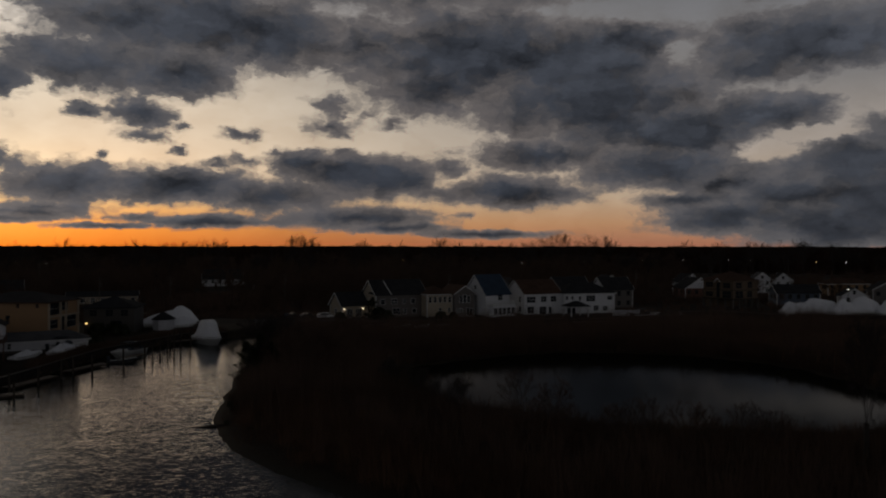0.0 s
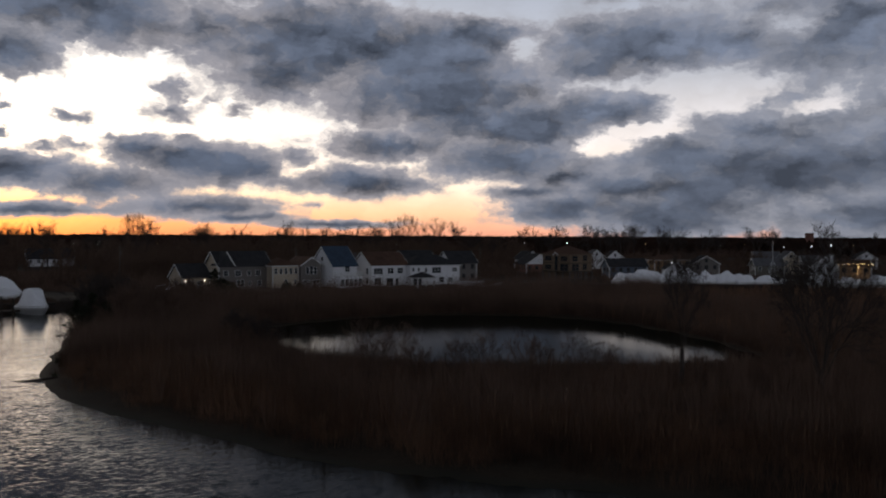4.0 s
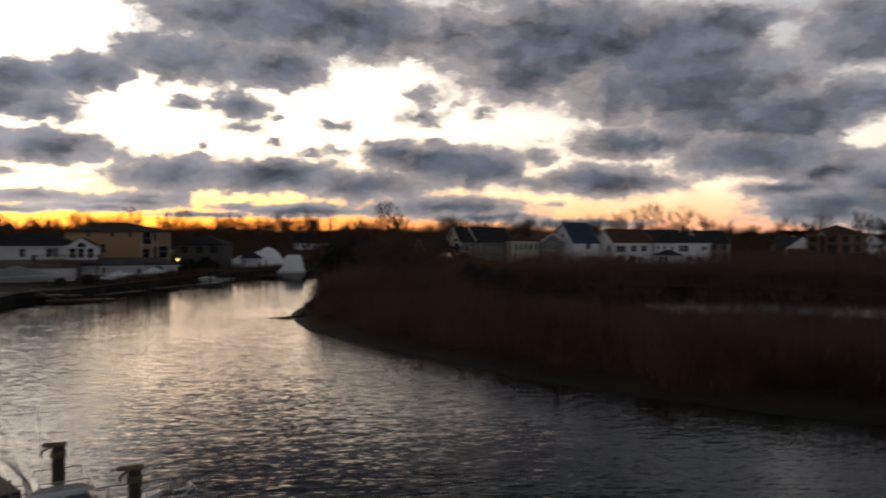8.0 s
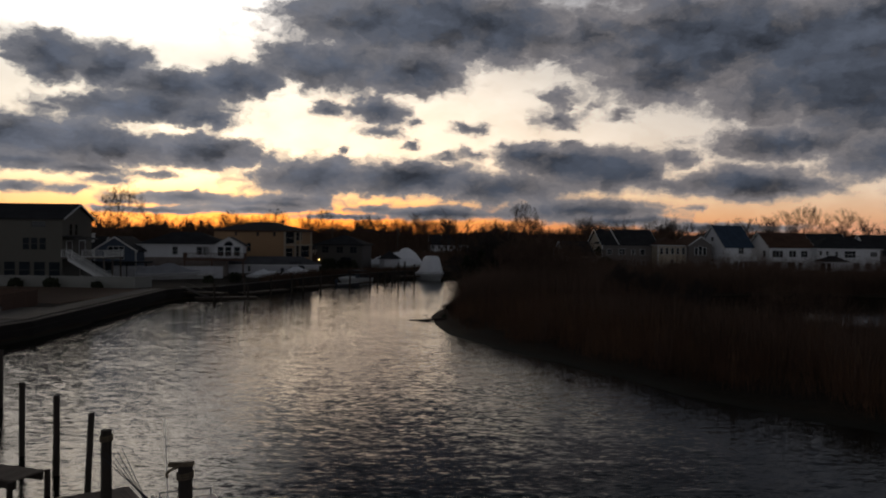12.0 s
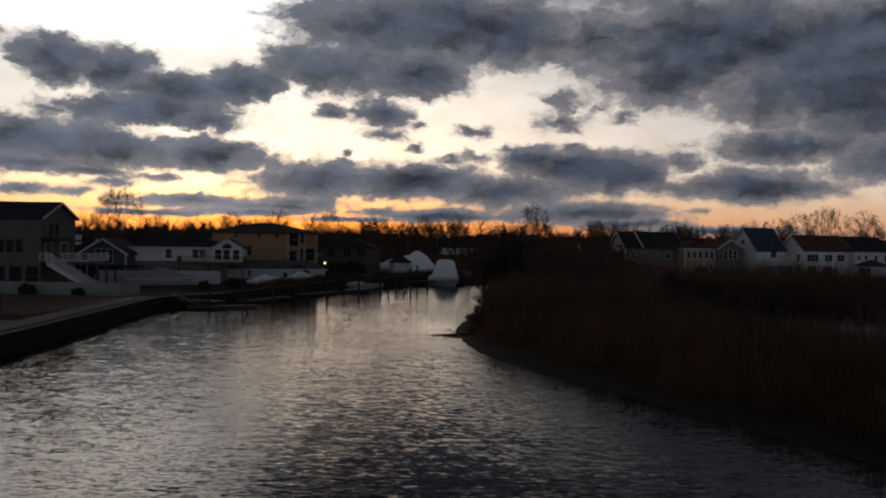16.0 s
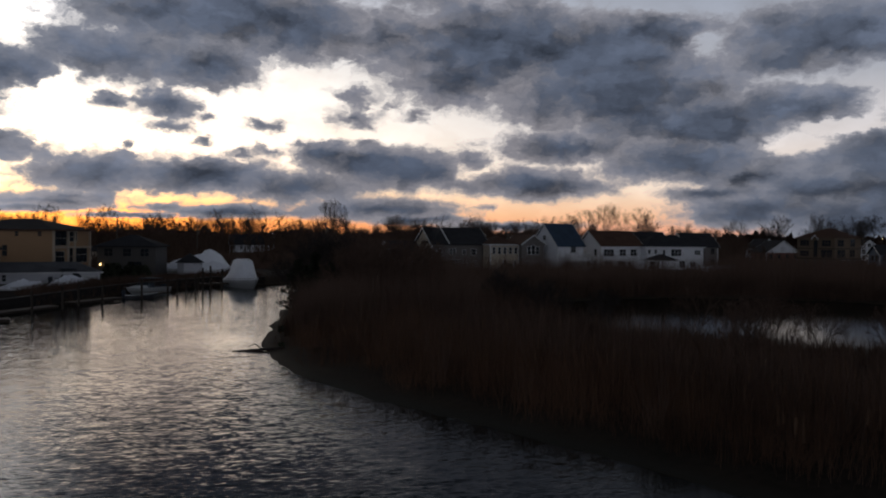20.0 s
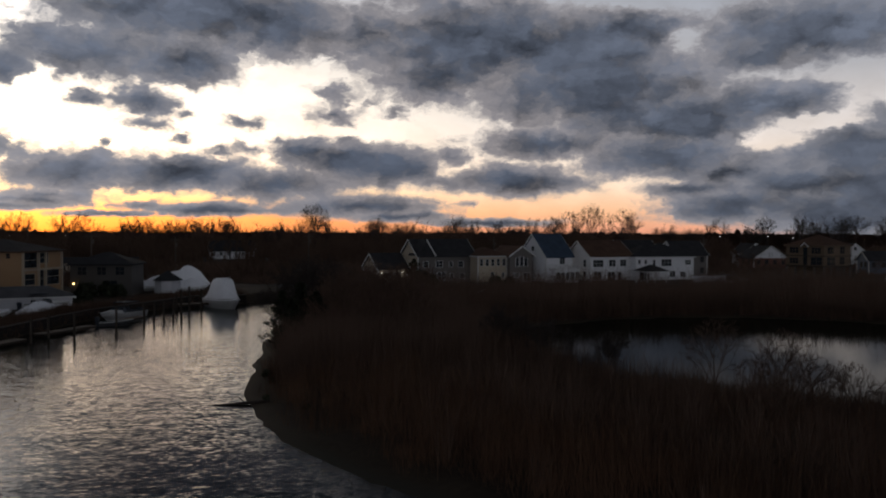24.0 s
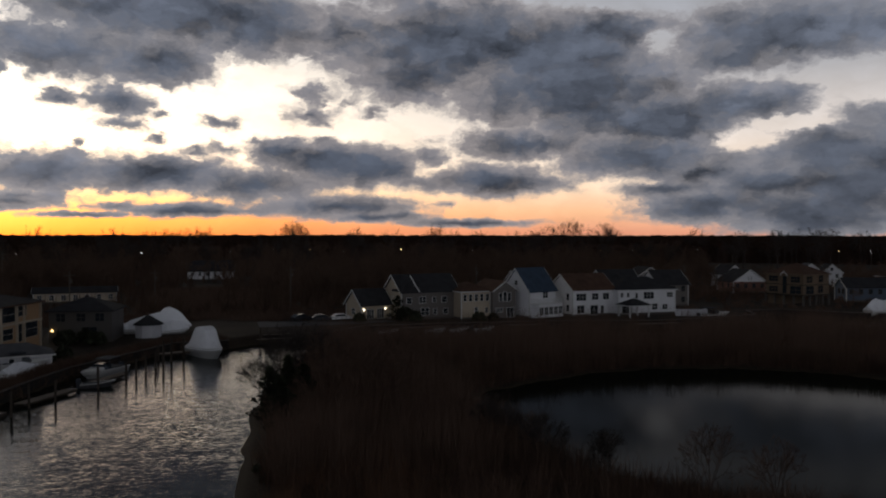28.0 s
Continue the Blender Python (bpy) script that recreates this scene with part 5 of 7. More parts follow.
def corner_boards(root, w, d, h, off=(0, 0)):
    ox, oy = off
    for x, y in ((0, 0), (w, 0), (w, d), (0, d)):
        g = Geo().box(ox + x - 0.09 if x == 0 else ox + x - 0.11, ox + x + 0.11 if x == 0 else ox + x + 0.09, oy + y - 0.09 if y == 0 else oy + y - 0.11, oy + y + 0.11 if y == 0 else oy + y + 0.09, 0, h - 0.05)
        part("corner_board", g, M_TRIM, root)


def chimney(root, x, y, z0, z1, material=None):
    g = Geo()
    g.box(x - 0.4, x + 0.4, y - 0.3, y + 0.3, z0, z1)
    g.box(x - 0.48, x + 0.48, y - 0.38, y + 0.38, z1, z1 + 0.15)
    part("chimney", g, material or M_WRED, root)


def foundation(root, w, d, off=(0, 0)):
    g = Geo()
    g.box(off[0] - 0.06, off[0] + w + 0.06, off[1] - 0.06, off[1] + d + 0.06, -0.5, 0.35)
    part("foundation", g, M_CONC, root)


def house(name, label, x, y, rot, w, d, h, rise, ridge, wall, roof, windows, z=1.4, group="", trim=True, base=True, casing=None, eaves=None):
    root = thing(name, label, "house", pose(x, y, z, 0, 0, rot), group)
    body(root, w, d, h, wall, None if ridge == "hip" else ridge, rise)
    if ridge == "hip":
        roof_hip(root, w, d, h, rise, roof, eaves=eaves)
    else:
        roof_gable(root, w, d, h, rise, ridge, roof)
    if trim:
        corner_boards(root, w, d, h)
    if base:
        foundation(root, w, d)
    for face, u, zz, ww, hh, bars in windows:
        window(root, face_matrix(face, w, d), u, zz, ww, hh, bars, casing)
    return root


def rail(root, pts, height=1.0, gap=0.22, material=None, name="railing"):
    g = Geo()
    for a, b in zip(pts, pts[1:]):
        a, b = Vector(a), Vector(b)
        up = Vector((0, 0, height))
        g.beam(a + up, b + up, 0.09, 0.07)
        g.beam(a + up * 0.12, b + up * 0.12, 0.06, 0.05)
        n = max(1, int((b - a).length / gap))
        for i in range(n + 1):
            p = a.lerp(b, i / n)
            g.beam(p, p + up, 0.10 if i in (0, n) else 0.04)
    return part(name, g, material or M_TRIM, root)


def wall_lamp(root, p, material=None):
    g = Geo()
    g.tube((p[0], p[1] - 0.02, p[2]), (p[0], p[1] - 0.12, p[2]), 0.03, 0.03, 6)
    g.tube((p[0], p[1] - 0.16, p[2] - 0.16), (p[0], p[1] - 0.16, p[2] + 0.16), 0.14, 0.10, 8)
    part("wall_lamp", g, material or M_LAMPH, root, "lit wall lamp")


# row across the canal
r0 = house("cottage", "small cream cottage with dark gable roof and lit wall lamps", 23.1, 199.1, 21.5, 7.2, 6.2, 3.4, 2.9, "x", M_WCREAM, M_RDARK, [("l", 2.4, 1.2, 1.2, 1.2, 1)])
for u in (1.4, 3.9):
    fm = face_matrix("f", 7.2, 6.2)
    window(r0, fm, u, 0.3, 1.6, 2.0, 2)
for u in (0.6, 5.9):
    wall_lamp(r0, (u, -0.02, 2.35), M_LAMPH)
r0 = house("gabled_house", "brown-grey two-storey house with white-trimmed gables", 31.4, 197.8, 13, 13.6, 8.6, 6.0, 3.3, "x", M_WGREY, M_RDARK,
           [("f", 4.2, 3.5, 1.5, 1.3, 1), ("f", 7.4, 3.6, 0.8, 1.0, 0), ("f", 9.6, 3.5, 1.2, 1.2, 0), ("f", 4.6, 0.9, 1.9, 1.5, 1), ("f", 7.6, 1.0, 0.8, 1.1, 0), ("f", 10.0, 1.0, 1.1, 1.1, 0), ("f", 1.2, 3.5, 1.2, 1.2, 0), ("f", 1.0, 0.9, 1.5, 1.4, 1), ("l", 3.6, 3.4, 1.3, 1.4, 1)])
g = Geo()
g.add([(-0.35, -0.35, 5.95), (3.9, -0.35, 5.95), (1.8, -0.35, 9.3), (-0.35, 4.3, 5.95), (3.9, 4.3, 5.95), (1.8, 4.3, 9.5)], [(0, 1, 2), (1, 4, 5, 2), (0, 2, 5, 3)])
part("dormer", g, M_RDARK, r0)
part("rake_board", Geo().beam((4.1, -0.4, 5.8), (1.8, -0.4, 9.4), 0.08, 0.24), M_TRIM, r0)
# pale overlay on the left gable, painted in for the west glow
g = Geo()
g.box(-0.025, -0.004, 0.1, 8.5, 0.36, 6.0).add([(-0.025, 0.1, 6.0), (-0.025, 8.5, 6.0), (-0.025, 4.3, 9.2), (-0.004, 0.1, 6.0), (-0.004, 8.5, 6.0), (-0.004, 4.3, 9.2)], [(0, 2, 1), (3, 4, 5)])
part("gable_siding", g, M_WCREAM, r0, "pale panel that paints the west glow on the gable end")
r0 = house("tan_house", "tan two-storey house with grey gabled bay", 44.3, 197.0, 10, 7.0, 9.0, 6.0, 1.7, "hip", M_WCREAM, M_RBROWN,
           [("f", 0.5 + 1.35 * i, 3.8, 0.7, 1.4, 0) for i in range(5)] + [("f", 3.2, 1.1, 0.7, 1.3, 0), ("f", 5.8, 1.2, 0.6, 1.1, 0)])
body(r0, 5.6, 9.0, 6.0, M_WGREY, "y", 1.9, off=(7.02, -1.4), name="bay")
roof_gable(r0, 5.6, 9.0, 6.0, 1.9, "y", M_RBROWN, off=(7.02, -1.4))
fm = pose(7.02, -1.4, 0)
window(r0, fm, 1.4, 3.7, 0.8, 1.7, 0), window(r0, fm, 2.45, 3.7, 0.8, 2.0, 0), window(r0, fm, 3.5, 3.7, 0.8, 1.7, 0)
window(r0, fm, 0.6, 1.3, 1.6, 0.9, 2), window(r0, fm, 3.3, 0.2, 1.7, 2.0, 1)
r0 = house("white_house", "tall white house with steep blue-grey gable roof", 59.5, 196.2, 24, 8.2, 8.2, 5.9, 4.6, "x", M_RWHITE, M_RBLUE,
           [("f", 4.2, 4.1, 1.5, 1.6, 1), ("l", 3.7, 7.0, 0.8, 0.9, 0), ("l", 1.6, 1.2, 1.2, 1.3, 0)])
g = Geo()
g.box(0.4, 8.1, -2.4, -0.01, -0.4, 2.9)
part("sun_room", g, M_RWHITE, r0)
fm = pose(0.4, -2.4, 0)
for i in range(5):
    window(r0, fm, 0.3 + 1.5 * i, 0.7, 1.1, 1.6, 1)
g = Geo()
g.box(0.2, 8.3, -2.6, 0.0, 2.9, 3.05)
part("balcony", g, M_TRIM, r0)
rail(r0, [(0.4, -0.2, 3.05), (0.4, -2.4, 3.05), (8.1, -2.4, 3.05), (8.1, -0.2, 3.05)])
r0 = house("white_house", "long white two-storey house with brown gable roof", 70.1, 196.8, 10, 11.0, 9.4, 5.9, 3.1, "x", M_RWHITE, M_RBROWN,
           [("f", 0.8, 3.4, 2.6, 1.5, 2), ("f", 5.0, 3.5, 1.7, 1.4, 1), ("f", 8.0, 3.5, 1.6, 1.4, 1), ("f", 1.0, 0.6, 1.9, 1.7, 1), ("f", 4.6, 0.1, 2.0, 2.1, 1), ("f", 7.4, 0.4, 0.8, 1.7, 0), ("l", 6.8, 3.4, 1.0, 1.5, 0), ("l", 6.8, 0.9, 1.0, 1.4, 0)])
r0 = house("white_house", "white two-storey house with low charcoal hip roof", 81.0, 196.6, 4, 15.0, 9.0, 5.7, 2.6, "hip", M_RWHITE, M_RDARK,
           [("f", 0.6 + 1.6 * i, 4.0, 0.6, 0.9, 0) for i in range(2)] + [("f", 6.6, 3.5, 2.6, 1.5, 2), ("f", 12.8, 3.8, 1.5, 1.0, 2), ("f", 4.4, 3.7, 0.6, 1.1, 0), ("f", 8.8, 1.0, 1.4, 1.3, 1), ("f", 11.6, 1.0, 1.3, 1.1, 1), ("f", 1.0, 0.3, 2.4, 2.0, 1)])


def pavilion(x, y, z, rot, label):
    root = thing("pavilion", label, "pavilion", pose(x, y, z, 0, 0, rot))
    for px, py in ((0, 0), (5, 0), (0, 4), (5, 4)):
        g = Geo()
        g.box(px - 0.12, px + 0.12, py - 0.12, py + 0.12, -0.3, 2.5)
        part("post", g, M_TRIM, root)
    roof_hip(root, 5, 4, 2.7, 1.3, M_RDARK, 0.6)
    return root


pavilion(80.6, 190.5, 1.4, 8, "open garden pavilion with dark hip roof on white posts")
# construction house
root = thing("unfinished_house", "three-storey unfinished house clad in bare plywood with open lower floor", "house", pose(133.4, 215.0, 1.4, 0, 0, -74))
W_, D_ = 11.0, 10.5
for px, py in [(W_ * i / 4, q) for i in range(5) for q in (0, D_)] + [(W_, D_ * i / 4) for i in range(1, 4)]:
    part("pier", Geo().box(px - 0.2, px + 0.2, py - 0.2, py + 0.2, -0.4, 2.6), M_CONC, root)
g = Geo()
g.box(0.0, 4.2, 1.0, D_ - 0.4, -0.4, 2.6)
part("core", g, M_WPLY, root)
body(root, W_, D_, 8.0, M_WPLY, z0=2.6)
roof_hip(root, W_, D_, 8.1, 2.6, M_RBROWN, 0.5, eaves=M_WPLY)
g = Geo()
g.box(-0.15, W_ + 0.15, -0.15, D_ + 0.15, 2.55, 2.85).box(-0.1, W_ + 0.1, -0.1, D_ + 0.1, 5.2, 5.4)
part("floor_band", g, M_BULK, root)
for face, u, zz, ww, hh, bars in [("f", 1.0, 3.3, 2.6, 1.4, 2), ("f", 1.0, 6.0, 2.6, 1.4, 2), ("f", 5.0, 3.0, 1.2, 4.4, 0), ("f", 7.2, 3.0, 3.2, 2.0, 1), ("f", 7.4, 5.9, 2.6, 1.5, 2), ("r", 1.0, 3.0, 3.2, 2.0, 1), ("r", 6.0, 3.2, 2.0, 1.8, 1), ("r", 6.2, 5.9, 1.8, 1.8, 1), ("r", 1.2, 5.9, 2.4, 1.6, 1)]:
    window(root, face_matrix(face, W_, D_), u, zz, ww, hh, bars, M_WPLY)
g = Geo()
g.beam((4.6, -0.6, 7.6), (5.7, -0.6, 8.7), 0.08, 0.2).beam((6.8, -0.6, 7.6), (5.7, -0.6, 8.7), 0.08, 0.2)
part("rake_board", g, M_TRIM, root)

# farther houses: label, x, y, turn, width, depth, eaves, rise, ridge, wall, roof
FAR = [
    ("dark brick bungalow with white front gable", 148, 250, -6, 11, 10, 3.4, 3.6, "y", M_WRED, M_RDARK),
    ("pale house with dark gable roof among trees", 160, 272, 8, 9, 9, 5.4, 3.4, "y", M_RWHITE, M_RDARK),
    ("grey house with small gabled front", 122, 262, -4, 8, 9, 5.0, 2.6, "y", M_WGREY, M_RDARK),
    ("white house among trees behind the canal row", 76, 246, 10, 9, 8, 4.6, 3.0, "x", M_RWHITE, M_RGREY),
    ("cream house with pale gable behind the canal row", 101, 214, 4, 9, 8, 5.6, 3.2, "x", M_WGREY, M_RDARK),
    ("white house with dark roof behind the canal row", 87, 215, 4, 10, 8, 5.8, 3.2, "x", M_WGREY, M_RDARK),
    ("white house with twin gables beyond the inlet", 187, 268, -20, 8, 9, 6.2, 3.2, "y", M_RWHITE, M_RGREY),
    ("white gabled house beyond the inlet", 199, 272, -20, 8, 9, 5.6, 3.2, "y", M_RWHITE, M_RDARK),
    ("long ochre two-storey house with brown roof", 204, 248, -12, 17, 9, 5.4, 2.2, "hip", M_WORANGE, M_RBROWN),
    ("dark blue-grey house beside the inlet", 158, 214, -14, 15, 9, 4.6, 2.6, "x", M_WBLUE, M_RDARK),
    ("brown house with grey gable behind the boatyard", 192, 213, -25, 10, 9, 5.2, 3.0, "y", M_WGREY, M_RDARK),
    ("low house with white gable behind the boatyard", 178, 210, -25, 8, 8, 3.4, 2.6, "y", M_RWHITE, M_RDARK),
    ("green-grey long house behind the boatyard", 212, 205, -28, 11, 8, 4.6, 2.6, "x", M_WGREEN, M_RGREY),
    ("cream tall house with steep gable behind the boatyard", 232, 212, -30, 7, 10, 6.6, 3.2, "y", M_WCREAM, M_RGREY),
    ("grey shingled house behind the boatyard", 246, 215, -30, 13, 9, 4.8, 3.0, "x", M_WGREY, M_RGREY),
    ("white house with tall chimney near the boatyard", 206, 176, -36, 8, 9, 5.8, 3.0, "y", M_RWHITE, M_RGREY),
    ("ochre house with strings of lights", 222, 180, -36, 11, 9, 5.2, 2.2, "x", M_WORANGE, M_RBROWN),
    ("white house with grey roof", 236, 150, -46, 9, 9, 5.4, 3.2, "y", M_RWHITE, M_RGREY),
    ("white long house with grey roof", 252, 140, -46, 12, 9, 5.2, 3.0, "x", M_RWHITE, M_RGREY),
    ("pale house at the end of the waterside street", 262, 112, -54, 12, 9, 5.2, 3.0, "y", M_RWHITE, M_RDARK),
    ("grey house at the end of the waterside street", 274, 95, -58, 12, 9, 5.2, 3.0, "x", M_WGREY, M_RGREY),
    ("white house set back behind the boatyard street", 292, 230, -34, 10, 9, 5.6, 3.2, "y", M_RWHITE, M_RDARK),
    ("cream house set back behind the boatyard street", 270, 262, -30, 12, 9, 5.2, 3.0, "x", M_WCREAM, M_RGREY),
    ("white cape house set back beyond the woods", -17, 362, 4, 17, 9, 3.6, 3.8, "x", M_RWHITE, M_RDARK),
    ("dark brick house behind the creek bank", -78, 268, 12, 12, 9, 4.6, 2.6, "x", M_WRED, M_RDARK),
    ("low pale shed behind the creek bank", -52, 262, 8, 20, 7, 2.6, 1.2, "x", M_WCREAM, M_RDARK),
    ("white bungalow behind the creek bank", -96, 255, 14, 10, 8, 3.4, 2.4, "y", M_RWHITE, M_RGREY),
]
for label, x, y, rot, w, d, h, rise, ridge, wall, roof in FAR:
    if x > 150:
        w, d, h, rise = w * 0.88, d * 0.7, h * 0.85, rise * 0.85
    wins = []
    n = max(2, int(w / 2.6))
    for i in range(n):
        u = w * (i + 0.5) / n - 0.5
        wins.append(("f", u, h - 1.9, 1.0, 1.3, 1))
        if h > 4.5:
            wins.append(("f", u, 0.9, 1.0, 1.3, 1))
    wins += [("l", d * 0.3, h - 1.9, 1.0, 1.3, 1), ("l", d * 0.65, h - 1.9, 1.0, 1.3, 1), ("r", d * 0.4, h - 1.9, 1.0, 1.3, 1)]
    if ridge == "y":
        wins.append(("f", w / 2 - 0.45, h + 0.5, 0.9, 1.1, 0))
    hs = house("house", label, x, y, rot, w, d, h, rise, ridge, wall, roof, wins, group="houses round the water", casing=M_CONC if wall in (M_WBLUE, M_WRED, M_WGREY, M_WORANGE) else None)
    if "front gable" in label:
        part("gable_face", Geo().add([(0.1, -0.04, h), (w - 0.1, -0.04, h), (w / 2, -0.04, h + rise - 0.1)], [(0, 1, 2)]), M_RWHITE, hs, "white gable face")
    if "behind the canal row" in label and ridge == "x":
        part("gable_face", Geo().add([(-0.04, 0.1, h), (-0.04, d - 0.1, h), (-0.04, d / 2, h + rise - 0.1)], [(0, 2, 1)]), M_RWHITE, hs, "white gable face")
    if "chimney" in label:
        chimney(hs, w * 0.8, d * 0.2, 0, h + rise + 0.6, M_RWHITE)


# ---- houses on the near bank of the creek ----
root = house("tall_house", "grey-green three-storey house with charcoal gable roof and white stairs", -74.7, 113.0, 1, 19.0, 9.0, 9.2, 1.9, "x", M_WGREEN, M_RDARK,
             [("f", 13.6 + 1.15 * i, 4.9, 0.85, 1.6, 0) for i in range(3)] + [("f", 14.8, 8.0, 1.9, 0.7, 1), ("f", 9.4, 7.2, 0.8, 1.3, 0), ("f", 9.4, 4.8, 0.8, 1.3, 0), ("f", 4.0, 4.9, 1.6, 1.5, 1), ("f", 4.0, 7.2, 1.6, 1.3, 1), ("r", 2.0, 6.9, 0.8, 1.5, 0), ("r", 3.6, 6.9, 0.8, 1.5, 0)] + [("f", 9.0 + 2.05 * i, 1.0, 1.5, 2.2, 0) for i in range(5)], trim=False, casing=M_WGREEN)
fm = face_matrix("r", 19.0, 9.0)
door(root, fm, 1.2, 3.95, 1.6, 2.1)
door(root, fm, 5.0, 3.95, 1.8, 2.1)
g = Geo()
g.box(19.02, 25.0, -0.4, 5.6, 3.7, 3.9)
for px, py in ((24.8, -0.2), (24.8, 2.6), (24.8, 5.4), (21.6, -0.2)):
    g.box(px - 0.1, px + 0.1, py - 0.1, py + 0.1, -0.3, 3.7)
deck = part("deck", g, M_PLANK, root, "raised timber deck")
rail(root, [(19.1, -0.4, 3.9), (20.4, -0.4, 3.9)]), rail(root, [(21.9, -0.4, 3.9), (25.0, -0.4, 3.9), (25.0, 5.6, 3.9)])
g = Geo()
n = 20
for i in range(n):
    f = i / n
    g.box(20.5 + 6.4 * f, 20.5 + 6.4 * (f + 1 / n) + 0.04, -1.5, -0.45, 3.75 - 3.7 * f - 0.06, 3.75 - 3.7 * f)
g.beam((20.5, -1.5, 3.6), (26.9, -1.5, 0.0), 0.06, 0.3).beam((20.5, -0.45, 3.6), (26.9, -0.45, 0.0), 0.06, 0.3)
part("stairs", g, M_TRIM, root, "white painted outside stairs")
rail(root, [(20.5, -1.5, 3.8), (26.9, -1.5, 0.1)], 0.95), rail(root, [(20.5, -0.45, 3.8), (26.9, -0.45, 0.1)], 0.95)
g = Geo()
g.add([(19.0, -0.2, 6.7), (22.6, -0.2, 6.3), (22.6, 4.0, 6.3), (19.0, 4.0, 6.7), (19.0, -0.2, 6.82), (22.6, -0.2, 6.42), (22.6, 4.0, 6.42), (19.0, 4.0, 6.82)], [(3, 2, 1, 0), (4, 5, 6, 7), (0, 1, 5, 4), (1, 2, 6, 5), (2, 3, 7, 6), (3, 0, 4, 7)])
part("porch_roof", g, M_RDARK, root)


def fence(name, pts, height, material, label, gap=0.16, z=1.4):
    root = thing(name, label, "fence", Matrix.Identity(4))
    slat_mesh = Geo().box(-gap * 0.46, gap * 0.46, -0.015, 0.015, -0.1, height).mesh("slat", material)
    for a, b in zip(pts, pts[1:]):
        a, b = Vector((*a, z)), Vector((*b, z))
        n = max(1, round((b - a).length / 2.4))
        for i in range(n):
            p, q = a.lerp(b, i / n), a.lerp(b, (i + 1) / n)
            m = max(1, int((q - p).length / gap))
            turn = Matrix.Rotation(math.atan2(q.y - p.y, q.x - p.x), 4, "Z")
            for j in range(m):
                ob = new("slat", slat_mesh)
                ob.parent = root
                ob.matrix_world = Matrix.Translation(p.lerp(q, (j + 0.5) / m)) @ turn
            g = Geo()
            g.beam(p + Vector((0, 0, height * 0.8)), q + Vector((0, 0, height * 0.8)), 0.07, 0.09)
            part("rail", g, material, root)
            g = Geo()
            g.beam(p + Vector((0, 0, -0.3)), p + Vector((0, 0, height + 0.1)), 0.12)
            part("post", g, material, root)
    return root


M_FENCE = mat("pale_vinyl_fence", (0.24, 0.235, 0.21), 0.6, 0.1, 0.6, 6.0, 0.1)
M_FENCEW = mat("white_vinyl_fence", (0.48, 0.48, 0.50), 0.6, 0.08, 0.6, 6.0, 0.1)
M_FENCEB = mat("stained_wood_fence", (0.10, 0.055, 0.038), 0.85, 0.3, 0.8, 8.0, 0.3)
fence("garden_fence", [(-66, 110.6), (-44.6, 110.6), (-43.2, 113)], 1.5, M_FENCE, "pale vinyl garden fence in front of the tall house")
fence("wooden_fence", [(-58, 82), (-43.5, 84), (-43.0, 77)], 1.6, M_FENCEB, "stained wooden fence beside the lawn")
# lawn, walk and jetty along the bulkhead
g = Geo()
g.slab([(-75, 86), (-42.2, 86), (-41.6, 92), (-42.2, 101), (-43, 108.5), (-75, 110)], 1.40, 1.50)
solid("lawn", g, M_LAWN, "dry winter lawn behind the bulkhead", "lawn", kind="structure")
walk_line = [(-36.9, 70), (-37.8, 82), (-38.9, 95), (-40.0, 108)]
root = thing("boardwalk", "weathered plank walk along the bulkhead", "walkway", Matrix.Identity(4), kind="structure")
for (x0, y0), (x1, y1) in zip(walk_line, walk_line[1:]):
    d = Vector((x1 - x0, y1 - y0, 0))
    n = int(d.length / 0.3)
    gm = Geo().box(0.0, 0.285, 0, 2.3, 0, 0.06).mesh("plank", M_PLANK)
    for i in range(n):
        ob = new("plank", gm)
        ob.parent = root
        ob.matrix_world = Matrix.Translation((x0 + d.x * i / n, y0 + d.y * i / n, 1.54)) @ Matrix.Rotation(math.atan2(d.y, d.x), 4, "Z")
g = Geo()
g.slab([(-60, 62), (-38.6, 58), (-37.2, 70), (-37.9, 81), (-60, 81)], 1.40, 1.52)
solid("concrete_patio", g, M_CONC, "pale concrete patio by the water", "patio", kind="structure")


def bush(x, y, s, seed, z=1.4, label="small dark garden bush"):
    r = np.random.default_rng(seed)
    n = 260
    a, e, q = r.uniform(0, 6.283, n), r.uniform(0, 1, n), np.cbrt(r.uniform(0.2, 1, n))
    c = np.stack([np.cos(a) * q * np.sqrt(1 - e * e * 0.9), np.sin(a) * q * np.sqrt(1 - e * e * 0.9), 0.15 + e * q * 1.2], -1) * s
    u, w = r.normal(0, 0.16 * s, (n, 3)), r.normal(0, 0.16 * s, (n, 3))
    v = np.stack([c - u, c + w, c + u, c - w], 1).reshape(-1, 3)
    i = np.arange(n)[:, None] * 4
    f = np.concatenate([i + [0, 1, 2], i + [0, 2, 3]])
    ob = new("bush", array_mesh("bush", v, f, M_CEDAR))
    ob.matrix_world = pose(x, y, z)
    return tagged(ob, label, "bush", "garden bushes")


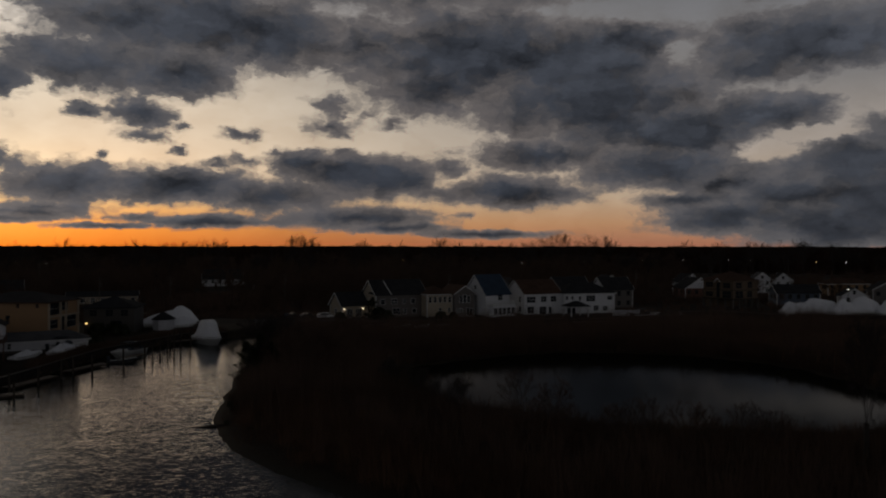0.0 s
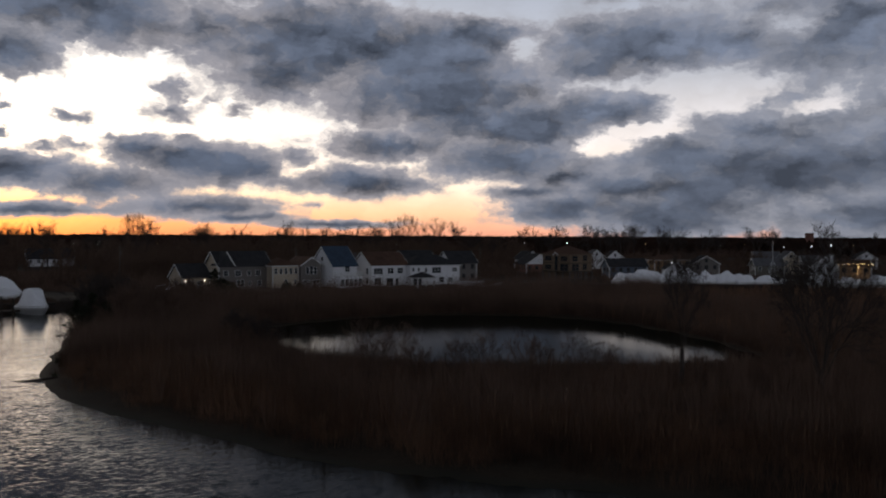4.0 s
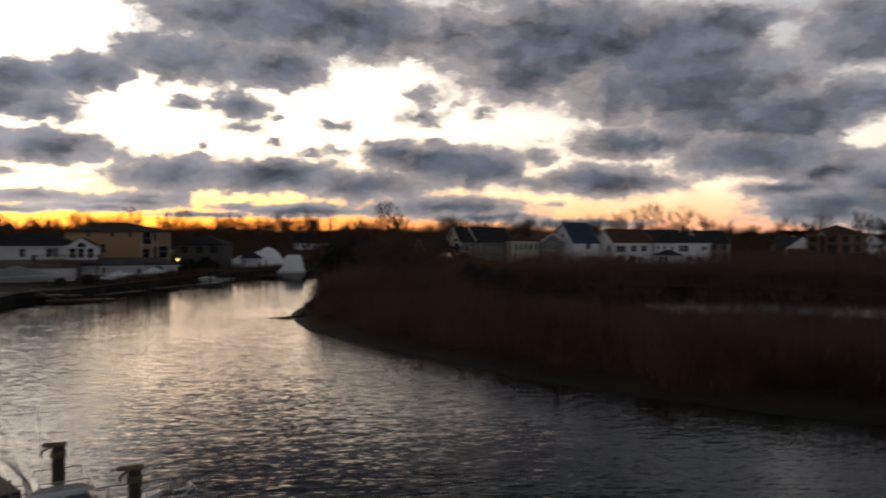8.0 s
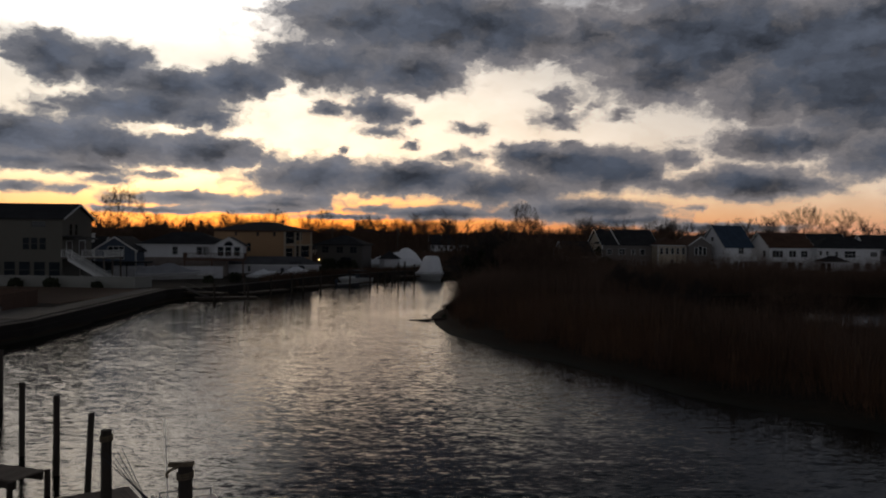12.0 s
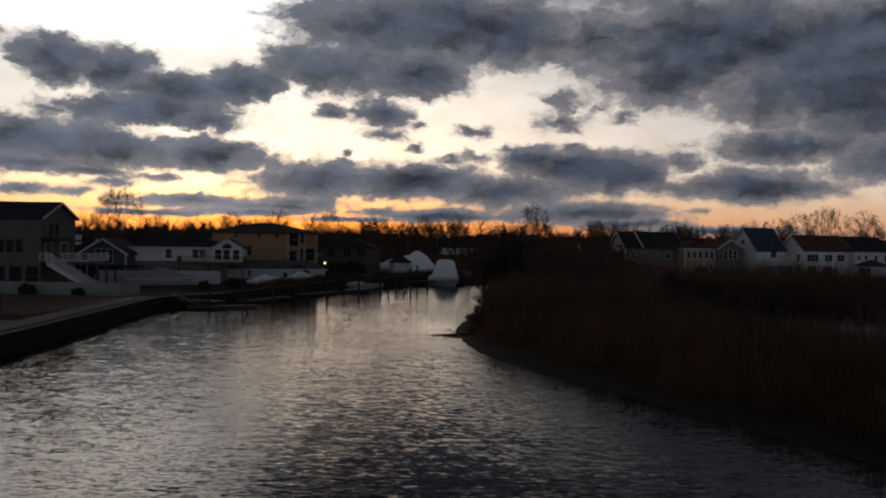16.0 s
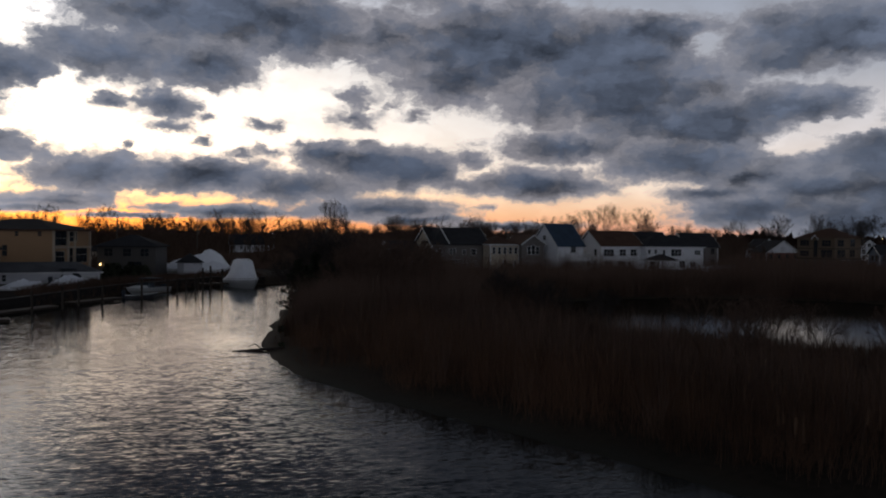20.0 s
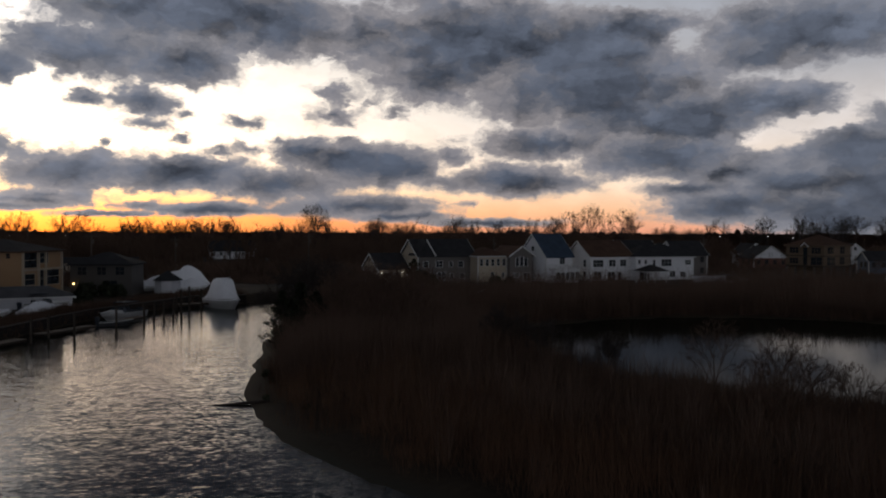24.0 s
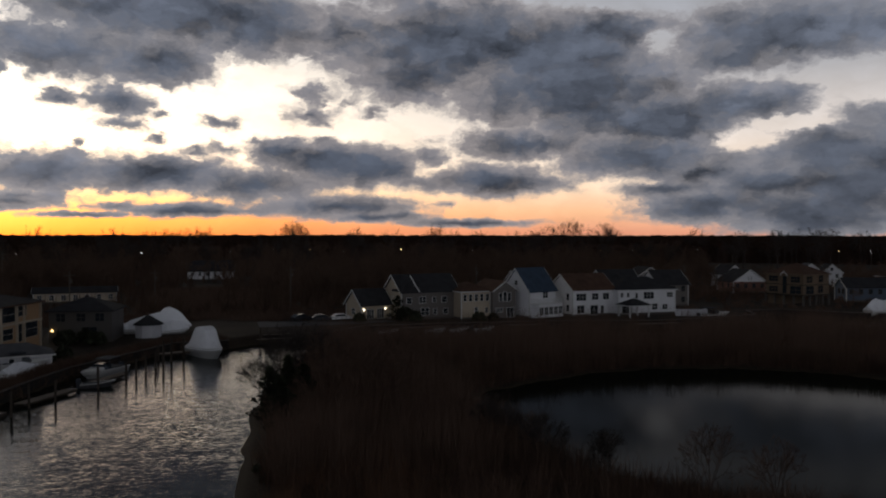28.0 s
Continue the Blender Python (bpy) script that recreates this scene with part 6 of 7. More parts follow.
for i, (bx, by, bs) in enumerate([(-66, 109.4, 1.1), (-60, 109.4, 0.9), (-55.2, 109.4, 1.0), (-49, 109.2, 0.7), (-39, 124, 0.8), (-37, 131, 0.9), (-36, 127, 0.7), (-30.5, 151, 1.0), (-29, 156, 1.1), (-27.5, 160, 1.2), (-30, 176, 1.7), (-27, 179, 1.8), (-25, 175, 1.5), (32.0, 197.0, 2.0), (33.6, 196.6, 1.7), (22.5, 197.5, 1.3), (47, 193, 1.4), (50, 192.6, 1.2)]):
    bush(bx, by, bs, 200 + i)

root = house("blue_house", "slate blue house with white-trimmed front gable", -61.5, 135.5, 6, 6.6, 9.0, 4.4, 2.1, "y", M_WBLUE, M_RDARK, [("f", 2.2, 3.0, 0.75, 2.0, 0), ("f", 3.05, 3.0, 0.75, 2.0, 0), ("f", 3.9, 3.0, 0.75, 2.0, 0)])
body(root, 7.0, 7.0, 4.4, M_WBLUE, off=(-7.02, 2.0), name="wing")
roof_gable(root, 7.0, 7.0, 4.4, 2.0, "x", M_RDARK, off=(-7.02, 2.0))
chimney(root, -1.8, 4.0, 4.6, 7.0, M_TRIM)
g = Geo()
g.box(-8.0, -0.3, -2.6, 1.9, 2.9, 3.05)
part("terrace", g, M_PLANK, root)
rail(root, [(-8.0, -2.6, 3.05), (-0.3, -2.6, 3.05), (-0.3, 1.6, 3.05)], 1.1)
g = Geo()
g.box(-0.4, 9.4, -3.6, -0.02, 2.45, 2.65)
for px in (-0.2, 3.0, 6.2, 9.2):
    g.box(px - 0.08, px + 0.08, -3.5, -3.34, -0.3, 2.45)
part("porch", g, M_RDARK, root)
rail(root, [(3.0, -3.4, 0.2), (6.2, -3.4, 0.2)], 1.0)
# white house on brick base with sun room
root = thing("white_house", "white house on dark brick base with arched sun room", "house", pose(-56.4, 140.8, 1.4, 0, 0, 10))
body(root, 14.5, 9.5, 3.2, M_WSTONE, name="base_wall")
body(root, 14.54, 9.54, 5.4, M_RWHITE, off=(-0.02, -0.02), z0=3.21)
roof_hip(root, 14.5, 9.5, 5.5, 2.0, M_RDARK)
for u in (5.6, 9.6, 10.7, 13.2):
    window(root, face_matrix("f", 14.5, 9.5), u, 3.7, 0.85, 1.3, 0)
body(root, 4.6, 6.5, 5.3, M_RWHITE, "y", 1.3, off=(13.0, -3.2), z0=3.22, name="sun_room")
roof_gable(root, 4.6, 6.5, 5.3, 1.3, "y", M_RDARK, off=(13.0, -3.2), over=0.3)
fm = pose(13.0, -3.2, 0)
for u in (0.5, 1.75, 3.2):
    window(root, fm, u, 3.6, 0.95, 1.5, 0)
g = Geo()
ring = [(2.3 + 0.75 * math.cos(math.pi * i / 10), 5.3 + 0.75 * math.sin(math.pi * i / 10)) for i in range(11)]
g.add([fm @ Vector((a, -0.04, c)) for a, c in ring] + [fm @ Vector((a, 0.0, c)) for a, c in ring], [tuple(range(11))] + [(i, i + 1, 12 + i, 11 + i) for i in range(10)])
part("arched_pane", g, M_GLASS, root)
fl = pose(13.0, 3.3, 0, 0, 0, -90)
for u in (3.4, 4.4, 5.4):
    window(root, fl, u, 3.6, 0.8, 1.5, 0)
g = Geo()
for k in (0.9, 2.6):
    g.add([(14.9 - 0.3, -2.0 + k, 6.62), (14.0 - 0.3, -2.0 + k, 6.08), (14.0 - 0.3, -1.0 + k, 6.08), (14.9 - 0.3, -1.0 + k, 6.62)], [(0, 1, 2, 3)])
M_SKYL = mat("pale_skylight", (0.55, 0.58, 0.62), 0.1, 0.1, 1.0, 4.0, 0.0)
part("skylight", g, M_SKYL, root, "pale glazed skylights")
g = Geo()
g.box(8.5, 18.2, -6.8, -3.22, 2.9, 3.1)
for px in (8.7, 13.0, 18.0):
    g.box(px - 0.1, px + 0.1, -6.7, -6.5, -0.3, 2.9)
part("deck", g, M_FENCEB, root, "brown timber deck")
rail(root, [(8.5, -3.4, 3.1), (8.5, -6.8, 3.1), (18.2, -6.8, 3.1), (18.2, -3.4, 3.1)], 1.0, 0.2, M_FENCEB)
g = Geo()
for i in range(14):
    g.box(5.0 + 0.25 * i, 5.3 + 0.25 * i, -6.6, -5.5, 0.2 * i, 0.2 * i + 0.06)
part("stairs", g, M_FENCEB, root)
# ochre house
root = house("ochre_house", "ochre two-storey house with dark low roof and enclosed balconies", -49.6, 160.5, -17, 15.2, 11.0, 8.1, 1.6, "hip", M_WORANGE, M_RDARK, [("f", 7.4, 4.0, 0.8, 1.6, 0), ("f", 4.6, 7.0, 0.6, 0.7, 0), ("f", 9.4, 7.0, 0.6, 0.7, 0), ("f", 13.0, 7.0, 0.6, 0.7, 0)], trim=False, casing=M_WORANGE, eaves=M_RBROWN)
fm = face_matrix("r", 15.2, 11.0)
for u, zz, ww, hh in ((0.4, 5.6, 3.6, 2.2), (4.6, 6.2, 2.4, 1.5), (0.8, 3.1, 2.6, 1.6), (4.2, 2.5, 1.6, 2.7), (6.2, 2.9, 3.9, 2.4)):
    window(root, fm, u, zz, ww, hh, 0, M_WCREAM)
for u in (0.1, 4.15, 6.05, 10.6):
    g = Geo().box(u, u + 0.22, -0.3, -0.02, 0, 8.0, fm)
    part("column", g, M_WCREAM, root)
g = Geo().box(0, 11.0, -0.35, -0.02, 5.15, 5.4, fm)
part("floor_band", g, M_WCREAM, root)
root = house("grey_house", "dark grey two-storey house with lit porch lamp", -33.0, 179.0, -6, 10.0, 9.0, 5.4, 1.9, "hip", M_WDARK, M_RDARK, [("f", 1.2, 3.5, 1.4, 1.3, 1), ("f", 4.4, 3.5, 1.4, 1.3, 1), ("f", 7.4, 3.5, 1.4, 1.3, 1), ("f", 5.4, 0.8, 2.2, 1.7, 1)], trim=False, casing=M_WDARK, eaves=M_RDARK)
wall_lamp(root, (0.6, -0.02, 2.0), M_LAMPY)
g = Geo().add([(5.2, 0.9, 5.75), (6.2, 0.9, 5.75), (6.2, 1.8, 6.12), (5.2, 1.8, 6.12)], [(0, 1, 2, 3)])
part("skylight", g, M_SKYL, root, "pale glazed skylight")
# boat shed with white walls
house("boat_shed", "long low white shed with grey roof by the bulkhead", -44.4, 146.6, 16, 17.5, 5.5, 2.0, 1.3, "hip", M_FENCEW, M_RGREY, [("f", 5.0, 0.7, 0.5, 0.9, 0), ("f", 12.4, 0.5, 0.6, 1.0, 0)])
fence("white_fence", [(-57.5, 133.2), (-49.0, 134.2), (-40.5, 136.2)], 2.0, M_FENCEW, "white vinyl fence beside the bulkhead")
fence("white_fence", [(92.5, 191.6), (99.5, 190.2), (100.5, 193)], 1.5, M_FENCEW, "white railed garden deck edge by the canal")
# eight-sided hut
root = thing("octagonal_hut", "small white eight-sided hut with dark pointed roof", "hut", pose(-17.6, 183.0, 1.4))
oct8 = [(2.3 * math.cos(math.pi / 8 + math.pi * i / 4), 2.3 * math.sin(math.pi / 8 + math.pi * i / 4)) for i in range(8)]
part("wall", Geo().slab(oct8, -0.4, 2.3), M_FENCEW, root)
g = Geo()
g.add([(x * 1.2, y * 1.2, 2.22) for x, y in oct8] + [(0, 0, 4.0)], [(i, (i + 1) % 8, 8) for i in range(8)] + [tuple(range(7, -1, -1))])
part("roof", g, M_RDARK, root)


# ---- boats, docks and pilings ----
def hull_rings(length, beam, free, sheer=0.35, flare=0.78, n=11):
    """Stations from stern to bow; each ring runs from keel side to gunwale and back."""
    rings = []
    for i in range(n):
        s = i / (n - 1)
        half = beam / 2 * (1 - max(0.0, (s - 0.45) / 0.55) ** 2.2 * 0.985) * (0.94 + 0.06 * min(1, s * 4))
        x, top = s * length, free + sheer * s * s
        keel = -0.35 + 0.55 * max(0, (s - 0.75) / 0.25) ** 1.5
        rake = 0.16 * length * max(0, s - 0.6) / 0.4
        chine = half * (flare - 0.25 * s)
        xl = x - rake * 0.75
        rings.append([(xl, 0.0, keel), (xl, -chine, keel + 0.22), (x - rake * 0.25, -half * 0.96, top * 0.6), (x, -half, top), (x, half, top), (x - rake * 0.25, half * 0.96, top * 0.6), (xl, chine, keel + 0.22)])
    return rings


def hull(root, length, beam, free, material, sheer=0.35):
    g = Geo().loft(hull_rings(length, beam, free, sheer))
    part("hull", g, material, root, smooth=False)
    rr = hull_rings(length, beam, free, sheer)
    for k in (3, 4):
        part("rub_rail", Geo().sweep([a[k] for a in rr], 0.08, 0.07), M_TRIM, root)


def wrapped(name, label, x, y, rot, length, beam, free, peaks, z=0.0, group="", seed=1, hull_mat=None, curve=1.25, crease=0.02, cover=None):
    """A boat shrouded in white film drawn tight over frames: stations (s, height, half width)."""
    root = thing(name, label, "boat", pose(x, y, z, 0, 0, rot), group)
    hull(root, length, beam, free, hull_mat or M_HULL)
    r = np.random.default_rng(seed)
    rings = []
    k = 13
    stations = 15
    for i in range(stations):
        s = i / (stations - 1)
        half = beam / 2 * (1 - max(0.0, (s - 0.45) / 0.55) ** 2.2 * 0.97) + 0.05
        top = float(np.interp(s, [p[0] for p in peaks], [p[1] for p in peaks])) * (1 + 0.05 * math.sin(11 * s + seed))
        flat = float(np.interp(s, [p[0] for p in peaks], [p[2] for p in peaks]))
        low = free + 0.35 * s * s - 0.25
        ring = []
        for j in range(k):
            q = -1 + 2 * j / (k - 1)
            aq = abs(q)
            e = max(0.0, (aq - flat) / max(0.05, 1 - flat))
            hgt = low + (top - low) * (1 - e ** curve) - (0.13 if curve > 1 else 0.03) * math.sin(math.pi * aq) * (1 if i % 2 else 0.1)
            ring.append((s * length + r.normal(0, crease), q * half, hgt + r.normal(0, crease * (1 - 0.8 * aq))))
        rings.append(ring)
    g = Geo().loft(rings, closed=False, ends=False)
    e0, e1 = len(g.v) - k, len(g.v)
    g.f += [tuple(range(k)), tuple(range(e0, e1))]
    part("shrink_wrap", g, cover or M_WRAP, root, "tight white shrink-wrap cover with folds")
    return root


# sport boat under a tall white cover at the end of the creek
wrapped("covered_boat", "large moored boat under a tall white shrink-wrap cover", -9.4, 170.2, -66, 9.8, 3.9, 1.45, [(0, 1.9, 0.3), (0.1, 2.9, 0.45), (0.24, 4.6, 0.52), (0.64, 4.6, 0.55), (0.78, 3.1, 0.4), (1.0, 2.0, 0.1)], seed=3, hull_mat=M_HULLOLD, curve=0.8)
# wrapped boats ashore by the hut
wrapped("covered_boat", "long boat stored ashore under a peaked white cover", -24.0, 189.5, 6, 13.5, 4.6, 1.0, [(0, 1.5, 0.1), (0.2, 2.3, 0.08), (0.45, 3.3, 0.06), (0.66, 4.7, 0.1), (0.76, 4.5, 0.1), (0.9, 2.9, 0.08), (1, 1.3, 0.1)], 1.2, "covered boats ashore", 5, curve=0.9, crease=0.09)
wrapped("covered_boat", "small boat stored ashore under a low white cover", -28.5, 187.0, 14, 8.0, 3.4, 0.8, [(0, 1.4, 0.1), (0.45, 1.9, 0.1), (0.62, 3.3, 0.05), (0.8, 2.2, 0.1), (1, 1.2, 0.1)], 1.2, "covered boats ashore", 6, curve=0.9, crease=0.08)
wrapped("covered_boat", "boat stored ashore under a low white cover by the hut", -16.6, 186.4, 18, 6.0, 3.2, 0.7, [(0, 1.5, 0.2), (0.5, 2.5, 0.2), (1, 1.2, 0.1)], 1.3, "covered boats ashore", 7)
wrapped("covered_boat", "grey wrapped boat beside the white fence", -52.5, 131.0, 12, 9.5, 3.4, 0.9, [(0, 1.8, 0.3), (0.5, 2.5, 0.2), (1, 1.3, 0.1)], 1.4, "covered boats ashore", 8, cover=M_COVER, crease=0.06)
wrapped("covered_boat", "small boat under a crumpled white cover on the bank", -31.8, 143.6, 62, 7.0, 2.6, 0.6, [(0, 1.0, 0.2), (0.3, 1.9, 0.1), (0.6, 1.5, 0.15), (1, 0.9, 0.1)], 1.3, "covered boats ashore", 9, curve=0.95, crease=0.09)
wrapped("covered_boat", "low boat under a white sheet by the shed", -36.5, 138.6, 58, 6.0, 2.4, 0.6, [(0, 0.9, 0.2), (0.45, 1.5, 0.1), (0.7, 1.2, 0.15), (1, 0.8, 0.1)], 1.3, "covered boats ashore", 10, curve=0.95, crease=0.09)
# boatyard across the pond
YARD = [(139.5, 186.5, -8, 9.5, 4.8), (146.0, 188.0, -20, 11.0, 5.4), (151.0, 182.0, 6, 9.0, 4.4), (157.0, 183.5, -16, 11.0, 5.6), (163.0, 179.0, -6, 9.5, 4.6), (168.5, 177.5, -28, 8.5, 4.4), (172.0, 173.0, -10, 7.5, 3.8), (178.0, 172.0, -34, 7.0, 3.2), (190.5, 163.5, -22, 8.0, 3.2), (197.5, 160.0, -30, 8.5, 3.4), (206.0, 158.0, -44, 9.5, 3.6), (213, 150, -40, 9.0, 4.2), (219.0, 145.0, -38, 9.0, 5.0), (224.0, 138.0, -50, 9.0, 4.6), (227.0, 130.0, -44, 8.0, 4.0)]
for i, (bx, by, rot, ln, hp) in enumerate(YARD):
    wrapped("covered_boat", "boat stored ashore under a billowing white shrink-wrap cover", bx, by, rot, ln * (0.95 + 0.15 * (i % 3)), 3.9, 1.1, [(0, hp * 0.4, 0.2), (0.2 + 0.06 * (i % 3), hp * (0.8 + 0.12 * (i % 3)), 0.14), (0.5, hp * (0.66 + 0.08 * (i % 4)), 0.18), (0.72, hp * 0.72, 0.1), (0.88, hp * 0.42, 0.1), (1.0, hp * 0.26, 0.05)], 0.9, "covered boats in the boatyard", 20 + i, curve=0.95, crease=0.12)


def open_boat(x, y, rot, length, beam, label, cabin=True, hull_mat=None, z=0.0, name="motor_boat", free=0.85):
    root = thing(name, label, "boat", pose(x, y, z, 0, 0, rot))
    hull(root, length, beam, free if cabin else 0.5, hull_mat or M_HULL)
    g = Geo()
    zt = free if cabin else 0.5
    g.slab([(0.35, -beam * 0.38), (length * 0.55, -beam * 0.4), (length * 0.55, beam * 0.4), (0.35, beam * 0.38)], zt + 0.03, zt + 0.08)
    part("cockpit", g, M_CANVAS, root)
    if cabin:
        g = Geo().loft([[(length * 0.42, -beam * 0.33, 0.9), (length * 0.42, beam * 0.33, 0.9), (length * 0.42, beam * 0.3, 1.7), (length * 0.42, -beam * 0.3, 1.7)], [(length * 0.62, -beam * 0.33, 0.95), (length * 0.62, beam * 0.33, 0.95), (length * 0.56, beam * 0.27, 1.65), (length * 0.56, -beam * 0.27, 1.65)]])
        part("windscreen", g, M_GLASS, root)
        g = Geo().loft([[(length * 0.6, -beam * 0.36, 0.9), (length * 0.6, beam * 0.36, 0.9), (length * 0.6, beam * 0.28, 1.35), (length * 0.6, -beam * 0.28, 1.35)], [(length * 0.93, -0.18, 1.1), (length * 0.93, 0.18, 1.1), (length * 0.9, 0.12, 1.3), (length * 0.9, -0.12, 1.3)]])
        part("foredeck", g, M_HULL, root)
        g = Geo().box(length * 0.18, length * 0.5, -beam * 0.36, beam * 0.36, 2.25, 2.33)
        for px in (0.2, 0.48):
            for py in (-0.34, 0.34):
                g.beam((length * px, beam * py, 0.9), (length * px, beam * py, 2.25), 0.05)
        part("bimini_top", g, M_CANVAS, root, "dark folding canvas top")
    g = Geo().box(-0.45, 0.0, -0.25, 0.25, -0.2, 0.75).box(-0.5, 0.05, -0.3, 0.3, 0.75, 1.2)
    part("outboard_motor", g, M_CANVAS, root)
    return root


open_boat(-19.3, 155.6, 244, 9.0, 3.3, "white cabin motor boat moored beside the bulkhead")
open_boat(-22.6, 142.4, 4, 4.2, 1.6, "small dark skiff beside the dock", False, M_NAVY, name="skiff")
open_boat(-33.5, 149.4, 20, 6.2, 2.3, "white motor boat on the bank by the shed", True, z=1.5)
open_boat(-46.5, 133.5, 14, 5.2, 2.0, "white open boat on the bank", False, z=1.5)
for bx, bl in ((24.5, 4.2), (33.8, 4.8), (38.8, 4.4), (44.0, 4.8)):
    open_boat(bx, 187.6, 4, bl, 1.7, "small white boat moored along the canal", False, name="skiff")
open_boat(97.5, 190.2, 4, 8.0, 2.8, "white motor boat beside the white house", True, z=0.9)
# fishing boat with a tower in the boatyard
root = open_boat(181.0, 174.0, -30, 10.5, 3.6, "dark-hulled fishing boat with tall tower in the boatyard", True, M_HULLBLUE, z=1.4)
g = Geo()
for sx, sy in ((3.6, -1), (3.6, 1), (5.4, -1), (5.4, 1)):
    g.beam((sx, sy, 1.0), (4.5 + (sx - 4.5) * 0.5, sy * 0.5, 6.0), 0.07)
for zz in (2.8, 4.4, 6.0):
    g.box(3.9, 5.1, -0.6, 0.6, zz, zz + 0.06)
g.beam((4.5, 0, 6.0), (4.5, 0, 12.4), 0.08)
part("tower", g, M_STEEL, root, "pale metal tuna tower")


# near fishing boat in the lower foreground
def fishing_boat(x, y, rot):
    root = thing("fishing_boat", "white cabin fishing boat with rods moored between pilings", "boat", pose(x, y, -0.33, 0, 0, rot))
    ln, bm_ = 7.2, 2.5
    rings = hull_rings(ln, bm_, 0.72, 0.62, n=21)
    g = Geo().loft(rings)
    part("hull", g, M_HULLSHADE, root, "white hull with its shade and dull bottom painted grey")
    for k in (3, 4):
        part("rub_rail", Geo().sweep([a[k] for a in rings], 0.12, 0.10), M_HULL, root, "white rub rail")
    # cockpit well with coaming
    g = Geo()
    well = [(0.4, -0.95), (3.65, -1.0), (3.65, 1.0), (0.4, 0.95)]
    g.slab(well, 0.735, 0.745)
    part("cockpit_floor", g, M_PLANK, root)
    g = Geo()
    for a, b in zip(well, well[1:] + well[:1]):
        g.beam((*a, 0.86), (*b, 0.86), 0.16, 0.24)
    part("coaming", g, M_HULL, root)
    g = Geo().box(0.9, 2.0, -0.35, 0.35, 0.75, 1.18)
    part("engine_box", g, M_HULL, root)
    # raised foredeck
    g = Geo()
    deck = []
    for i in range(9):
        s = 0.48 + 0.5 * i / 8
        half = bm_ / 2 * (1 - max(0.0, (s - 0.45) / 0.55) ** 2.2 * 0.985) * 0.93
        top = 0.72 + 0.62 * s * s
        deck.append([(s * ln, -half, top - 0.02), (s * ln, -half * 0.72, top + 0.20), (s * ln, half * 0.72, top + 0.20), (s * ln, half, top - 0.02)])
    g.loft(deck)
    part("foredeck", g, M_HULL, root, smooth=False)
    # pilot house
    g = Geo()
    lo = [(2.95, -0.98), (4.55, -0.92), (4.55, 0.92), (2.95, 0.98)]
    hi = [(2.95, -0.86), (4.05, -0.80), (4.05, 0.80), (2.95, 0.86)]
    g.loft([[(a, b_, 0.72) for a, b_ in lo], [(a, b_, 1.35) for a, b_ in lo], [(a, b_, 2.12) for a, b_ in hi]])
    house_ = part("pilot_house", g, M_HULL, root)

    def side(u, w_, sgn):
        b0, b1 = Vector((3.15 + u, sgn * 0.965, 1.42)), Vector((3.15 + u + w_, sgn * 0.955, 1.42))
        t0, t1 = Vector((3.12 + u * 0.8, sgn * 0.875, 2.02)), Vector((3.12 + (u + w_) * 0.78, sgn * 0.865, 2.02))
        oy = Vector((0, sgn * 0.03, 0))
        gg = Geo().add([b0, b1, t1, t0, b0 + oy, b1 + oy, t1 + oy, t0 + oy], [(0, 1, 2, 3), (7, 6, 5, 4), (0, 4, 5, 1), (1, 5, 6, 2), (2, 6, 7, 3), (3, 7, 4, 0)])
        part("side_window", gg, M_GLASS, house_)

    for sgn in (-1, 1):
        side(0.0, 0.42, sgn), side(0.55, 0.75, sgn)
    for y0, y1 in ((-0.84, -0.32), (-0.26, 0.26), (0.32, 0.84)):
        gg = Geo().add([(4.57, y0, 1.42), (4.57, y1, 1.42), (4.13, y1 * 0.93, 2.04), (4.13, y0 * 0.93, 2.04), (4.53, y0, 1.40), (4.53, y1, 1.40), (4.09, y1 * 0.93, 2.03), (4.09, y0 * 0.93, 2.03)], [(0, 1, 2, 3), (7, 6, 5, 4), (0, 4, 5, 1), (1, 5, 6, 2), (2, 6, 7, 3), (3, 7, 4, 0)])
        part("windscreen_pane", gg, M_GLASS, house_)
    for y0, y1 in ((-0.8, -0.35), (0.35, 0.8)):
        part("rear_window", Geo().box(2.91, 2.94, y0, y1, 1.40, 2.0), M_GLASS, house_)
    part("cabin_door", Geo().box(2.92, 2.945, -0.28, 0.28, 0.8, 1.98), M_CANVAS, house_)
    g = Geo()
    g.loft([[(2.6, -0.98, 2.12), (4.35, -0.9, 2.12), (4.35, 0.9, 2.12), (2.6, 0.98, 2.12)], [(2.62, -0.96, 2.2), (4.33, -0.88, 2.2), (4.33, 0.88, 2.2), (2.62, 0.96, 2.2)], [(2.9, -0.6, 2.27), (4.0, -0.55, 2.27), (4.0, 0.55, 2.27), (2.9, 0.6, 2.27)]])
    part("roof", g, M_HULL, root)
    for yy in (-0.75, 0.75):
        g = Geo()
        g.tube((2.9, yy, 2.42), (4.2, yy, 2.42), 0.02, 0.02, 6)
        for xx in (2.9, 3.55, 4.2):
            g.tube((xx, yy, 2.2), (xx, yy, 2.42), 0.018, 0.018, 6)
        part("roof_rail", g, M_STEEL, root)
    # rods, aerials and rocket launcher
    for i, yy in enumerate((-0.6, -0.3, 0.0, 0.3, 0.6)):
        g = Geo()
        g.tube((2.75, yy, 2.2), (2.55 - 0.05 * i, yy * 1.1, 2.6), 0.03, 0.02, 5)
        g.tube((2.55 - 0.05 * i, yy * 1.1, 2.6), (1.95 - 0.12 * i, yy * 1.5, 4.1 - 0.15 * i), 0.016, 0.006, 5)
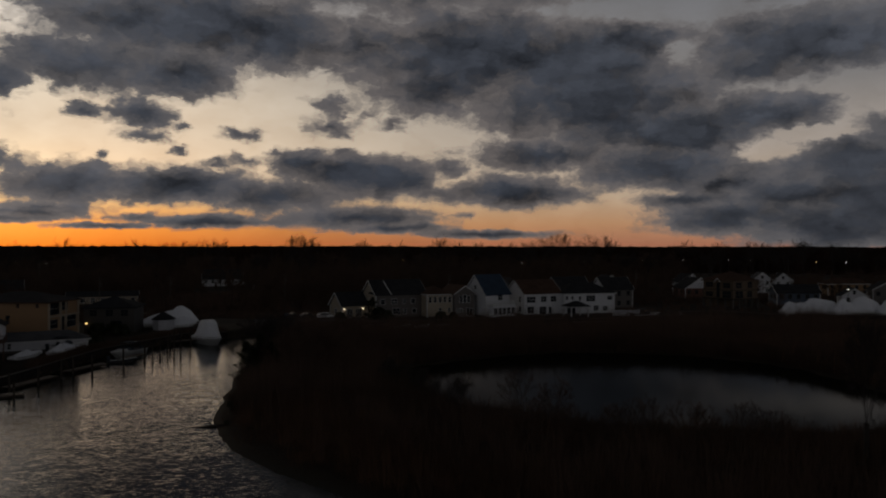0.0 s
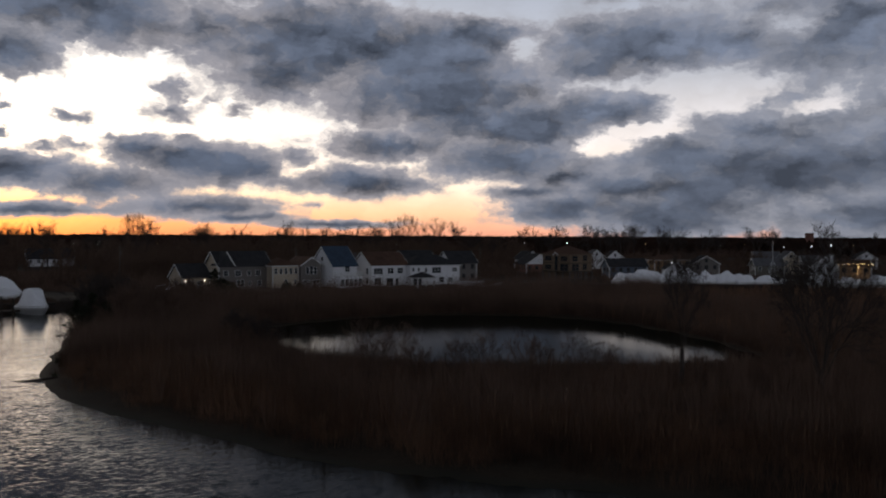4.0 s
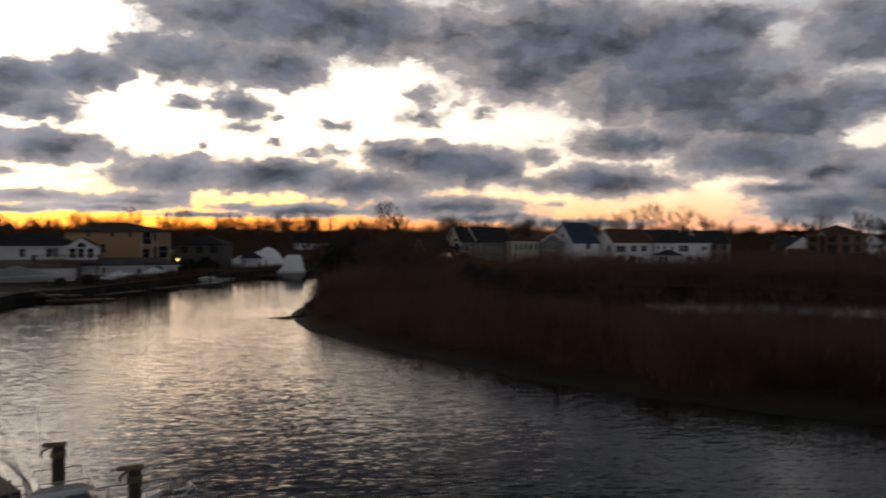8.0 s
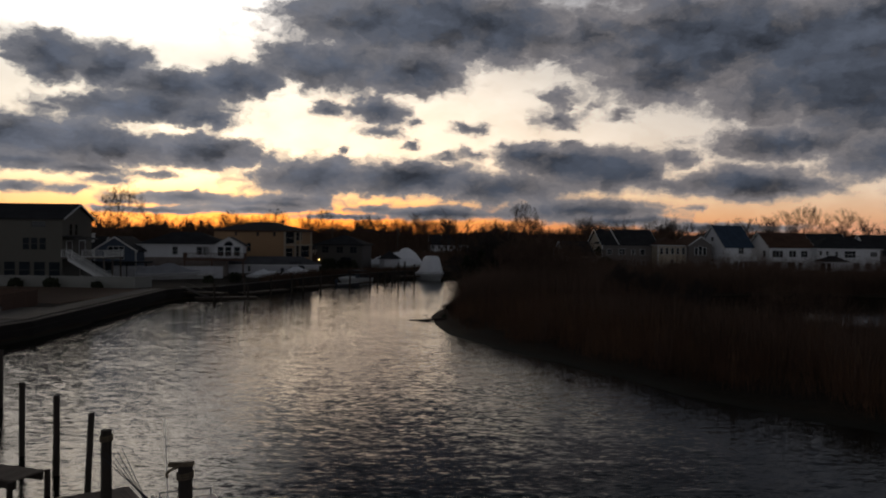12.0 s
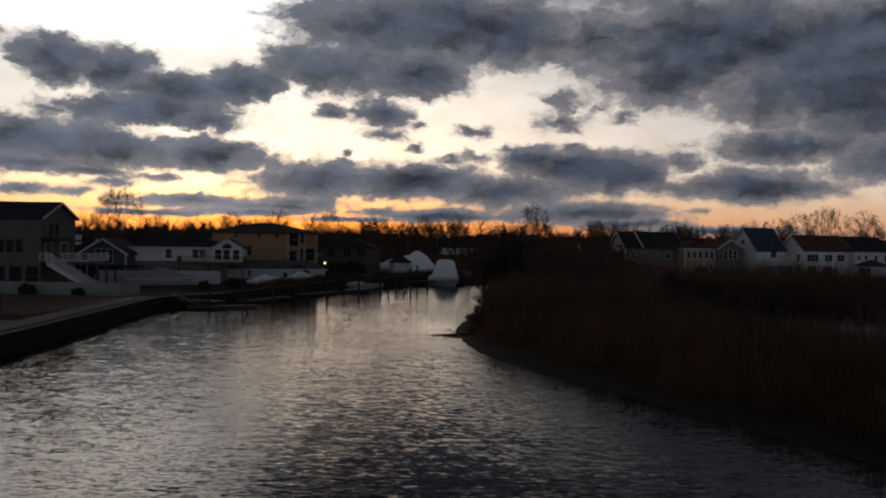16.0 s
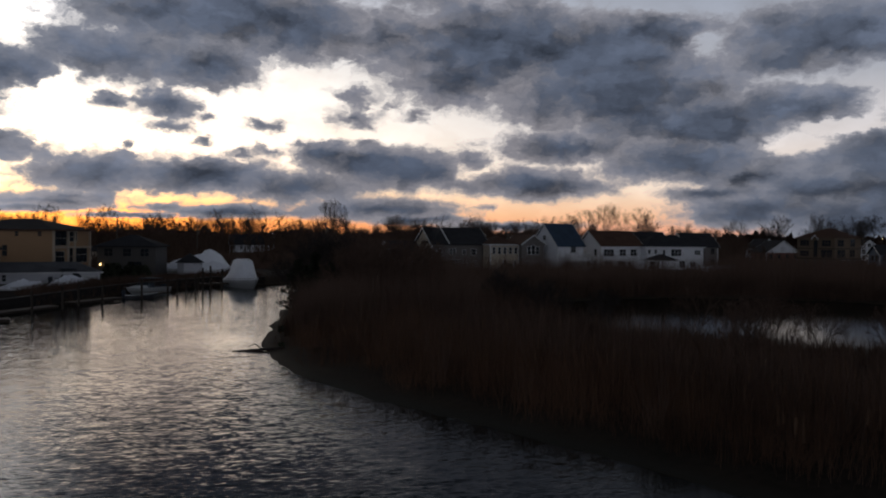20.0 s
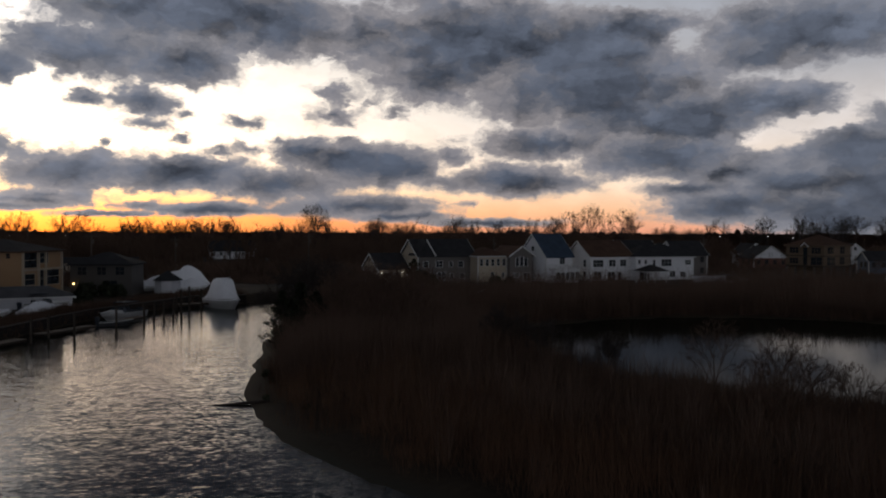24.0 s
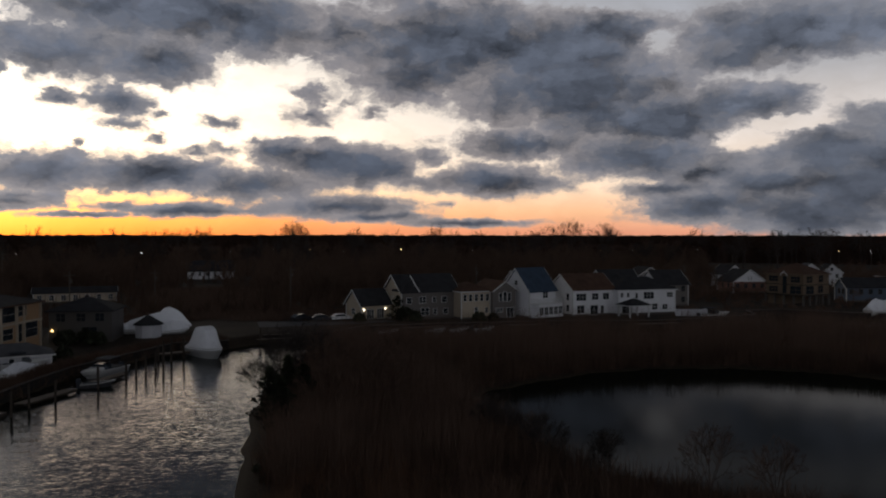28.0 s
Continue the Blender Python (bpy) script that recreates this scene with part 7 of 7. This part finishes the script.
        part("fishing_rod", g, M_CANVAS, root)
    g = Geo().tube((3.1, 0.5, 2.2), (3.0, 0.55, 4.4), 0.014, 0.006, 5)
    part("aerial", g, M_TRIM, root)
    for ob in root.children:
        if ob.name.split(".")[0] in ("pilot_house", "roof", "roof_rail", "fishing_rod", "aerial"):
            ob.location.x += 0.62
    # outboard, buckets, crates and a coiled line in the stern
    g = Geo().box(-0.5, -0.05, -0.22, 0.22, -0.3, 0.7).box(-0.55, 0.1, -0.27, 0.27, 0.7, 1.2)
    part("outboard_motor", g, M_CANVAS, root, "dark outboard motor")
    for bx_, by_, hh in ((0.7, 0.62, 0.36), (2.35, -0.6, 0.34), (2.7, 0.5, 0.36)):
        part("bucket", Geo().tube((bx_, by_, 0.745), (bx_, by_, 0.745 + hh), 0.14, 0.17, 12), M_CANVAS, root, "dark plastic bucket")
    part("crate", Geo().box(2.4, 3.0, -0.2, 0.3, 0.745, 1.1), M_PLANK, root)
    g = Geo()
    for k in range(22):
        a0, a1 = 0.6 * k, 0.6 * (k + 1)
        r0_ = 0.2 - 0.004 * k
        g.tube((0.75 + r0_ * math.cos(a0), -0.62 + r0_ * math.sin(a0), 0.77 + 0.004 * k), (0.75 + r0_ * math.cos(a1), -0.62 + r0_ * math.sin(a1), 0.77 + 0.004 * k), 0.02, 0.02, 5, cap=False)
    part("coiled_line", g, M_ROPE, root, "coiled mooring line")
    # bow pulpit, rail and anchor
    g = Geo()
    rr = [(4.7, 1.0), (5.6, 0.78), (6.5, 0.42), (7.35, 0.16)]
    for sgn in (-1, 1):
        pts = [Vector((a, sgn * b_, 1.55 + 0.09 * (a - 4.7))) for a, b_ in rr]
        for a, b_ in zip(pts, pts[1:]):
            g.tube(a, b_, 0.02, 0.02, 6)
        for p in pts:
            g.tube(p - Vector((0, 0, 0.42)), p, 0.016, 0.016, 6)
    part("bow_rail", g, M_STEEL, root)
    g = Geo().box(6.7, 7.75, -0.16, 0.16, 1.34, 1.41)
    part("pulpit", g, M_PLANK, root)
    g = Geo().beam((7.2, 0, 1.36), (7.95, 0, 1.48), 0.05).beam((7.9, -0.22, 1.52), (7.9, 0.22, 1.52), 0.05, 0.12).beam((7.95, 0, 1.48), (7.7, 0.0, 1.2), 0.05)
    part("anchor", g, M_STEEL, root)
    # hull marks: plain bars
    g = Geo()
    for i in range(5):
        g.box(4.9 + 0.16 * i, 5.01 + 0.16 * i, -1.165 + 0.035 * i, -1.12 + 0.035 * i, 0.86, 0.98)
    part("hull_mark", g, M_CANVAS, root, "unreadable dark hull marking")
    return root


# grey paints the shade on the white topsides, and the dull bottom
M_HULLSHADE = mat("shaded_white_gelcoat", (0.32, 0.31, 0.30), 0.35, 0.15, 0.6, 5.0, 0.05)
fishing_boat(-11.5, 22.7, 24)


def piling(x, y, top, r0=0.15, cap=False, label="tall dark timber mooring piling", lean=(0, 0), wrap=True):
    root = thing("piling", label, "piling", pose(x, y, 0), "mooring pilings")
    rr = np.random.default_rng(int(1000 + 7 * x + 13 * y) % 9999)
    rings = []
    for i in range(7):
        zz = -1.6 + (top + 1.6) * i / 6
        f = max(0, zz) / max(0.1, top)
        rings.append([(lean[0] * f + r0 * (1.06 - 0.10 * i / 6) * (1 + rr.normal(0, 0.04)) * math.cos(0.6283 * k), lean[1] * f + r0 * (1.06 - 0.10 * i / 6) * (1 + rr.normal(0, 0.04)) * math.sin(0.6283 * k), zz) for k in range(10)])
    part("post", Geo().loft(rings), M_PILE, root)
    if cap:
        g = Geo()
        g.tube((lean[0], lean[1], top - 0.03), (lean[0], lean[1], top + 0.05), r0 * 1.22, r0 * 1.2, 12)
        g.tube((lean[0], lean[1], top + 0.05), (lean[0], lean[1], top + 0.15), r0 * 1.2, 0.02, 12)
        part("cap", g, M_CAPW, root, "white conical cap")
    elif wrap:
        g = Geo()
        for k in range(3):
            zz = top - 0.18 - 0.06 * k
            pts = [(lean[0] + (r0 + 0.02) * math.cos(0.785 * j), lean[1] + (r0 + 0.02) * math.sin(0.785 * j), zz + 0.02 * math.sin(j)) for j in range(9)]
            for a, b_ in zip(pts, pts[1:]):
                g.tube(a, b_, 0.025, 0.025, 5, cap=False)
        part("rope", g, M_ROPE, root, "coiled mooring rope")
    return root


TALL = [(-7.7, 24.2, 3.0, 0.19), (-4.9, 21.3, 3.05, 0.17), (-11.2, 27.5, 3.05, 0.165), (-13.4, 31.0, 2.75, 0.11), (-1.9, 18.3, 3.05, 0.17), (-15.5, 33.0, 2.9, 0.12), (-18.1, 35.4, 2.9, 0.115), (-23.9, 43.9, 2.9, 0.13), (-24.8, 44.6, 2.9, 0.12)]
for i, (px, py, pt, pr) in enumerate(TALL):
    piling(px, py, pt, pr, wrap=i in (0, 1, 2, 4), lean=(0.12, 0.0) if i == 3 else (0, 0))
# rope loops and a cross board on the first heads
for (px, py, pt), dx in zip([t[:3] for t in TALL[:2]] + [TALL[4][:3]], (-0.45, -0.35, -0.3)):
    g = Geo()
    for k in range(4):
        a0, a1 = 0.5 * k, 0.5 * (k + 1)
        g.tube((px + dx * math.sin(a0) * 1.0, py - 0.1, pt + 0.05 - 0.14 * k * 0.6), (px + dx * math.sin(a1), py - 0.1, pt + 0.05 - 0.14 * (k + 1) * 0.6), 0.04, 0.04, 6)
    g.beam((px - 0.42, py - 0.02, pt + 0.02), (px + 0.22, py - 0.02, pt + 0.06), 0.14, 0.10)
    solid("rope_hank", g, M_ROPE, "frayed rope hanging over the piling head", "rope", "rope hanks")
for px, py, pt in [(-10.2, 22.2, 1.4), (-8.7, 21.1, 1.4), (-7.0, 19.6, 1.4), (-6.1, 20.1, 1.4), (-12.7, 25.2, 1.4), (-10.5, 23.7, 1.3), (-14.9, 26.5, 1.4), (-13.6, 24.3, 1.4)]:
    piling(px, py, pt, 0.20, True, "short dark dock piling with white conical cap")


def dock(name, x, y, rot, length, width, top, label, along=True, posts=True, step=0.16):
    """Planks on stringers between posts; planks lie across the length."""
    root = thing(name, label, "dock", pose(x, y, 0, 0, 0, rot))
    me = Geo().box(0, step * 0.93, 0, width, top - 0.05, top).mesh("plank", M_DOCK)
    n = min(300, int(length / step))
    for i in range(n):
        ob = new("plank", me)
        ob.parent = root
        ob.location = (i * length / n, 0.01 * ((i * 7) % 3), 0.004 * ((i * 5) % 3))
    g = Geo()
    for yy in (0.1, width - 0.1):
        g.box(0, length, yy - 0.06, yy + 0.06, top - 0.3, top - 0.06)
    part("stringer", g, M_PILE, root)
    if posts:
        m = max(1, round(length / 3))
        for i in range(m + 1):
            for yy in (-0.12, width + 0.12):
                g = Geo().tube((length * i / m, yy, -1.5), (length * i / m, yy, top - 0.02), 0.11, 0.10, 8)
                part("post", g, M_PILE, root)
    return root


dock("dock", -16.5, 22.2, 28, 6.6, 1.7, 0.72, "grey plank dock with white-capped pilings")
dock("dock_platform", -12.9, 25.7, 36, 3.6, 2.6, 0.62, "low weathered timber float beside the fishing boat", posts=False, step=0.2)
dock("dock", -27.0, 33.0, -17, 12.5, 1.3, 0.9, "narrow timber finger dock among tall pilings", step=0.2)
# ladder and white posts
root = thing("dock_ladder", "thin pale metal ladder on the dock edge", "ladder", pose(-9.9, 26.6, 0.6, 0, 0, 30))
g = Geo()
for xx in (0, 0.42):
    g.tube((xx, 0, -0.6), (xx, 0, 0.75), 0.022, 0.022, 6).tube((xx, 0, 0.75), (xx, 0.3, 0.6), 0.022, 0.022, 6)
part("rail", g, M_STEEL, root)
for zz in (-0.4, -0.1, 0.2, 0.5):
    part("rung", Geo().tube((0, 0, zz), (0.42, 0, zz), 0.018, 0.018, 6), M_STEEL, root)
for px, py, hh in ((-12.6, 23.6, 2.4), (-11.0, 21.8, 1.9)):
    g = Geo().tube((px, py, 0.4), (px, py, hh), 0.09, 0.085, 12).tube((px, py, hh), (px, py, hh + 0.04), 0.1, 0.06, 12)
    solid("marker_post", g, M_CAPW, "white plastic pipe post on the dock", "post", "white posts")
# covered dinghy on the far left finger
wrapped("dinghy", "small boat under a dark cover by the finger dock", -26.5, 39.0, 12, 4.4, 1.8, 0.6, [(0, 0.8, 0.4), (0.5, 1.1, 0.3), (1, 0.8, 0.2)], seed=41, hull_mat=M_HULL)
open_boat(-22.5, 32.5, 160, 4.6, 1.8, "small open boat with outboard at the finger dock", False)
dock("jetty", -41.5, 112.2, -14, 9.0, 1.6, 1.0, "sloping timber jetty at the bank corner")
root = thing("gangway", "pale inclined gangway down to a float", "gangway", Matrix.Identity(4))
part("ramp", Geo().beam((-39.0, 112.6, 1.6), (-34.5, 110.0, 0.4), 0.9, 0.08), M_PLANK, root)
part("handrail", Geo().beam((-39.0, 112.2, 2.4), (-34.5, 109.6, 1.2), 0.06), M_PLANK, root)
dock("float", -36.0, 109.4, 24, 8.0, 1.8, 0.35, "low dark mooring float at the bank corner", posts=False)
dock("float", -31.6, 118.0, 66, 10.0, 1.6, 0.45, "low mooring float along the bulkhead", posts=False)
dock("float", -26.6, 131.0, 62, 9.0, 1.5, 0.5, "narrow mooring float by the motor boat", posts=False)
dock("float", -20.6, 143.6, 64, 7.0, 1.3, 0.5, "narrow mooring float by the motor boat", posts=False)
dock("dock", -14.2, 165.0, 25, 6.5, 1.6, 0.75, "plank dock beside the covered boat")
dock("dock", -2.5, 179.4, -4, 11.0, 1.4, 0.8, "long plank dock at the head of the creek")
for i, (px, py, pt) in enumerate([(-31.5, 116.5, 2.6), (-29.0, 121.5, 2.5), (-27.0, 126.5, 2.7), (-26.2, 131.0, 2.6), (-24.0, 134.0, 2.5), (-20.3, 141.0, 2.8), (-17.6, 147.0, 2.4), (-16.6, 150.0, 2.3), (-15.6, 153.0, 2.3), (-14.5, 156.0, 2.5), (-13.6, 159.0, 3.6), (-12.6, 161.5, 3.8), (-14.6, 163.0, 2.5), (-10.9, 164.2, 3.2), (1.5, 178.0, 3.0), (-33.8, 110.2, 2.2), (-29.8, 112.0, 2.0)]):
    piling(px, py, pt, 0.15, label="dark timber mooring piling along the bank", wrap=False)
dock("dock", 30.0, 188.4, 2, 9.0, 1.6, 0.9, "pale plank dock along the canal")
dock("dock", 52.0, 187.6, -3, 7.0, 1.6, 0.9, "pale plank dock along the canal")
dock("dock", 78.0, 182.6, -2, 10.0, 1.8, 0.9, "pale plank dock along the canal")
# driftwood at the sandy point
root = thing("driftwood", "dark driftwood log lying in the shallows of the point", "driftwood", Matrix.Identity(4))
part("log", Geo().tube((-6.6, 88.9, -0.03), (-2.6, 88.6, 0.22), 0.07, 0.14, 8), M_BARK, root)
part("branch", Geo().tube((-4.3, 88.7, 0.1), (-4.9, 89.3, 0.5), 0.05, 0.04, 6).tube((-4.9, 89.3, 0.5), (-5.5, 89.3, 0.25), 0.04, 0.02, 6), M_BARK, root)
for i, (px, py) in enumerate([(-2.9, 88.5), (-2.2, 95.0), (-2.6, 98), (0.6, 81.5), (-0.4, 84.0)]):
    bush(px, py, 0.25 + 0.08 * (i % 3), 300 + i, 0.35, "small dark tussock on the sandy point")


# ---- poles, cars and lamps ----
def utility_pole(x, y, h):
    root = thing("utility_pole", "weathered wooden utility pole with crossarm", "pole", pose(x, y, 1.2), "utility poles")
    part("post", Geo().tube((0, 0, -0.5), (0, 0, h), 0.17, 0.11, 8), M_POLE, root)
    part("crossarm", Geo().box(-1.1, 1.1, -0.06, 0.06, h - 0.9, h - 0.75), M_POLE, root)
    part("transformer", Geo().tube((0.3, -0.1, h - 2.4), (0.3, -0.1, h - 1.5), 0.22, 0.22, 10), M_POLE, root)


for px, py, ph in ((10.2, 219, 11), (-34, 205, 11), (-68, 300, 13), (60, 236, 10), (-20, 232, 10), (122, 236, 10)):
    utility_pole(px, py, ph)


def car(x, y, rot, material, label):
    root = thing("car", label, "car", pose(x, y, 1.42, 0, 0, rot), "parked cars")
    prof = [(-2.2, 0.35), (-2.2, 0.85), (-1.9, 0.95), (-1.2, 1.42), (0.5, 1.45), (1.2, 0.98), (2.1, 0.85), (2.2, 0.4)]
    g = Geo().loft([[(a, -0.85, c) for a, c in prof], [(a, 0.85, c) for a, c in prof]])
    part("body", g, material, root)
    g = Geo().loft([[(-1.6, -0.86, 0.98), (0.95, -0.86, 0.98), (0.42, -0.86, 1.36), (-1.15, -0.86, 1.36)], [(-1.6, 0.86, 0.98), (0.95, 0.86, 0.98), (0.42, 0.86, 1.36), (-1.15, 0.86, 1.36)]])
    part("glazing", g, M_GLASS, root)
    for a in (-1.4, 1.35):
        for s in (-0.8, 0.62):
            part("wheel", Geo().tube((a, s, 0.33), (a, s + 0.2, 0.33), 0.33, 0.33, 14), M_TYRE, root)


car(15.0, 200.5, 8, M_CAR, "dark parked car beside the cottage")
car(19.2, 201.0, 6, M_CARW, "pale parked car beside the cottage")
car(11.0, 202.5, 30, M_CAR, "dark parked pickup by the road end")
g = Geo()
g.slab([(2, 192), (22, 193), (30, 196), (28, 198.5), (20, 197.5), (2, 203)], 1.44, 1.50)
solid("road", g, M_ROAD, "dark asphalt road end beside the canal", "road", kind="structure")


def street_lamp(x, y, h, size, material, label):
    root = thing("street_lamp", label, "street lamp", pose(x, y, 1.0), "far street lamps")
    part("post", Geo().tube((0, 0, -0.5), (0, 0, h), 0.12, 0.08, 6), M_POLE, root)
    g = Geo().tube((0, 0, h), (0, 0, h + size * 0.9), size * 0.75, size * 0.5, 8)
    part("lamp_head", g, material, root, "lit lamp head")


r = np.random.default_rng(55)
for i in range(46):
    a = radians(-52 + 78 * (i + r.uniform(-0.4, 0.4)) / 46)
    dist = r.uniform(470, 552)
    street_lamp(-math.sin(a) * dist, math.cos(a) * dist, 8.2 + r.uniform(0, 1.2), r.uniform(0.12, 0.34), M_LAMPW if i % 4 else M_LAMPY, "distant lit street lamp above the woods")
for sx, sy in ((176.0, 205.0), (215.0, 172.0)):
    street_lamp(sx, sy, 5.5, 0.22, M_LAMPW, "lit street lamp among the houses")
# strings of lights on the ochre house by the boatyard
root = thing("light_string", "warm strings of lights along the eaves", "string lights", pose(222, 180, 1.4, 0, 0, -36))
g = Geo()
for k in range(22):
    g.tube((0.5 * k, -0.6, 5.1), (0.5 * k, -0.6, 5.22), 0.06, 0.06, 5)
for k in range(12):
    g.tube((5.5 + 0.02 * k, -0.6, 0.4 + 0.4 * k), (5.5 + 0.02 * k, -0.6, 0.52 + 0.4 * k), 0.06, 0.06, 5)
part("bulbs", g, M_LAMPY, root)
# far brick block on the skyline
root = thing("far_block", "far red-brown brick block above the woods", "building", pose(905, 790, 0, 0, 0, -49))
part("wall", Geo().box(-5.5, 5.5, -5, 5, 0, 19.5), M_WRED, root)
part("parapet", Geo().box(-5.8, 5.8, -5.3, 5.3, 19.5, 20.2), M_CONC, root)
